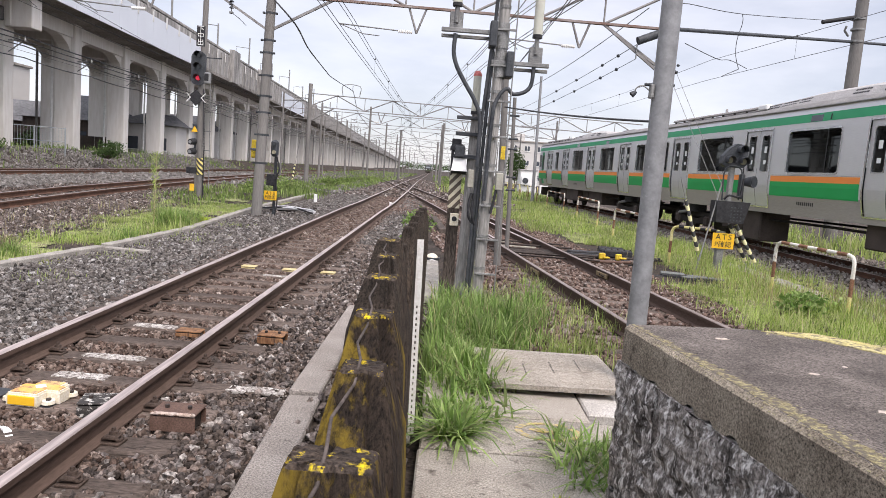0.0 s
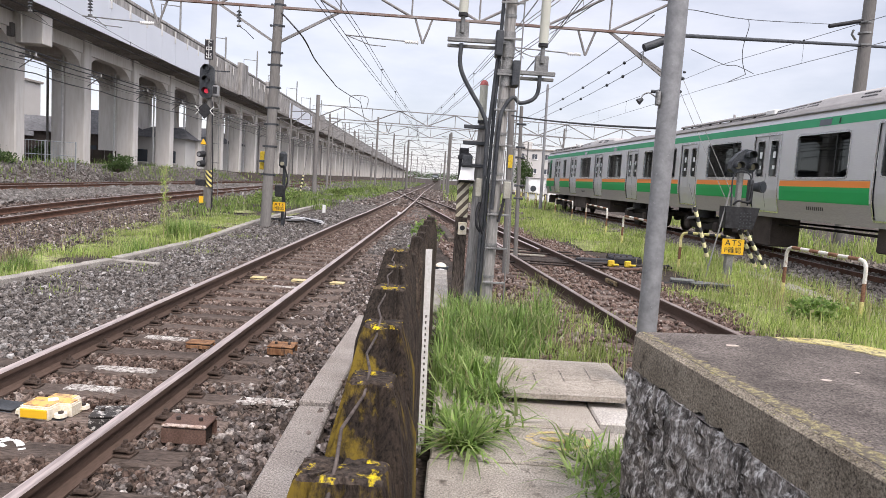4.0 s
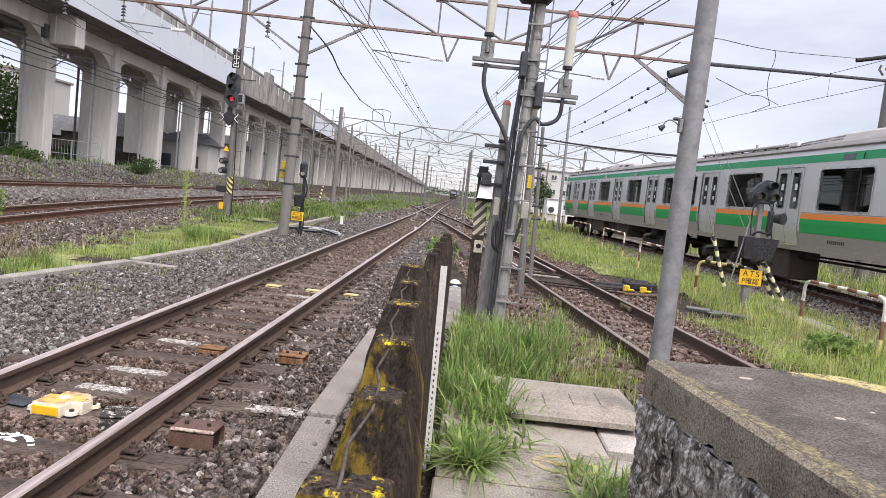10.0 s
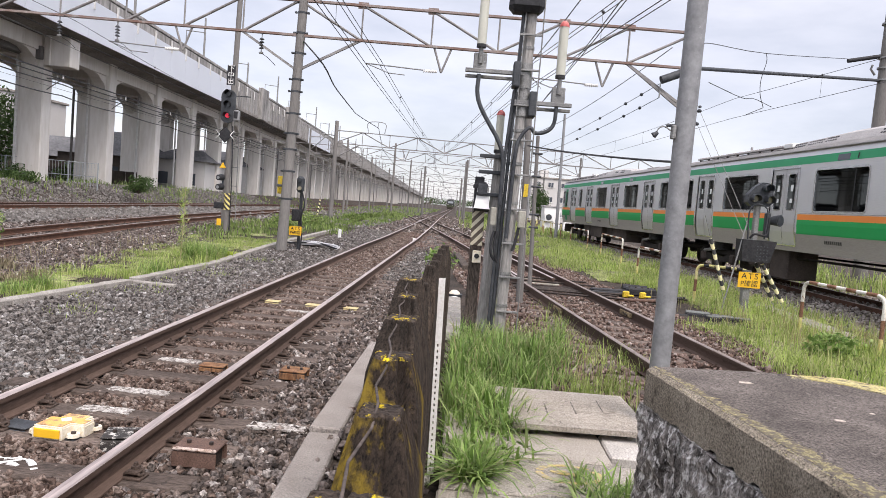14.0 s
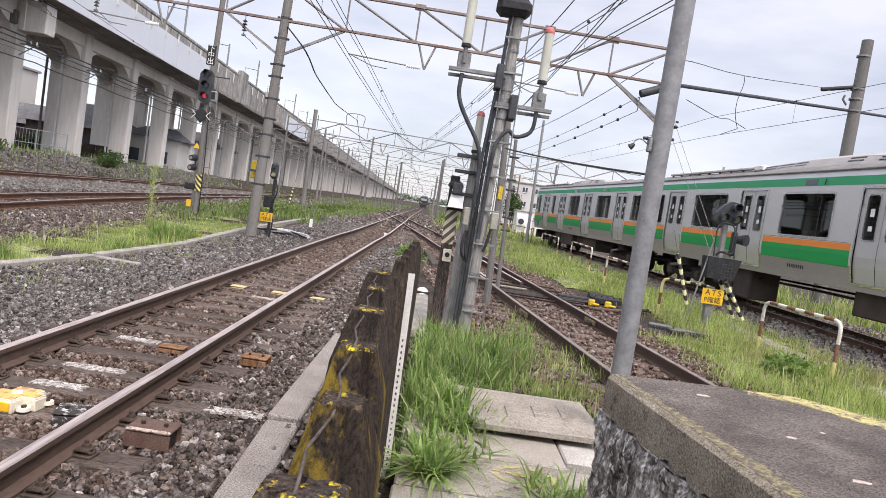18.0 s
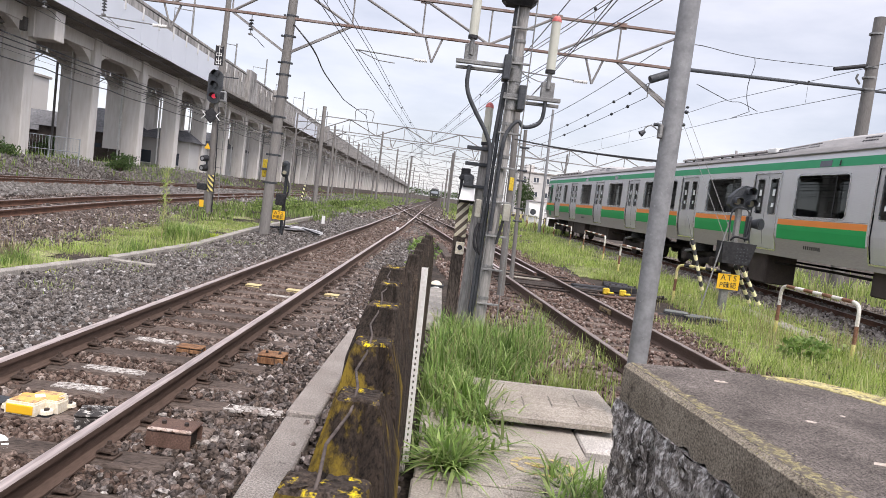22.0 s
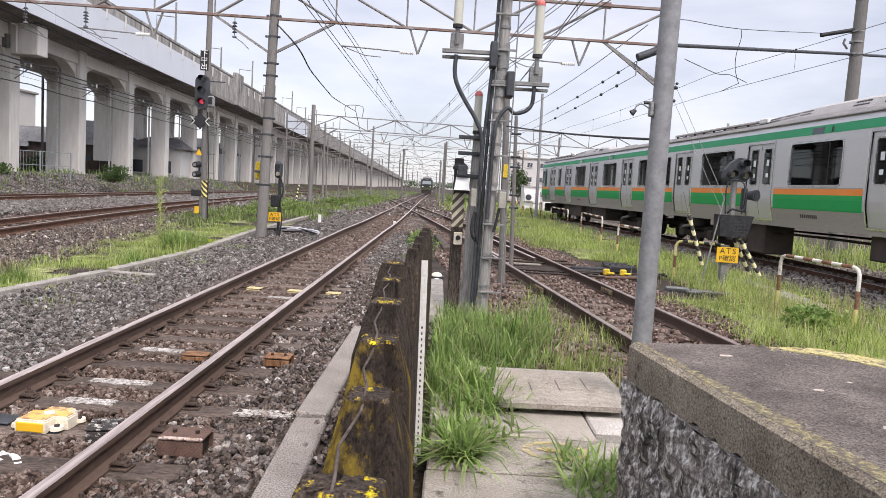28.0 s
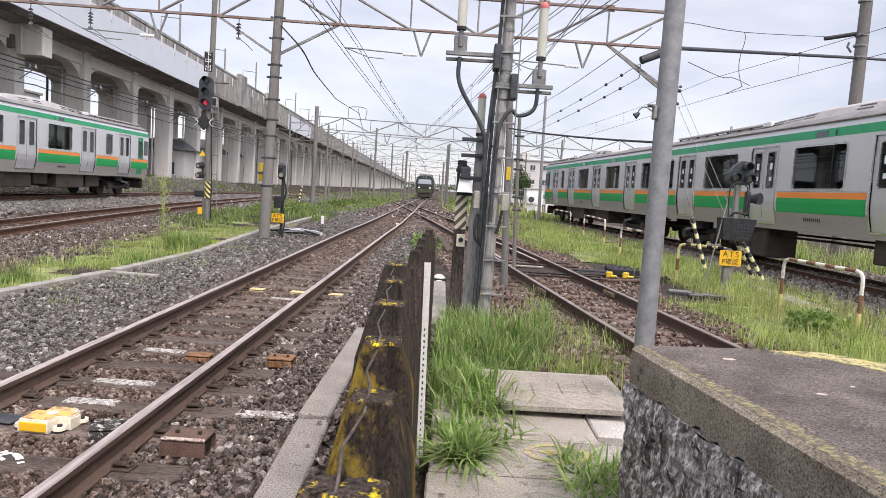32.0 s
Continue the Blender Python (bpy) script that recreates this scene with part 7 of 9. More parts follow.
    rf.add(v, [(j * n + i, j * n + i + 1, (j + 1) * n + i + 1, (j + 1) * n + i)[::-1] for j in range(len(ends) - 1) for i in range(n - 1)], True)
    part("roof", rf, M_ROOF, th)
    part("floor", MB().box((0, L / 2, 1.02), (2.66, L - 0.1, 0.12)), M_UNDER, th)
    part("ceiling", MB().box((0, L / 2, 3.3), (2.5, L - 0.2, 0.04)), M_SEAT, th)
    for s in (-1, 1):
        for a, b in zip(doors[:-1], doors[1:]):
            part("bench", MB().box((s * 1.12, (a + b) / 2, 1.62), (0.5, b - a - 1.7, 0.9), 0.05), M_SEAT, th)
    solid = [(-half(z) + 0.01, z) for z, _ in SIDE] + [(x, z) for x, z in prof[1:-1]] + [(half(z) - 0.01, z) for z, _ in SIDE[::-1]]
    part("end_wall", MB().prism(solid, "y", L - 0.06, L), M_STAINLESS, th)
    if lead:
        fr = MB()
        n = len(solid)
        v = [(x, 0.27, z) for x, z in solid] + [(x * 0.94, 0.04 - 0.05 * max(0, 2.0 - z), z - (0.06 if z > 3.4 else 0)) for x, z in solid]
        fr.add(v, [(i, (i + 1) % n, n + (i + 1) % n, n + i) for i in range(n)])
        fr.add(v, [tuple(range(n, 2 * n))])
        part("cab_front", fr, M_STAINLESS, th)
        ws = part("windscreen", MB().box((0, 0.02, 2.55), (2.3, 0.06, 0.9), 0.02), M_HOUSE_WIN, th)
        part("front_band", MB().box((0, -0.0, 1.65), (2.6, 0.05, 0.42), 0.01), M_BAND_GREEN, th)
        part("skirt", MB().box((0, 0.25, 0.62), (2.4, 0.2, 0.5), 0.05), M_UNDER_BOX, th)
        part("coupler", MB().box((0, -0.15, 0.85), (0.3, 0.6, 0.3), 0.05), M_UNDER, th)
    else:
        part("end_wall", MB().prism(solid, "y", 0.0, 0.06), M_STAINLESS, th)
    # roof units
    low, high = [(-1.2, 3.5), (-1.12, 3.66), (-0.8, 3.74), (0.8, 3.74), (1.12, 3.66), (1.2, 3.5)], [(-1.16, 3.56), (-1.02, 3.76), (-0.75, 3.86), (0.75, 3.86), (1.02, 3.76), (1.16, 3.56)]
    hood = MB()
    rows = [(L / 2 - 3.15, low, 0.94), (L / 2 - 2.95, low, 1.0), (L / 2 - 0.9, high, 1.0), (L / 2 + 0.9, high, 1.0), (L / 2 + 2.95, low, 1.0), (L / 2 + 3.15, low, 0.94)]
    hood.add([(x * k, yy, 3.5 + (z - 3.5) * (k if k == 1 else 0.45)) for yy, pr, k in rows for x, z in pr], [(a * 6 + b, a * 6 + b + 1, (a + 1) * 6 + b + 1, (a + 1) * 6 + b) for a in range(5) for b in range(5)])
    ac = part("roof_unit", hood, M_AC, th, "grey low air-conditioning unit with vent grilles")
    for s in (-1, 1):
        for y0, cols in ((-2.85, 7), (-2.15, 7), (-1.45, 5), (0.5, 6), (1.5, 7)):
            for k in range(cols):
                yv = y0 + 0.088 * k
                f = min(1.0, max(0.0, (2.95 - abs(yv)) / 2.05))
                for q in (0.42, 0.78):
                    x, z = 1.2 - 0.04 * f - q * (0.08 + 0.06 * f), 3.5 + 0.06 * f + q * (0.16 + 0.04 * f)
                    part("vent", MB().box((s * x, L / 2 + yv + 0.02 * (q > 0.5), z), (0.016, 0.066, 0.042), 0.006, Matrix.Rotation(s * -0.5, 3, "Y")), M_BLACK, ac)
        part("cable_duct", MB().box((s * 1.13, 3.65, 3.625), (0.13, 5.7, 0.03), 0.005), M_AC, th, "long slotted roof duct")
        for k in range(46):
            part("duct_tooth", MB().box((s * 1.16, 0.85 + k * 0.125, 3.655), (0.05, 0.06, 0.03), 0.004), M_AC, th)
        for k in range(9):
            part("duct_foot", MB().box((s * 1.13, 0.9 + k * 0.69, 3.58), (0.05, 0.05, 0.06), 0.004), M_UNDER_BOX, th)
        part("duct_box", MB().box((s * 1.1, 6.7, 3.63), (0.24, 0.42, 0.13), 0.02), M_WHITE_CLEAN, th, "white box at the duct's end")
        for y0, y1 in ((1.2, 2.6), (4.0, 5.6), (L - 5.2, L - 3.8)):
            part("roof_board", MB().box((s * 0.55, (y0 + y1) / 2, 3.66), (0.6, y1 - y0, 0.05), 0.01), M_AC, th)
    part("aerial", MB().cyl((0.4, 3.0, 3.6), (0.4, 3.0, 3.95), 0.04, n=8), M_AC, th)
    # running gear and boxes
    bogie(th, 2.95)
    bogie(th, L - 2.95)
    for y0, y1, z0, x in ((5.3, 6.6, 0.42, 1.2), (6.9, 9.2, 0.38, 1.25), (9.6, 10.6, 0.5, 1.1), (11.0, 13.2, 0.4, 1.2)) if lead else ((5.2, 6.3, 0.4, 1.2), (6.5, 7.36, 0.2, 1.25), (11.3, 12.4, 0.45, 1.2), (12.45, 13.7, 0.42, 1.2)):
        for s in ((-1, 1) if lead else (1,)):
            part("underfloor_box", MB().box((s * (x - 0.4), (y0 + y1) / 2, (z0 + 0.98) / 2), (0.8, y1 - y0, 0.98 - z0), 0.03), M_UNDER_BOX, th)
    part("brake_pipe", MB().tube([(1.0, 4.4, 0.75), (1.0, L / 2, 0.78), (1.0, L - 4.4, 0.75)], 0.03, 6), M_UNDER, th)
    part("brake_pipe", MB().tube([(-1.0, 4.4, 0.75), (-1.0, L / 2, 0.78), (-1.0, L - 4.4, 0.75)], 0.03, 6), M_UNDER, th)
    return th


# the standing train: cab far ahead, coupled car nearer
ST = radians(4.546)


def stock_pose(s):
    """On the storage line, s metres nearer than the reference door; the car's +y runs towards the viewer."""
    ux, uy = math.sin(ST), -math.cos(ST)
    cx, cy = 7.457 + ux * s + 1.44 * math.cos(ST), 22.916 + uy * s + 1.44 * math.sin(ST)
    return pose(cx, cy, 0.165, 0, 0, 180 + 4.546)


STOCK_LABEL = "stainless commuter train car with orange and green bands, standing"
train_car("train_car", stock_pose(-22.16), True, STOCK_LABEL, group="standing train")
train_car("train_car", stock_pose(-2.42), False, STOCK_LABEL, group="standing train")
car = train_car("train_car", stock_pose(17.4), False, STOCK_LABEL, detail=False, number=False, group="standing train")

MOVING = []
for k, lead in enumerate((True, False)):
    MOVING.append((train_car("passing_train_car", pose(-17.4, -60, 0.28), lead, "stainless commuter train car with orange and green bands, rolling past", detail=False, group="passing train"), 19.8 * k))


def coming_train():
    """Dark express unit, seen head-on."""
    th = thing("approaching_train", pose(0, 300, 0), "black express train with a wide windscreen and lime lower front", "train")
    outline = [(-1.35, 0.95), (-1.45, 1.5), (-1.45, 2.7), (-1.3, 3.3), (-0.9, 3.62), (0, 3.72), (0.9, 3.62), (1.3, 3.3), (1.45, 2.7), (1.45, 1.5), (1.35, 0.95)]
    body = MB()
    n = len(outline)
    v = [(x * k, y, (z - 2.2) * k2 + 2.2) for y, k, k2 in ((0.0, 0.86, 0.93), (0.5, 0.97, 0.98), (1.2, 1.0, 1.0), (20.0, 1.0, 1.0)) for x, z in outline]
    body.add(v, [(j * n + i, j * n + (i + 1) % n, (j + 1) * n + (i + 1) % n, (j + 1) * n + i) for j in range(3) for i in range(n)])
    body.add(v[:n], [tuple(range(n))])
    body.add(v[-n:], [tuple(range(n))[::-1]])
    part("body", body, M_TRAINBLACK, th)
    part("windscreen", MB().prism([(-1.02, 2.3), (-0.95, 3.02), (0.95, 3.02), (1.02, 2.3)], "y", -0.02, 0.02), M_GLASSY, th, "pale reflecting windscreen")
    part("chin", MB().prism([(-1.2, 1.0), (-1.2, 1.55), (1.2, 1.55), (1.2, 1.0)], "y", -0.04, 0.06), M_LIME, th, "lime lower front")
    part("waist", MB().box((0, -0.01, 1.95), (2.2, 0.06, 0.4), 0.02), M_TRAINBLACK, th)
    part("skirt", MB().box((0, 0.3, 0.6), (2.3, 0.3, 0.62), 0.05), M_UNDER_BOX, th)
    for s in (-1, 1):
        part("headlight", MB().cyl((s * 0.85, -0.05, 1.72), (s * 0.85, -0.08, 1.72), 0.1, n=12), M_HEADLIGHT, th, "lit headlight")
        part("top_lamp", MB().cyl((s * 0.2, 0.0, 3.35), (s * 0.2, -0.03, 3.35), 0.08, n=10), M_AC, th)
    part("roof_unit", MB().box((0, 8, 3.85), (1.7, 4.0, 0.4), 0.08), M_AC, th)
    part("roof_rear", MB().box((0, 12, 3.8), (2.1, 14, 0.25), 0.08), M_ROOF, th)
    for y in (3, 17):
        part("bogie", MB().box((0, y, 0.45), (2.0, 3.0, 0.6), 0.1), M_UNDER, th)
    return th


M_GLASSY = plain("windscreen_glass", (0.42, 0.46, 0.5), 0.08, 0.4)
COMING = coming_train()


# ---- viaduct ----
M_PIPE_PALE = surf("pale_grey_pipe", (0.55, 0.54, 0.52), (0.66, 0.65, 0.63), 3, 0.6, bump=0.05)
# Underside shade is put into the deck colour, far darker than the columns.
M_DECK = surf("shaded_stained_soffit", (0.17, 0.156, 0.143), (0.3, 0.28, 0.26), 0.5, 0.92, bump=0.1, grain=9, stain=(0.22, 0.2, 0.185), stain_at=0.6)
VH = -0.0478
SPAN = 7.58


def via_pose(y):
    """Frame of the viaduct at a distance along: +x across to the tracks' side."""
    return -24.0 + VH * (y - 40), y


def viaduct():
    th = thing("viaduct", pose(0, 0, 0), "long concrete railway viaduct on paired columns with a pale parapet", "viaduct")
    zc = 9.05
    ang = math.degrees(math.atan(-VH))
    span = 7.58
    y_ref = 37.55
    col = MB().box((0, 0, zc / 2 - 0.3), (1.25, 0.9, zc), 0.05).mesh("column", M_CONC_VIA)
    haunch = {}
    for s in (-1, 1):
        haunch[s] = MB().prism([(s * 0.4, zc - 1.95), (s * 0.4, zc - 0.9), (s * 2.1, zc - 0.9), (s * 2.1, zc - 1.07), (s * 1.6, zc - 1.13), (s * 0.8, zc - 1.52)][::s], "x", -0.34, 0.34).mesh("haunch", M_CONC_VIA)
    beam = MB().box((-2.5, 0, zc - 0.72), (5.4, 0.8, 1.15), 0.03).mesh("cross_beam", M_CONC_VIA)
    edge = MB().box((0, span / 2, zc - 0.66), (0.7, span - 0.88, 0.8), 0.02).mesh("edge_beam", M_CONC_VIA)
    pipe = MB().cyl((0.0, 0.0, 0.8), (0.0, 0.0, zc - 1.2), 0.075, n=8).mesh("drain_pipe", M_PIPE_PALE)
    pipe_dark = MB().cyl((0.0, 0.0, 0.8), (0.0, 0.0, zc - 1.0), 0.09, n=8).mesh("drain_pipe", M_BOX_DARK)
    for k in range(-4, 45):
        y = y_ref + k * span
        x, _ = via_pose(y)
        at = pose(x, y, 0, 0, 0, ang)
        for dx in (-0.18, -4.95):
            part("column", col, None, th, at=at @ pose(dx, 0, 0.55))
            if k < 18:
                for s in (-1, 1):
                    part("haunch", haunch[s], None, th, at=at @ pose(dx, 0, 0))
        part("cross_beam", beam, None, th, at=at)
        for dx in (-0.05, -4.95):
            part("edge_beam", edge, None, th, at=at @ pose(dx, 0, 0))
        if k < 20:
            part("drain_pipe", pipe, None, th, "pale drain pipe", at=at @ pose(-1.0, -0.35, 0))
            if k % 2 == 0:
                part("drain_pipe", pipe_dark, None, th, "dark drain pipe", at=at @ pose(-5.75, -0.6, 0))
    y0, y1 = y_ref - 5 * span, y_ref + 110 * span
    L = (y1 - y0)
    x0, _ = via_pose(y0)
    base = pose(x0, y0, 0, 0, 0, ang)
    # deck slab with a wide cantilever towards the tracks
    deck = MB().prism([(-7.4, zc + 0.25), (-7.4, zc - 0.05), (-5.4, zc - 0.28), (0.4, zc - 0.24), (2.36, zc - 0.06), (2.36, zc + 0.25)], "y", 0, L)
    part("deck", deck, M_DECK, th, "stained deck slab and soffit, underside shade in its colour", at=base)
    # parapet: pale cladding on two stretches, ribbed concrete above and between
    pan = 2.9
    for a, b in ((0.0, 64.0), (102.0, 124.0)):
        q = max(a - y0, 0.0)
        while q + pan < b - y0 + 0.5:
            part("cladding_panel", MB().box((2.4, q + pan / 2, zc + 0.98), (0.06, pan - 0.02, 2.1), 0.006), M_PANEL_WHITE, th, "pale grey-blue cladding panel", at=base)
            q += pan
    part("parapet", MB().box((2.26, L / 2, zc + 1.25), (0.16, L, 2.6), 0.01), M_PARAPET, th, at=base)
    part("parapet_coping", MB().box((2.26, L / 2, zc + 2.72), (0.22, L, 0.2), 0.02), M_PARAPET, th, at=base)
    part("far_parapet", MB().box((-7.3, L / 2, zc + 1.3), (0.16, L, 2.2), 0.01), M_PARAPET, th, at=base)
    clip = MB().box((0, 0, 0), (0.1, 0.13, 0.85), 0.01).mesh("bracket", M_PIPE_PALE)
    for k in range(26):
        part("bracket", clip, None, th, at=base @ pose(2.45, 43.76 - y0 + (k - 8) * 2.78, zc + 2.0))
    tall = MB().box((0, 0, 0), (0.09, 0.16, 2.3), 0.01).mesh("rib", M_PARAPET)
    for k in range(100):
        q = 64.6 + k * 1.45
        if not 101 < q < 124:
            part("rib", tall, None, th, at=base @ pose(2.37, q - y0, zc + 1.2))
    for q, h in ((75.0, 3.3), (88.0, 3.1), (134.0, 3.2)):
        part("refuge", MB().box((2.5, q - y0, zc + h / 2 - 0.1), (0.5, 2.6, h), 0.03), M_PARAPET, th, "projecting parapet refuge", at=base)
    far = MB()
    for k in range(45, 110):
        x, y = via_pose(y_ref + k * span)
        for dx in (-0.18, -4.95):
            far.box((x + dx, y, zc / 2 + 0.2), (1.25, 0.9, zc - 1.0))
    tagged(part("column_row", far, M_CONC_VIA, th), "row of distant columns", kind="stuff")
    # corbels at the joints, with a dark girder running between them under the deck
    for k in (-2, -1, 0):
        y = y_ref + k * span
        x, _ = via_pose(y)
        cb = part("corbel", MB().box((1.15, 0, zc - 1.02), (1.4, 1.0, 1.6), 0.03), M_CONC_VIA, th, "pale concrete corbel at the joint", at=pose(x, y, 0, 0, 0, ang))
        part("rib", MB().box((0.75, -0.53, zc - 1.05), (0.12, 0.1, 1.5), 0.02), M_CONC_VIA, cb)
        part("drain_hopper", MB().box((0.2, -0.62, zc - 1.2), (0.5, 0.3, 0.7), 0.04), M_BOX_DARK, cb, "dark drain hopper")
        for q in range(3):
            part("girder", MB().box((-0.6 - 1.6 * q, -span / 2, zc - 0.9), (0.5, span - 1.1, 0.95), 0.04), M_BOX_DARK, th, "dark steel girder under the deck", at=pose(x, y, 0, 0, 0, ang))
    # brackets along the columns that carry feeder cables
    for k in range(-3, 26):
        y = y_ref + k * span
        x, _ = via_pose(y)
        br = part("cable_bracket", MB().box((0.85, -0.1, 6.6), (1.1, 0.07, 0.07)), M_GALV, th, at=pose(x, y, 0, 0, 0, ang))
        part("brace", MB().cyl((0.45, -0.1, 6.0), (1.2, -0.1, 6.56), 0.03, n=6), M_GALV, br)
        for q in (0.7, 1.0, 1.3):
            part("insulator", MB().cyl((q, -0.1, 6.62), (q, -0.1, 6.82), 0.05, 0.035, 8), M_WHITE, br)
    return th


viaduct()


# ---- overhead line ----
def gantry(y, x0, x1, z0, depth, label, nodes, rust=True, tilt=0.0, hang=(), poles=(), knees=True):
    """A lattice portal across the tracks."""
    th = thing("gantry", pose(0, 0, 0), label, "gantry", "overhead line gantries")
    def lo(x):
        return Vector((x, y, z0 + tilt * (x - x0)))
    def hi(x):
        return lo(x) + Vector((0, 0, depth))
    r = 0.045
    rot = Matrix.Rotation(-math.atan(tilt), 3, "Y")
    part("lower_chord", MB().box((lo(x0) + lo(x1)) / 2, (x1 - x0, 0.1, 0.055 if rust else 0.05), 0.0, rot), M_TRUSS_RUST if rust else M_TRUSS, th)
    part("upper_chord", MB().box((hi(x0) + hi(x1)) / 2, (x1 - x0, 0.1, 0.055 if rust else 0.05), 0.0, rot), M_TRUSS_RUST if rust else M_TRUSS, th)
    xs = nodes if isinstance(nodes, (list, tuple)) else list(np.linspace(x0, x1, nodes + 1))
    for k in range(len(xs) - 1):
        rising = (xs[k] < -5 or xs[k] > 0) if rust else k % 2 == 0
        a, b = (lo(xs[k]), hi(xs[k + 1])) if rising else (hi(xs[k]), lo(xs[k + 1]))
        part("diagonal", MB().cyl(a, b, 0.032, n=6), M_TRUSS, th)
        part("upright", MB().cyl(lo(xs[k]), hi(xs[k]), 0.022, n=6), M_TRUSS, th)
        if rust:
            part("gusset", MB().box((b if rising else a), (0.26, 0.02, 0.16), 0.0), M_TRUSS_RUST, th)
    for px in poles:
        part("post", MB().cyl((px, y, arr(ground_z, px, y)), (px, y, z0 + depth + 0.6), 0.15 if y < 60 else 0.11, 0.12 if y < 60 else 0.09, 12), M_POLE_CONC, th)
        if knees:
            for s in (-1, 1):
                if x0 - 0.1 <= px + s * 1.5 <= x1 + 0.1:
                    part("knee_brace", MB().cyl((px, y, z0 - 0.95), lo(px + s * 1.55), 0.04, n=6), M_TRUSS, th)
    for hx in hang:
        b = lo(hx) - Vector((0, 0, 0.62))
        h = part("hanger", MB().cyl(lo(hx - 0.22), b, 0.028, n=6), M_TRUSS, th)
        part("hanger_leg", MB().cyl(lo(hx + 0.22), b, 0.028, n=6), M_TRUSS, h)
        ins, n = MB(), 10
        rings = [(0.1 + 0.0225 * k, 0.05 if k % 2 else 0.02) for k in range(16)]
        v = [b + Vector((-o, r * math.cos(t), 0.02 + r * math.sin(t))) for o, r in rings for t in np.linspace(0, math.tau, n, endpoint=False)]
        ins.add(v, [(j * n + k, j * n + (k + 1) % n, (j + 1) * n + (k + 1) % n, (j + 1) * n + k) for j in range(15) for k in range(n)])
        part("insulator", ins, M_WHITE, h)
        part("steady_arm", MB().cyl(b + Vector((-0.1, 0, 0.02)), b + Vector((-1.9, 0, 0.1)), 0.016, n=6), M_GALV, h)
        part("register", MB().tube([b + Vector((-1.9, 0, 0.1)), b + Vector((-1.3, 0, -0.1)), b + Vector((-0.9, 0, -0.12))], 0.012, 6), M_GALV, h)
    return th


gantry(17.7, -14.5, 5.1, 5.58, 0.86, "rust-streaked steel lattice gantry across the tracks", [-14.3, -12.6, -10.8, -9.1, -7.6, -6.1, -4.7, -3.1, -1.35, 0.31, 1.9, 3.5, 5.1], True, -0.011, (-7.6, -1.05, 2.95), ())
for sx in (-9.3, -10.8, -5.6, 1.15):
    st = thing("insulator_string", pose(sx, 17.7, 5.5 - 0.011 * (sx + 14.5)), "dark disc insulator string hanging from the gantry", "insulator", "insulator strings")
    part("rod", MB().cyl((0, 0, 0.08), (0, 0, -0.42), 0.012, n=6), M_GALV, st)
    for q in range(4):
        part("disc", MB().cyl((0, 0, -0.06 - 0.075 * q), (0, 0, -0.1 - 0.075 * q), 0.03, 0.065, 12), M_DARKGREY, st)
    part("clamp", MB().box((0, 0, -0.43), (0.1, 0.06, 0.05), 0.01), M_GALV, st)
    part("tail", MB().tube([(0, 0, -0.43), (0.15, 0.1, -0.52), (0.32, 0.2, -0.68)], 0.008, 5), M_WIRE, st)
kn = thing("gantry_brace", pose(0, 0, 0), "steel knee braces between pole and gantry", "brace")
for a, b in (((-4.66, 17.7, 4.6), (-3.1, 17.7, 5.46)), ((-4.66, 17.7, 4.6), (-6.15, 17.7, 5.5)), ((5.0, 17.7, 4.3), (3.5, 17.7, 5.38)), ((4.98, 17.78, 4.45), (3.5, 17.78, 5.4))):
    part("brace", MB().box((Vector(a) + Vector(b)) / 2, (0.055, 0.06, (Vector(b) - Vector(a)).length), 0.0, (Vector(b) - Vector(a)).to_track_quat("Z", "Y").to_matrix()), M_TRUSS, kn)
rp = thing("gantry_pole", pose(0, 0, 0), "grey concrete gantry pole behind the steel pole", "pole", "gantry poles")
part("shaft", MB().cyl((5.1, 17.75, -0.05), (5.12, 17.75, 7.0), 0.15, 0.12, 16), M_POLE_CONC, rp)
gantry(45, -9.1, 12, 4.95, 0.8, "pale steel lattice gantry across the yard", 12, False, -0.018, (-4.5, 0.8, 6.5), (-9.05,))
for y, xl, xr, z in ((68, -24, 10, 5.6), (92, -26, 9, 5.6), (120, -28, 8, 5.6), (150, -29, 6, 5.6), (190, -31, 4, 5.6), (240, -33, 2, 5.6), (300, -36, 0, 5.6)):
    gantry(y, xl, xr, z, 0.9, "distant steel lattice gantry", 16, False, -0.008, (), (xl, xl * 0.52, -4.6 - 0.024 * y + 4.5 * 0 - 1.6, xr), False)


def mast(name, x, y, z1, r, label, lean=0.0, arm=None, mat=None):
    th = thing(name, pose(0, 0, 0), label, "pole", "line poles")
    z0 = arr(ground_z, x, y)
    part("shaft", MB().cyl((x, y, z0 - 0.1), (x + lean, y, z1), r * 1.15, r * 0.85, 12), mat or M_POLE_CONC, th)
    if arm:
        part("arm", MB().cyl((x, y, z1 - 0.6), (x + arm, y, z1 - 0.5), 0.04, n=6), M_GALV, th)
        part("stay", MB().cyl((x, y, z1 - 1.6), (x + arm * 0.8, y, z1 - 0.55), 0.03, n=6), M_GALV, th)
        part("drop_tube", MB().cyl((x + arm, y, z1 - 0.5), (x + arm, y, z1 - 1.5), 0.03, n=6), M_GALV, th)
    return th


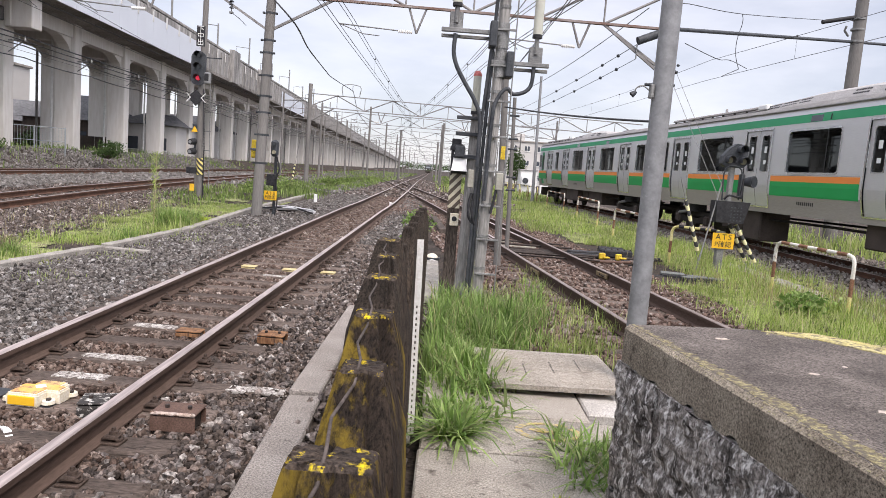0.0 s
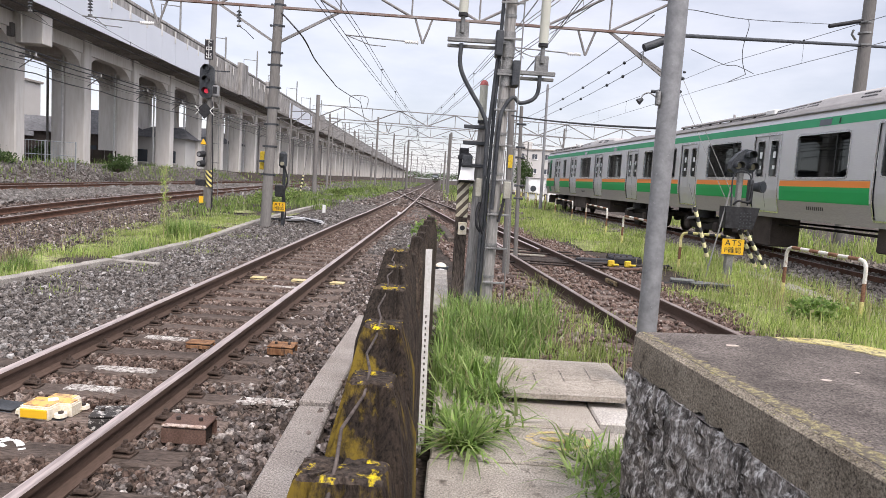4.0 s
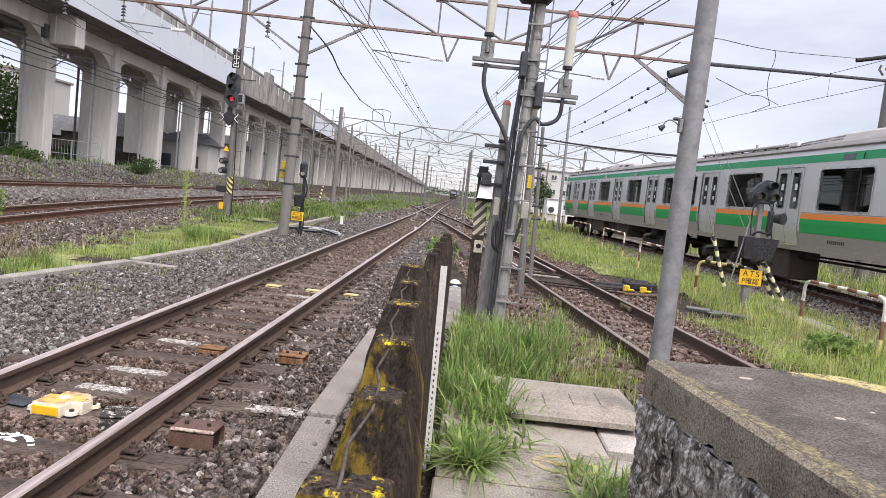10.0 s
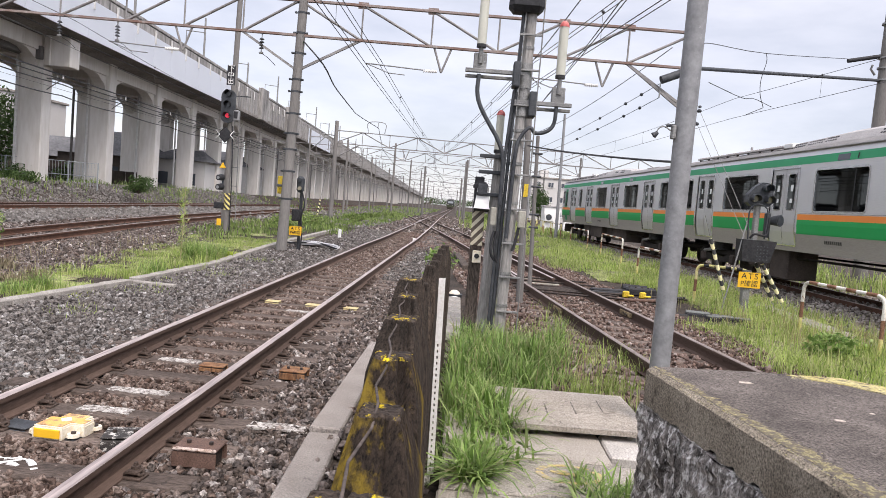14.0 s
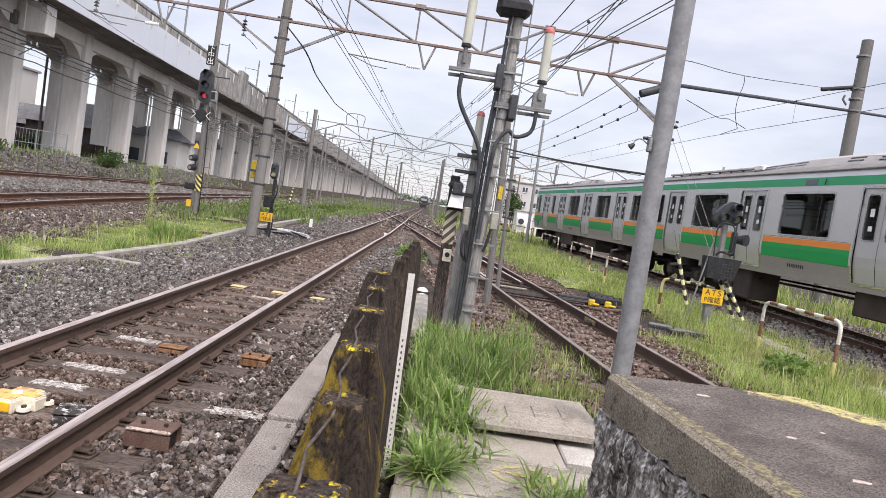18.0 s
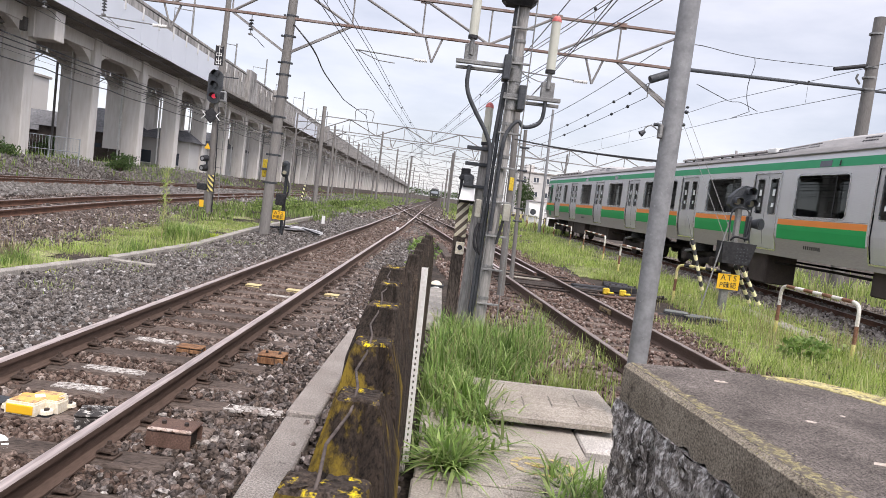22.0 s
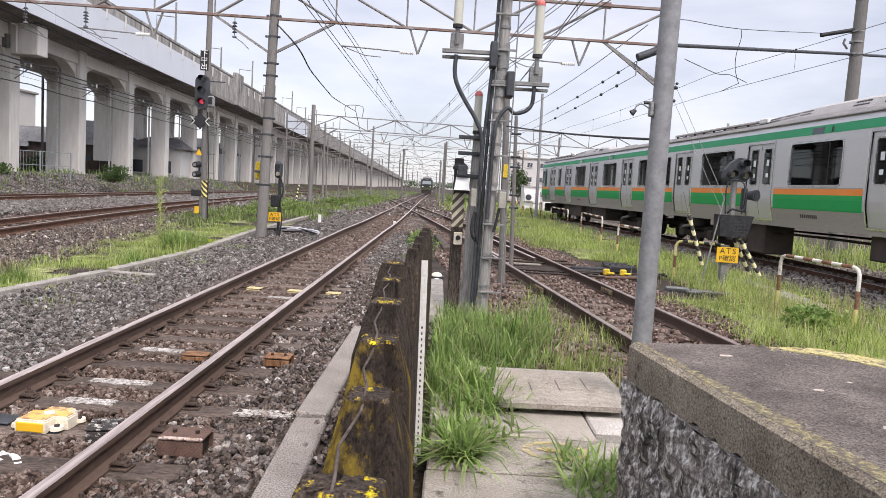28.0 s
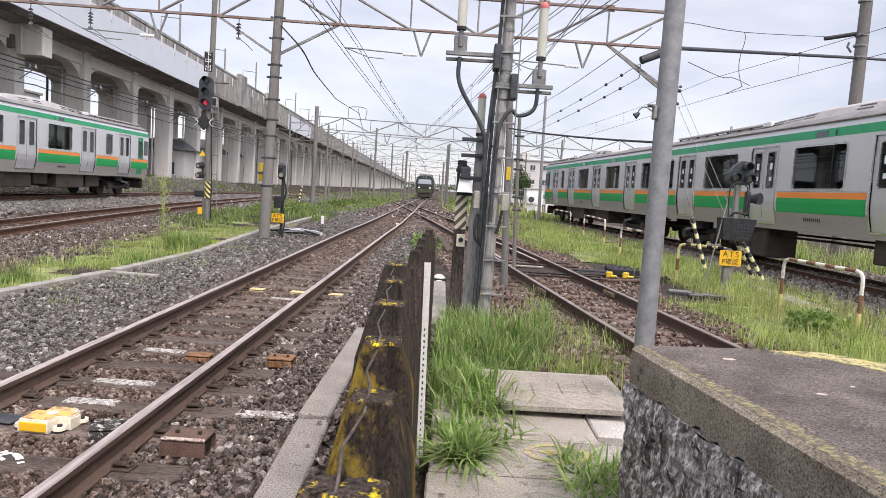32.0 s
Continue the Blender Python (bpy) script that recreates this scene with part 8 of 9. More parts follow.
def big_right_pole():
    th = thing("line_pole", pose(0, 0, 0), "thick concrete line pole behind the standing train with a cross tube", "pole", "line poles")
    x, y = 13.67, 25
    part("shaft", MB().cyl((x, y, -0.1), (x + 0.05, y, 9.5), 0.24, 0.19, 18), M_POLE_CONC, th)
    for z in (8.9, 7.75, 7.4, 7.0):
        part("band", MB().cyl((x, y, z), (x, y, z + 0.06), 0.225, n=18), M_GALV, th)
    part("cross_tube", MB().tube([(5.15, 17.85, 5.42), (x - 0.1, y, 7.02), (x + 7.5, y + 6.4, 8.4)], 0.05, 10), M_DARKGREY, th, "long dark cross tube")
    part("strut", MB().cyl((x - 0.1, y, 7.85), (x - 1.25, y, 7.6), 0.07, n=8), M_BLACK, th)
    part("hook", MB().tube([(x - 0.3, y, 7.2), (x - 0.5, y - 0.1, 7.35), (x - 0.45, y - 0.1, 7.5)], 0.04, 6), M_GALV, th)


big_right_pole()
rng_m = random.Random(31)
mast("line_pole", 5.1, 42, 7.45, 0.085, "tall thin grey pole beyond the joining track", -0.11, mat=M_STEEL_POLE)
mast("line_pole", -6.5, 92, 6.4, 0.14, "dark line pole standing alone in the distance between the tracks")
mast("line_pole", -9.4, 26.5, 8.6, 0.11, "slim grey pole behind the signal mast", 0.1)
for k, y in enumerate((52, 60, 74, 84, 104, 118, 136, 165, 210, 260)):
    mast("line_pole", -8.8 - 0.05 * y + rng_m.uniform(-1, 1), y, 6.6 + rng_m.uniform(-0.4, 1.2), 0.068, "grey line pole with a bracket arm along the tracks", 0, (1.4, -1.4)[k % 2])
for k, y in enumerate((62, 78, 98, 115, 140, 175, 220)):
    mast("line_pole", 1.4 - 0.03 * y + rng_m.uniform(-0.4, 0.4), y, 5.2 + rng_m.uniform(0, 1.4), 0.1, "grey line pole beside the joining track")
for k in range(16):
    y = 46 + 13.5 * k
    x, _ = via_pose(y)
    th_ = thing("viaduct_mast", pose(x + 1.2, y, 9.2), "slim catenary mast with a looped bracket on the viaduct", "pole", "viaduct masts")
    part("shaft", MB().cyl((0, 0, 0), (0, 0, 6.4 if k % 2 else 5.4), 0.1, 0.08, 8), M_GALV, th_)
    part("bracket", MB().tube([(0, 0, 5.2), (-1.6, 0, 5.3), (-1.6, 0, 4.2)], 0.04, 6), M_GALV, th_)


def sagging(a, b, sag, n=14):
    a, b = Vector(a), Vector(b)
    return [a.lerp(b, t) - Vector((0, 0, sag * 4 * t * (1 - t))) for t in np.linspace(0, 1, n)]


def wire(name, label, runs, r=0.008, droppers=False):
    th = thing(name, pose(0, 0, 0), label, "wire", kind="")
    for pts in runs:
        part("strand", MB().tube(pts, r, 5, caps=False), M_WIRE, th)
    return th


def catenary(center, y0, y1, supports, h=5.15, hm=0.85, label="overhead contact wire with its carrier wire and droppers", dz=0.0, sag=0.3, twin=0.0):
    """Contact wire and sagging carrier wire over one track, hung between supports."""
    th = thing("overhead_line", pose(0, 0, 0), label, "overhead wire", "overhead wires")
    ys = [y0] + [s for s in supports if y0 < s < y1] + [y1]
    for i, (a, b) in enumerate(zip(ys[:-1], ys[1:])):
        st = 0.2 if i % 2 else -0.2
        pa = Vector((arr(center, a) - st, a, arr(rail_z, a) + h + dz))
        pb = Vector((arr(center, b) + st, b, arr(rail_z, b) + h + dz))
        r = 0.0075 if a < 60 else 0.011
        for o in ((-twin, twin) if twin else (0.0,)):
            side = Vector((o, 0, 0))
            part("contact_wire", MB().cyl(pa + side, pb + side, r, n=5, caps=False), M_WIRE, th)
            carrier = sagging(pa + side + Vector((0, 0, hm)), pb + side + Vector((0, 0, hm)), hm * sag, 12)
            part("carrier_wire", MB().tube(carrier, r, 5, caps=False), M_WIRE, th)
        n = max(2, int((b - a) / 5))
        for k in range(1, n):
            t = k / n
            c = pa.lerp(pb, t)
            up = hm - hm * sag * 4 * t * (1 - t)
            dr = part("dropper", MB().cyl(c, c + Vector((0, 0, up)), 0.004, n=4, caps=False), M_WIRE, th)
            part("clip", MB().sphere(c + Vector((0, 0, up)), 0.03, 6, 4), M_WIRE, dr)
    return th


catenary(main_x, -6, 320, (17.7, 45, 68, 92, 120, 150, 190, 240), h=4.22, hm=0.55, sag=0.2, twin=0.05)
catenary(side_x, -6, 75, (17.7, 45), h=4.25, hm=0.6, sag=0.25, twin=0.05)
catenary(siding_x, -6, 90, (17.7, 45, 68), h=4.5, hm=0.7)
catenary(far_x, -6, 300, (17.7, 45, 68, 92, 120, 150, 190, 240), h=4.8, hm=0.8)
catenary(stock_x, -6, 120, (24.6, 45, 68), h=5.03, hm=0.66, sag=0.15)


# ---- plants ----
M_LIMEGRASS = island("sprout_green", [(0.3, 0.4, 0.03), (0.42, 0.5, 0.05), (0.36, 0.46, 0.04)], 0.5, transl=0.3)
M_DRY = island("dead_stalks", [(0.13, 0.1, 0.075), (0.26, 0.21, 0.15), (0.18, 0.15, 0.09), (0.34, 0.29, 0.2), (0.2, 0.22, 0.09)], 0.85)


def grasses():
    def free(x, y):
        return (np.abs(x - side_x(y)) > 0.95) & (np.abs(x - stock_x(y)) > 1.9) & (x > main_x(y) + 1.6)
    # lush growth between fence and poles
    off = lambda x, y: (x > -0.12) & ~((x > 0.36) & (x < 1.46) & (y > 4.95) & (y < 5.98)) & (x < 1.35 + 0.05 * (y - 5)) & (y < 10.2)
    thin = np.random.default_rng(7)
    a = clumped(101, 3400, 0.2, 1.1, 6.3, 8.2, 24, 0.09, off)
    a = a[thin.uniform(size=len(a)) < np.clip(1.1 - 1.1 * np.abs(a[:, 0] - 0.5 - 0.12 * (a[:, 1] - 6.3)), 0.1, 1)]
    blades("tall_grass", a, 0.16, 0.46, 0.012, M_GRASS_NEAR, "lush green tall grass between the fence and the poles", 201, 0.7, droop=0.4)
    a1 = clumped(120, 1500, -0.1, 0.3, 5.5, 8.6, 26, 0.08, off)
    blades("tall_grass", a1, 0.14, 0.44, 0.014, M_GRASS_NEAR, "lush green tall grass at the foot of the fence", 220, 1.0, droop=0.5)
    a2 = clumped(121, 420, 0.0, 0.9, 5.7, 7.6, 26, 0.1, off)
    blades("tall_grass", a2, 0.2, 0.44, 0.018, M_GRASS_NEAR, "broad arching blades among the tall grass", 221, 1.15, droop=0.55)
    a3 = clumped(122, 1000, 0.3, 1.3, 6.2, 9.8, 50, 0.1, off)
    blades("sparse_grass", a3, 0.05, 0.22, 0.008, M_GRASS, "short dull grass under the tall growth", 222, 0.8)
    a4 = clumped(126, 420, 1.1, 1.5, 6.25, 6.9, 7, 0.07)
    blades("tall_grass", a4, 0.12, 0.3, 0.009, M_GRASS, "small yellow-green grass tuft behind the cover slab", 226, 0.6, droop=0.3)
    turf("turf", -9.2, -5.0, 7.6, 24, 0.16, lambda x, y: x < -5.25 - 0.1 * max(0, min(4, 10.5 - y)) and x > -6.55 - 0.11 * (y - 8), "thick short green turf behind the low kerb", 0.0)
    turf("turf", 3.2, 8.0, 7.4, 30, 0.18, lambda x, y: x > side_x(y) + 1.35 and x < stock_x(y) - 2.75 and x > 3.0 and not (11.4 < y < 17.0 and x < side_x(y) + 2.9), "thick short green turf between the tracks", -0.25)
    w1 = clumped(131, 20000, -9.0, -5.2, 7.8, 21, 110, 0.17, lambda x, y: (x < -5.25 - 0.1 * np.clip(10.5 - y, 0, 4)) & (x > -6.55 - 0.11 * (y - 8)))
    blades("short_grass", w1, 0.03, 0.13, 0.007, M_GRASS, "short bright grass of the strip behind the kerb", 231, 0.9, droop=0.4)
    w2 = clumped(132, 30000, 3.3, 7.6, 7.5, 22, 280, 0.26, lambda x, y: free(x, y) & ~((y > 11.4) & (y < 17.0) & (x < side_x(y) + 2.8)) & (x > side_x(y) + 1.3) & (x < stock_x(y) - 2.7))
    blades("short_grass", w2, 0.03, 0.14, 0.01, M_GRASS, "short bright grass of the meadow", 232, 0.9, droop=0.4)
    b = clumped(102, 1500, 0.0, 0.34, 4.3, 5.6, 16, 0.08, lambda x, y: x > -0.12)
    blades("tall_grass", b, 0.14, 0.38, 0.012, M_GRASS_NEAR, "lush green tall grass between the fence and the poles", 202, 0.9, droop=0.4)
    b2 = clumped(123, 420, 0.02, 0.4, 4.2, 5.6, 14, 0.09, lambda x, y: x > -0.12)
    blades("tall_grass", b2, 0.2, 0.42, 0.022, M_GRASS_NEAR, "broad arching blades among the tall grass", 223, 1.3, droop=0.6)
    tuft = scatter(103, 260, 0.06, 0.22, 4.0, 4.2)
    blades("grass_tuft", tuft, 0.22, 0.42, 0.022, M_GRASS_NEAR, "arching bright green grass tuft on the path", 203, 1.25, droop=0.6)
    t2 = scatter(104, 460, 0.72, 1.1, 3.45, 4.2)
    blades("grass_tuft", t2, 0.14, 0.36, 0.017, M_GRASS_NEAR, "arching bright green grass tuft on the path", 204, 1.25, droop=0.55)
    ears = clumped(124, 200, 0.05, 1.3, 5.4, 9.0, 60, 0.15, off)
    blades("seeding_grass", ears, 0.4, 0.62, 0.006, M_SEED, "foxtail ears nodding over the tall grass", 224, 0.8, droop=0.6)
    fall = scatter(125, 60, 0.3, 0.6, 4.9, 5.4)
    blades("grass_tuft", fall, 0.2, 0.4, 0.011, M_GRASS_NEAR, "fallen blades across the cover slab", 225, 2.0, droop=0.45)
    t3 = scatter(105, 60, 0.62, 0.68, 3.22, 3.3)
    blades("grass_tuft", t3, 0.1, 0.17, 0.02, M_LIMEGRASS, "short yellow-green sprout on the path", 205, 0.5)
    c = clumped(106, 1500, 1.3, 2.6, 5.2, 11.5, 46, 0.13, lambda x, y: (x < side_x(y) - 0.4) & (x > 1.2 - 0.2 * (y - 6)) & (x > 0.7))
    blades("sparse_grass", c, 0.06, 0.28, 0.009, M_GRASS, "sparse grass and weeds in the gravel by the joining track", 206, 0.7)
    # meadow between the joining track and the standing train
    d = clumped(107, 15000, 3.4, 7.6, 7.5, 18, 170, 0.28, lambda x, y: free(x, y) & ~((y > 11.4) & (y < 17.0) & (x < side_x(y) + 2.7)) & (x > side_x(y) + 1.15) & (x < stock_x(y) - 2.7))
    blades("meadow_grass", d, 0.06, 0.3, 0.011, M_GRASS, "bright green meadow grass between the tracks", 207, 0.7)
    e = clumped(108, 21000, 1.6, 7.0, 16, 42, 220, 0.4, lambda x, y: free(x, y) & (x > side_x(y) + 1.3) & (x < stock_x(y) - 2.0) & ~((y < 19) & (x < 3.9)))
    blades("meadow_grass", e, 0.06, 0.24, 0.02, M_GRASS, "bright green meadow grass between the tracks", 208, 0.6)
    f = clumped(109, 6000, 0.2, 8.5, 42, 90, 120, 0.8, lambda x, y: (x > main_x(y) + 2.2) & (x < 7.5))
    blades("far_weeds", f, 0.2, 0.5, 0.06, M_GRASS, "distant green weeds beside the tracks", 209, 0.5)
    # grass strip beyond the main track
    g = clumped(110, 8000, -8.9, -5.3, 8.0, 20.5, 70, 0.2, lambda x, y: (x < -5.2 - 0.1 * np.clip(10.5 - y, 0, 4)) & (x > -6.55 - 0.11 * (y - 8)))
    blades("meadow_grass", g, 0.05, 0.17, 0.009, M_GRASS, "bright green grass strip behind the low kerb", 210, 0.65)
    h = clumped(111, 500, -5.5, -5.05, 10.9, 14.5, 14, 0.14)
    blades("meadow_grass", h, 0.15, 0.5, 0.013, M_GRASS, "bright green grass strip behind the low kerb", 211, 0.7)
    for seed, box, count, h0, h1, mat, lab in (
            (151, (-6.9, -6.1, 9.3, 10.2), 700, 0.1, 0.34, M_DRY, "dry brown weeds standing in the grass strip"),
            (152, (-7.6, -7.0, 10.2, 11.2), 380, 0.08, 0.26, M_DRY, "dry brown weeds standing in the grass strip"),
            (153, (-6.2, -5.85, 9.1, 9.5), 420, 0.1, 0.3, M_GRASS_NEAR, "dark green grass clump leaning over the kerb"),
            (154, (-5.45, -5.15, 11.4, 11.9), 420, 0.1, 0.3, M_GRASS_NEAR, "green grass clump over the kerb joint"),
            (155, (-5.8, -5.2, 13.9, 14.9), 1300, 0.2, 0.55, M_GRASS_NEAR, "lush grass clump at the end of the kerb"),
            (156, (-5.25, -5.0, 14.8, 15.4), 300, 0.08, 0.22, M_LIMEGRASS, "low lime-green weeds beside the kerb"),
            (157, (-5.25, -4.85, 7.8, 9.7), 160, 0.03, 0.09, M_LIMEGRASS, "small sprouts in the ballast")):
        blades("weed_clump", clumped(seed, count, *box, 5 if count < 1000 else 9, 0.08), h0, h1, 0.011, mat, lab, seed + 100, 0.9, droop=0.4)
    k = clumped(112, 15000, -9.4, -5.4, 20, 85, 120, 0.5, lambda x, y: (x > siding_x(y) + 1.6) & (x < main_x(y) - 2.2))
    blades("far_weeds", k, 0.08, 0.34, 0.03, M_WEED, "rank weeds between the main track and the sidings", 212, 0.5)
    far1 = clumped(141, 6500, -26, -5, 48, 230, 150, 1.1, lambda x, y: (x < main_x(y) - 2.4) & (np.abs(x - far_x(y)) > 1.3) & (x > -22 - 0.048 * (y - 27)))
    blades("far_weeds", far1, 0.1, 0.42, 0.1, M_WEED, "dull green weeds across the distant yard", 241, 0.5)
    far2 = clumped(142, 4500, -6, 9, 60, 230, 160, 1.6, lambda x, y: (x > main_x(y) + 2.4) & (x < 7.5))
    blades("far_weeds", far2, 0.12, 0.45, 0.1, M_WEED, "dull green weeds across the distant yard", 242, 0.5)
    l = clumped(113, 1800, -24, -19.8, 24, 70, 60, 0.5)
    l[:, 0] -= 0.048 * (l[:, 1] - 27)
    blades("bank_weeds", l, 0.12, 0.5, 0.04, M_WEED, "weeds on the stony bank below the viaduct", 213, 0.6)
    m = clumped(114, 500, -0.75, -0.4, 9.0, 12.5, 12, 0.1)
    blades("sparse_grass", m, 0.1, 0.35, 0.01, M_GRASS, "sparse grass at the foot of the fence", 214, 0.7)
    n = clumped(115, 700, -5.0, -4.0, 8, 16, 16, 0.18)
    blades("sparse_grass", n, 0.04, 0.14, 0.01, M_GRASS, "small weeds in the ballast", 215, 0.7)
    o = clumped(116, 700, 4.6, 6.6, 9.0, 12.5, 26, 0.12, lambda x, y: x < stock_x(y) - 2.2)
    blades("sparse_grass", o, 0.15, 0.4, 0.008, M_SEED, "dry stalks standing in the meadow", 216, 0.35)


    # rough growth behind the standing train
    p = clumped(117, 5000, 10.6, 15, 8, 40, 90, 0.5)
    blades("far_weeds", p, 0.2, 0.7, 0.03, M_GRASS, "rank weeds behind the standing train", 217, 0.6)
    # ears of grass over the meadow
    for seed, box, n, lab in ((118, (3.6, 6.8, 9, 18), 420, "seeding stalks over the meadow"), (119, (-8.6, -5.4, 9, 18), 260, "seeding stalks over the grass strip")):
        q = clumped(seed, n, *box, 70, 0.2, lambda x, y: (np.abs(x - side_x(y)) > 1.2))
        blades("seeding_grass", q, 0.15, 0.36, 0.007, M_SEED, lab, seed + 100, 0.4)


grasses()


def leafy(name, at, radius, height, n, size, label, cat, seed, trunk=0.0, mat=None):
    """Foliage of many small leaves in uneven clumps round branches; an upright trunk where there is one."""
    th = thing(name, at, label, cat)
    rng = np.random.default_rng(seed)
    clumps = 26
    c = rng.normal(0, 1, (clumps, 3))
    c /= np.linalg.norm(c, axis=1)[:, None]
    c *= rng.uniform(0.35, 0.95, clumps)[:, None] ** 0.6
    c = c * [radius, radius, height / 2] + [0, 0, trunk + height / 2]
    i = rng.integers(0, clumps, n)
    p = c[i] + rng.normal(0, 1, (n, 3)) * np.array([radius, radius, height / 2]) * 0.2
    q = rng.normal(size=(n, 3))
    q /= np.linalg.norm(q, axis=1)[:, None]
    u = np.cross(q, rng.normal(size=(n, 3)))
    u /= np.linalg.norm(u, axis=1)[:, None]
    w = np.cross(q, u)
    s = size * rng.uniform(0.6, 1.3, n)[:, None]
    v = np.stack([p - u * s, p - w * s * 0.45 + q * s * 0.1, p + u * s, p + w * s * 0.45 + q * s * 0.1], 1).reshape(-1, 3)
    v[:, 2] = np.maximum(v[:, 2], 0.02)
    f = np.arange(4 * n).reshape(-1, 4)
    part("crown", raw_mesh("crown", v, f, mat or M_LEAF), None, th)
    mb = MB()
    if trunk > 0:
        part("trunk", MB().cyl((0, 0, -0.2), (0.05, 0, trunk + height * 0.45), radius * 0.11, radius * 0.05, 10), M_BARK, th)
    for k in range(7):
        e = Vector(c[k]) * 0.9
        part("limb", MB().cyl((0, 0, max(0.0, trunk * 0.9)), e, radius * 0.035, radius * 0.012, 6), M_BARK, th)
    return th


def plants():
    leafy("tree", pose(-34.8, 48.8, 0.6), 2.6, 5.0, 5200, 0.16, "leafy green tree behind the viaduct columns", "tree", 1, 1.4)
    leafy("tree", pose(-38.5, 52, 0.6), 2.2, 4.2, 3200, 0.17, "leafy green tree behind the viaduct columns", "tree", 2, 1.0)
    leafy("tree", pose(7.5, 79.6, 0.2), 0.9, 3.4, 2600, 0.11, "dark rounded garden tree by the white hut", "tree", 3, 0.9)
    leafy("bush", pose(-19.6, 40.6, 0.75), 0.95, 1.0, 1700, 0.07, "low green bush at the foot of the bank", "bush", 4)
    leafy("bush", pose(-24.4, 37.6, 0.8), 1.1, 1.1, 1500, 0.08, "low green bush at the foot of the bank", "bush", 5)
    leafy("bush", pose(-22.6, 34.0, 0.75), 1.0, 0.8, 1200, 0.08, "low green bush at the foot of the bank", "bush", 6)
    leafy("bush", pose(-31.5, 55, 0.75), 1.6, 1.8, 1600, 0.12, "green hedge bush behind the columns", "bush", 7)
    leafy("bush", pose(-0.36, 9.6, 0.55), 0.2, 0.42, 500, 0.035, "young leafy shoot growing by the fence", "bush", 8, 0.0, M_GRASS_NEAR)
    leafy("bush", pose(5.0, 9.55, -0.05), 0.38, 0.3, 700, 0.045, "low broad-leaved weed in the meadow", "bush", 9, 0.0, M_GRASS_NEAR)
    leafy("bush", pose(-9.75, 13.9, -0.05), 0.22, 0.95, 700, 0.05, "tall feathery green weed by the siding", "weed", 10, 0.0, M_WEED)
    rng = random.Random(5)
    for k in range(9):
        y = 27 + 6.1 * k
        x = arr(main_x, y) - rng.uniform(3.6, 5.2)
        leafy("bush", pose(x, y, arr(ground_z, x, y)), rng.uniform(0.35, 0.8), rng.uniform(0.3, 0.7), 650, 0.06, "rank green weed clump beside the track", "bush", 20 + k, 0.0, M_WEED)
    for k in range(5):
        y = 60 + 9 * k
        leafy("bush", pose(2.4 + rng.uniform(-1, 1.5) - 0.02 * y, y, arr(ground_z, 2, y)), 0.8, 0.7, 600, 0.1, "rank green weed clump beside the track", "bush", 40 + k, 0.0, M_WEED)
    for k in range(3):
        leafy("far_trees", pose(-64 + 36 * k, 980, -0.5), 22, 11, 2200, 0.7, "hazy distant line of trees at the end of the tracks", "trees", 60 + k, 0.5)
    st = thing("tall_weed", pose(-5.75, 13.86, -0.05), "single tall dry weed stalk by the kerb", "weed")
    part("stalk", MB().cyl((0, 0, 0), (0.03, 0, 1.5), 0.012, 0.005, 6), M_SEED, st)
    rg = np.random.default_rng(9)
    n = 420
    z = rg.uniform(0.12, 1.5, n)
    p = np.stack([rg.normal(0, 0.045, n), rg.normal(0, 0.045, n), z], 1)
    q = p + np.stack([rg.normal(0, 0.03, n), rg.normal(0, 0.03, n), rg.uniform(0.02, 0.06, n)], 1)
    s = np.stack([rg.normal(0, 0.007, n), rg.normal(0, 0.007, n), 0 * z], 1)
    v = np.stack([p, p + s, q, q - s], 1).reshape(-1, 3)
    part("leaves", raw_mesh("leaves", v, np.arange(4 * n).reshape(-1, 4), M_GRASS), None, st)


plants()


# ---- background buildings ----
def block_building(name, x0, x1, y, depth, z0, z1, storeys, bays, label, mat, win_w=1.1, win_h=1.2, face="-y"):
    th = thing(name, pose(0, 0, 0), label, "building")
    part("wall", MB().box(((x0 + x1) / 2, y + depth / 2, (z0 + z1) / 2), (x1 - x0, depth, z1 - z0), 0.05), mat, th)
    part("roof_edge", MB().box(((x0 + x1) / 2, y + depth / 2, z1 + 0.1), (x1 - x0 + 0.4, depth + 0.4, 0.25), 0.03), M_CONC, th)
    sh = (z1 - z0) / storeys
    for i in range(storeys):
        for j in range(bays):
            x = x0 + (j + 0.5) * (x1 - x0) / bays
            z = z0 + (i + 0.5) * sh + 0.15
            w = part("window", MB().box((x, y - 0.02, z), (win_w, 0.1, win_h), 0.02), M_HOUSE_WIN, th)
            part("frame", MB().box((x, y - 0.06, z - win_h / 2 - 0.06), (win_w + 0.16, 0.16, 0.1), 0.01), M_WHITE_CLEAN, w)
            part("frame", MB().box((x, y - 0.08, z), (0.06, 0.05, win_h)), M_WHITE_CLEAN, w)
    part("rooftop_box", MB().box((x0 + (x1 - x0) * 0.35, y + depth / 2, z1 + 0.9), ((x1 - x0) * 0.22, depth * 0.4, 1.5), 0.04), mat, th)
    return th


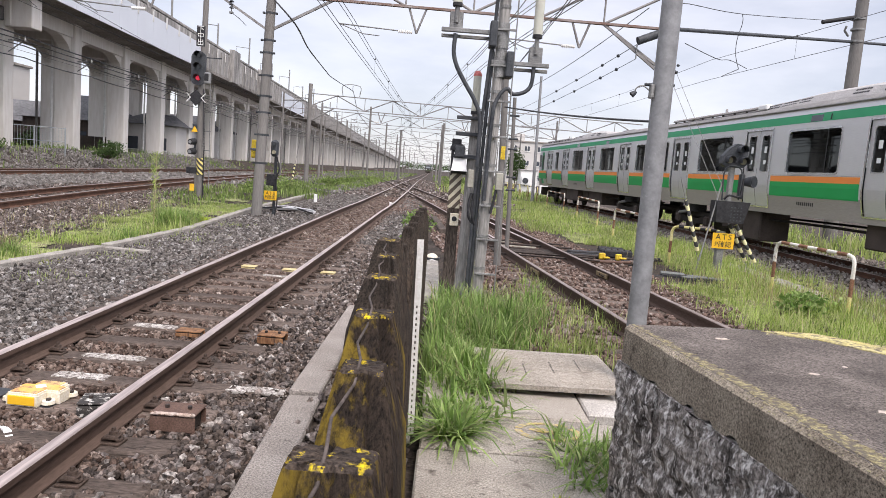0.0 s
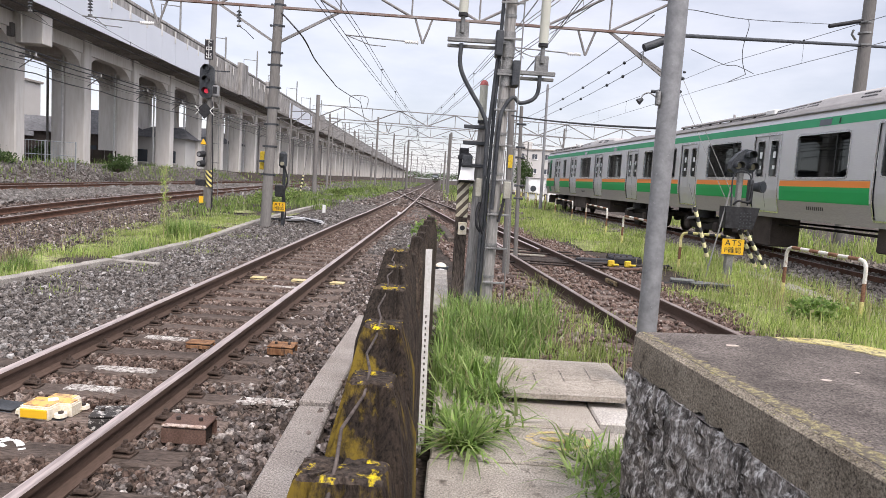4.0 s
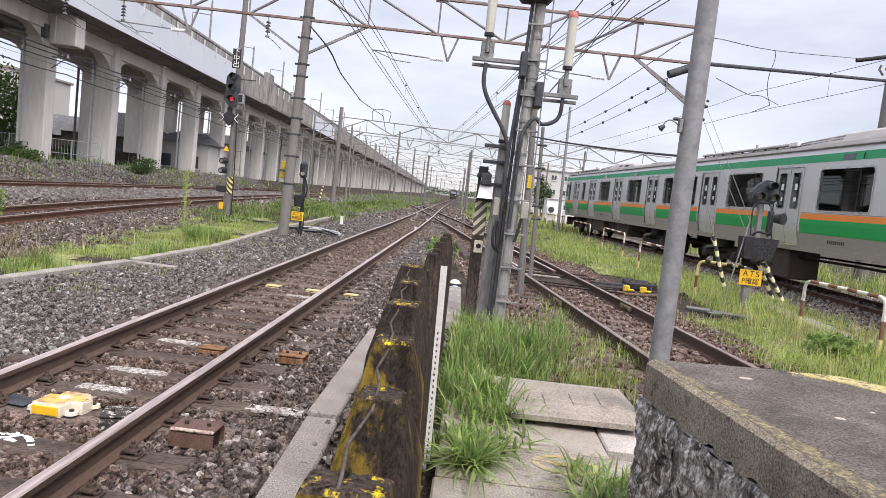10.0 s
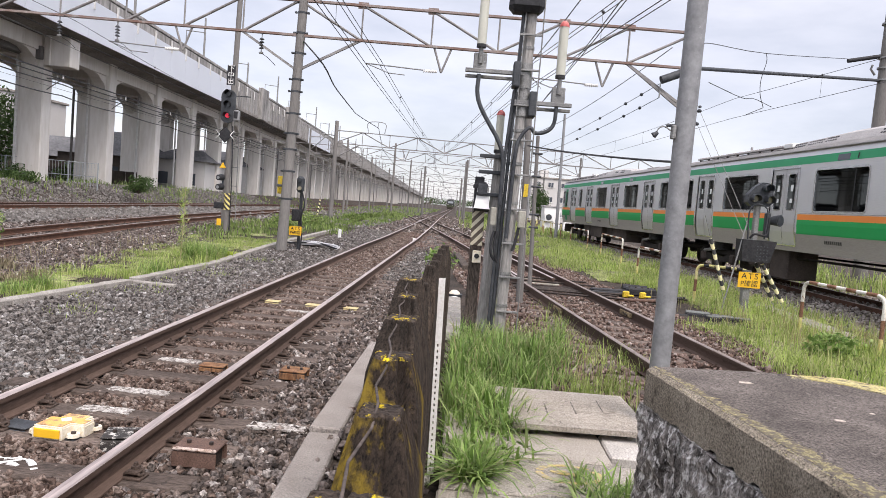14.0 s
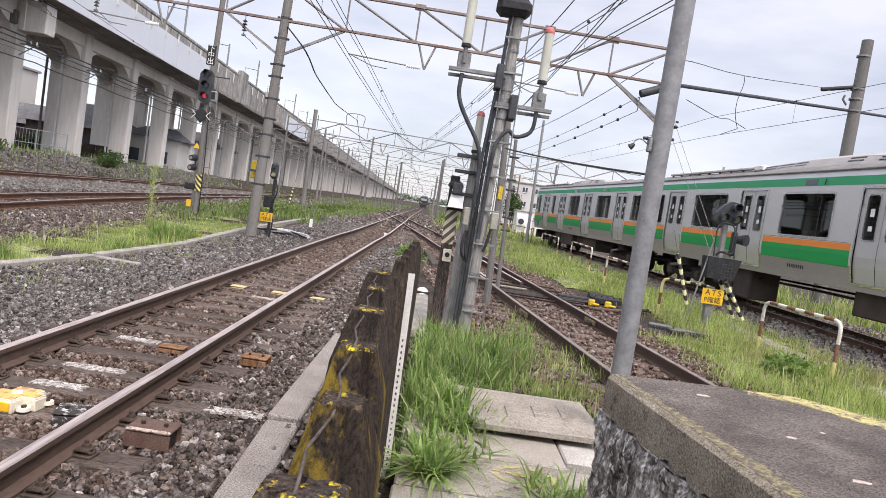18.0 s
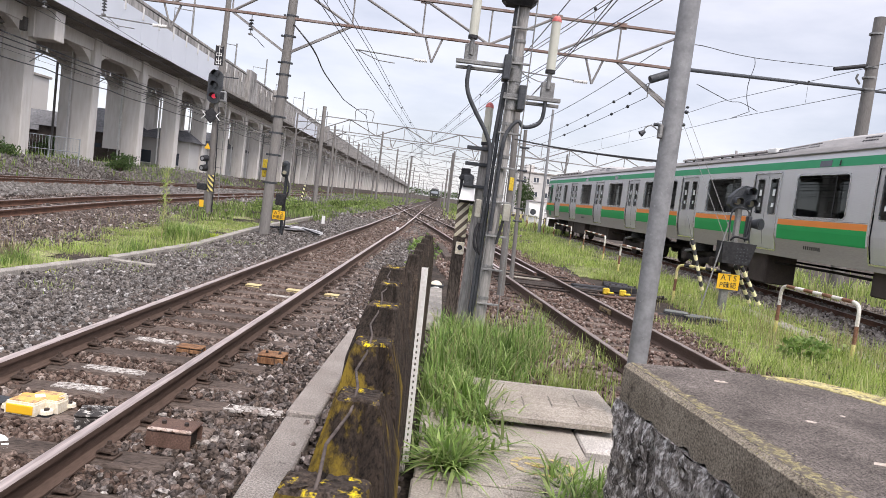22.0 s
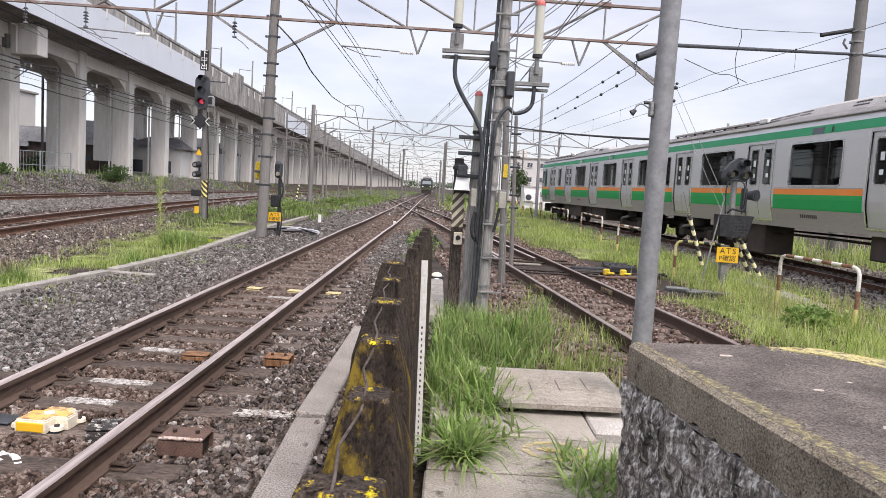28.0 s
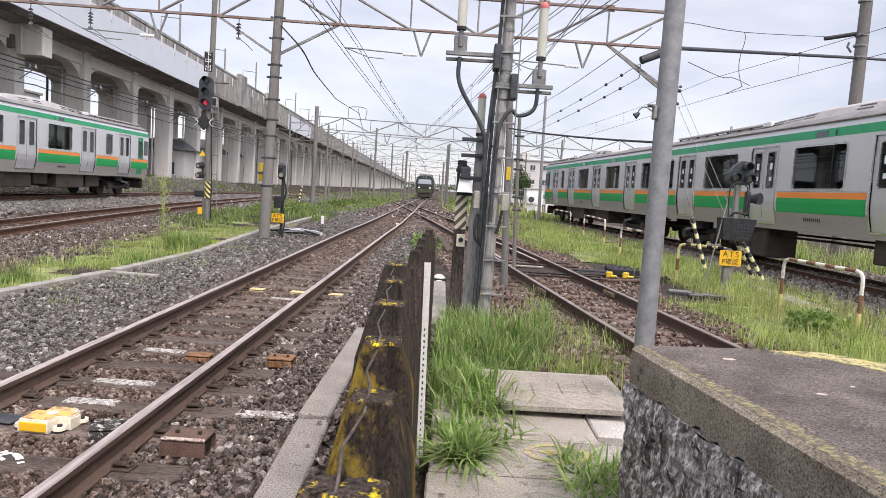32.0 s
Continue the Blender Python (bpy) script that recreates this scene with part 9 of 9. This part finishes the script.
def gable_house(x, y, w, d, h, rise, label, turn=0, wall=None, ground=0.6):
    th = thing("house", pose(x, y, ground, 0, 0, turn), label, "house")
    part("wall", MB().box((0, 0, h / 2), (w, d, h), 0.02), wall or M_HOUSE, th)
    rf = MB()
    e = 0.45
    a, b = w / 2 + e, d / 2 + e
    v = [(-a, -b, h - 0.1), (a, -b, h - 0.1), (a, b, h - 0.1), (-a, b, h - 0.1), (-a * 0.45, 0, h + rise), (a * 0.45, 0, h + rise)]
    rf.add(v, [(0, 1, 5, 4), (1, 2, 5), (2, 3, 4, 5), (3, 0, 4), (3, 2, 1, 0)])
    part("roof", rf, M_HOUSE_ROOF, th)
    for k in (-0.28, 0.22):
        for z in ([1.4] if h < 4 else [1.4, 4.1]):
            w_ = part("window", MB().box((k * w, -d / 2 - 0.01, z), (w * 0.22, 0.08, 1.1), 0.02), M_HOUSE_WIN, th)
            part("sill", MB().box((k * w, -d / 2 - 0.06, z - 0.6), (w * 0.25, 0.14, 0.08), 0.01), M_WHITE_CLEAN, w_)
    return th


block_building("apartment_block", 10.4, 17.5, 129, 10, 0.1, 7.9, 3, 3, "cream three-storey apartment block beyond the yard", M_BLDG, 0.9, 0.85)
block_building("apartment_block", -62, -45.2, 66, 10, 0.5, 9.0, 3, 5, "pale apartment block behind the viaduct", M_BLDG, 1.8, 1.3)
gable_house(-46, 70, 12, 8, 2.7, 1.7, "low house with a dark hipped roof behind the viaduct")
gable_house(-38.5, 66, 9, 7, 2.6, 1.9, "low house with a dark hipped roof behind the viaduct", 10, M_UNDER_BOX)
gable_house(-33.0, 64, 7, 7, 3.0, 2.2, "house with a dark slate roof behind the viaduct", -5, M_UNDER_BOX)
gable_house(-27.6, 67, 5, 6, 3.2, 1.0, "white house with a grey roof behind the viaduct", 5)
gable_house(-37, 100, 11, 8, 4.0, 2.0, "white house with a grey roof behind the viaduct", 0)
gable_house(-58, 58, 12, 9, 3.0, 1.8, "house with a dark hipped roof behind the viaduct", 20)


def boundary_fence():
    """Grey mesh fence and board wall behind the columns."""
    th = thing("mesh_fence", pose(-27.6, 35.2, 0.72, 0, 0, 36), "grey steel mesh fence behind the viaduct columns", "fence")
    for k in range(11):
        part("post", MB().cyl((k * 1.5 - 7.5, 0, 0), (k * 1.5 - 7.5, 0, 1.6), 0.03, n=6), M_FENCE, th)
    for z in (0.1, 0.8, 1.55):
        part("rail", MB().cyl((-7.5, 0, z), (7.5, 0, z), 0.018, n=5), M_FENCE, th)
    for k in range(100):
        part("bar", MB().box((k * 0.15 - 7.4, 0.0, 0.82), (0.014, 0.01, 1.45)), M_FENCE, th)
    wl = thing("board_wall", pose(-30.8, 55.5, 0.75, 0, 0, 8), "dark brown board wall behind the viaduct columns", "wall")
    for k in range(9):
        part("board", MB().box((k * 0.9 - 4, 0, 0.7), (0.88, 0.05, 1.4), 0.01), M_UNDER_BOX, wl)


boundary_fence()


def hut():
    th = thing("equipment_hut", pose(7.0, 61.6, 0.1), "white equipment hut with a wall-mounted air conditioner", "hut")
    part("wall", MB().box((0, 1.2, 1.02), (1.45, 2.4, 2.04), 0.03), M_WHITE, th)
    part("roof", MB().box((0, 1.2, 2.09), (1.6, 2.6, 0.1), 0.02), M_AC, th)
    ac = part("air_conditioner", MB().box((-0.25, -0.16, 1.15), (0.8, 0.3, 0.7), 0.03), M_WHITE_CLEAN, th)
    part("fan", MB().cyl((-0.3, -0.31, 1.15), (-0.3, -0.33, 1.15), 0.26, n=16), M_DARKGREY, ac)
    part("cabinet", MB().box((1.4, 0.4, 0.7), (0.7, 0.6, 1.4), 0.03), M_WHITE, th)


hut()


def track_debris():
    """Odds and ends near the points and the wires."""
    cap = thing("white_cap", pose(-0.16, 11.7, -0.03), "white domed cable cap on the slab strip", "cap")
    part("dome", MB().sphere((0, 0, 0), 0.1, 14, 5, 0.7, 0.0), M_WHITE_CLEAN, cap)
    mk = thing("marker_post", pose(-4.55, 24.5, 0.08), "short white marker post in the ballast", "post")
    part("post", MB().box((0, 0, 0.15), (0.1, 0.1, 0.32), 0.01), M_WHITE_CLEAN, mk)
    mk = thing("marker_post", pose(-2.0, 25.5, 0.1), "short white marker post between the rails", "post")
    part("post", MB().box((0, 0, 0.05), (0.1, 0.1, 0.22), 0.01), M_WHITE_CLEAN, mk)
    gy = thing("yard_guy", pose(0, 0, 0), "stay wire with a yellow and black guard in the yard", "guy wire")
    lo, up = Vector((-8.42, 38, 0.2)), Vector((-7.8, 38, 4.4))
    part("wire", MB().cyl(lo, up, 0.012, n=5), M_GALV, gy)
    part("guard", MB().cyl((0, 0, 0), (0, 0, 1.1), 0.05, n=10), M_STRIPE_GUY, gy, "yellow and black guard tube", at=Matrix.Translation(lo) @ (up - lo).to_track_quat("Z", "Y").to_matrix().to_4x4())
    bk = thing("timber_baulk", pose(-0.18, 18.9, 0.04, 0, 0, 4.2), "long weathered timber baulk lying between the tracks", "timber")
    part("baulk", MB().box((0, 0, 0.05), (0.2, 4.4, 0.14), 0.02), M_TIMBER_GREY, bk)
    th = thing("cross_rods", pose(0, 0, 0), "rusty drive rods and check rails at the points", "points")
    for y in (13.2, 13.6, 14.3, 15.0, 15.6):
        part("rod", MB().cyl((arr(side_x, y) - 0.7, y, arr(rail_z, y) - 0.1), (arr(side_x, y) + 1.2, y, arr(rail_z, y) - 0.1), 0.02, n=6), M_STEEL_DARK, th)
    part("blade", rail_mesh([(arr(side_x, y) + 0.4 - 0.02 * (y - 11), y, arr(rail_z, y) - 0.004) for y in np.arange(15, 21, 1.0)]), None, th)
    part("blade", rail_mesh([(arr(side_x, y) - 0.4 - 0.01 * (y - 11), y, arr(rail_z, y) - 0.004) for y in np.arange(15, 20, 1.0)]), None, th)


track_debris()


def feeder_wires():
    heavy = [[(-4.66, 17.7, 5.45), (-4.01, 17.7, 4.8), (-4.45, 21.3, 4.86), (-4.88, 25, 5.04), (-5.35, 29.5, 5.24), (-5.82, 34, 5.5), (-6.36, 45, 6.08)], [(-6.36, 45, 6.08), (-6.8, 50, 5.62), (-7.21, 55, 5.34), (-7.82, 68, 5.06)]]
    wire("feeder_cable", "dark sagging feeder cable from pole to pole", heavy, 0.02)
    wire("feeder_wires", "slack dark wires slung over the lamp poles", [sagging((1.95, 9.2, 5.55), (0.6, 26, 5.5), 0.15), sagging((2.56, 6.0, 5.7), (2.12, 27.7, 5.5), 0.1), sagging((2.62, 6.0, 5.62), (2.05, 27.7, 5.42), 0.12), sagging((4.56, 17.7, 5.84), (2.9, 45, 6.3), 0.35)], 0.011)
    wire("bracket_wires", "bent registration wires beside the gantry's end", [[(5.3, 17.7, 5.95), (5.5, 17.7, 6.01), (7.73, 20, 6.43), (12.47, 25, 7.67)], [(7.73, 20, 6.43), (7.76, 20, 6.2), (7.66, 20, 5.71), (7.68, 20, 5.3), (7.8, 20, 4.95)], [(5.53, 17.7, 5.07), (7.18, 20, 5.18), (7.8, 20.7, 5.3), (8.82, 22, 5.33)], [(7.8, 20, 4.95), (7.35, 20, 4.72)]], 0.01)
    fr = thing("feeder_hoop", pose(-6.5, 45, 5.75), "steel hoop over the gantry that carries the feeder cable", "hoop")
    part("bow", MB().tube([(-0.5, 0, 0), (-0.5, 0, 0.65), (0.55, 0, 0.65), (0.55, 0, 0)], 0.025, 6), M_GALV, fr)
    part("hanger", MB().cyl((0.1, 0, 0.65), (0.1, 0, 0.3), 0.02, n=6), M_GALV, fr)
    wire("cross_cable", "dark cable from the lamp pole across to the steel pole", [sagging((0.62, 8.7, 2.35), (1.43, 5.2, 1.99), 0.02)], 0.009)
    wire("stay_wires", "thin stay wires with bead insulators", [sagging((4.35, 17.7, 4.95), (2.2, 45, 4.9), 0.25), sagging((4.35, 17.7, 4.6), (2.0, 45, 4.5), 0.25)], 0.008)
    bd = thing("bead_insulators", pose(0, 0, 0), "dark bead insulators on the stay wires", "insulator")
    for (a, b) in (((4.35, 17.7, 4.95), (2.2, 45, 4.9)), ((4.35, 17.7, 4.6), (2.0, 45, 4.5))):
        pts = sagging(a, b, 0.25, 40)
        for k in (2, 4, 8, 12):
            part("bead", MB().sphere(pts[k], 0.045, 10, 6), M_DARKGREY, bd)
    runs = [sagging((via_pose(y)[0] + 1.25, y, z), (via_pose(y + SPAN)[0] + 1.25, y + SPAN, z), sg) for y in [37.55 + SPAN * k for k in range(-4, 14)] for z, sg in ((6.86, 0.03), (6.62, 0.05), (6.35, 0.08), (5.75, 0.1))]
    wire("viaduct_wires", "bundle of dark wires strung along the viaduct columns", runs, 0.03)
    runs = [[(via_pose(y)[0] + q, y, z) for y in (8, 50, 100)] for q, z in ((1.9, 8.75), (0.95, 6.9))]
    wire("viaduct_conduit", "pale cables slung under the viaduct's edge", runs, 0.035)
    br = thing("stay_bracket", pose(0, 0, 0), "dark steel strut and bracket at the gantry's end", "bracket")
    part("strut", MB().cyl((5.1, 17.7, 5.35), (4.35, 17.6, 5.02), 0.1, n=10), M_DARKGREY, br)
    part("hanger", MB().cyl((4.35, 17.65, 4.95), (4.35, 17.65, 4.6), 0.015, n=6), M_GALV, br)


feeder_wires()


# ---- what moves ----
def motions():
    fx, fz = -0.0478, 0.28
    def passing(front_s, offset):
        """The passing train with its cab front at front_s along its line; +y of a car runs back along the train."""
        s = front_s - offset
        n = math.hypot(1, fx)
        ux, uy = fx / n, 1 / n
        x, y = -15.938 + ux * s - 1.475 * uy, 26.812 + uy * s + 1.475 * ux
        return pose(x, y, fz, 0, 0, 180 + math.degrees(math.atan(-fx)))
    stops = [(0.0, -190), (6, -152), (12, -114), (18, -76), (24, -38.5), (28, -13.8), (29.5, -4.7), (30.5, 1.42), (31.0, 4.57), (31.5, 7.8), (32.0, 10.95)]
    for th, off in MOVING:
        walk(th, [(t, passing(s, off)) for t, s in stops])
    far = [(0.0, 322), (5, 294), (10, 268), (15, 247), (18, 233), (21, 217), (24, 197), (26, 181), (28, 162), (29, 151), (30, 138), (31, 124), (32.0, 109)]
    rows = []
    for t, y in far:
        dx = arr(main_x, y + 1) - arr(main_x, y - 1)
        rows.append((t, pose(arr(main_x, y), y, arr(rail_z, y), 0, 0, math.degrees(math.atan2(-dx, 2)))))
    walk(COMING, rows)


motions()
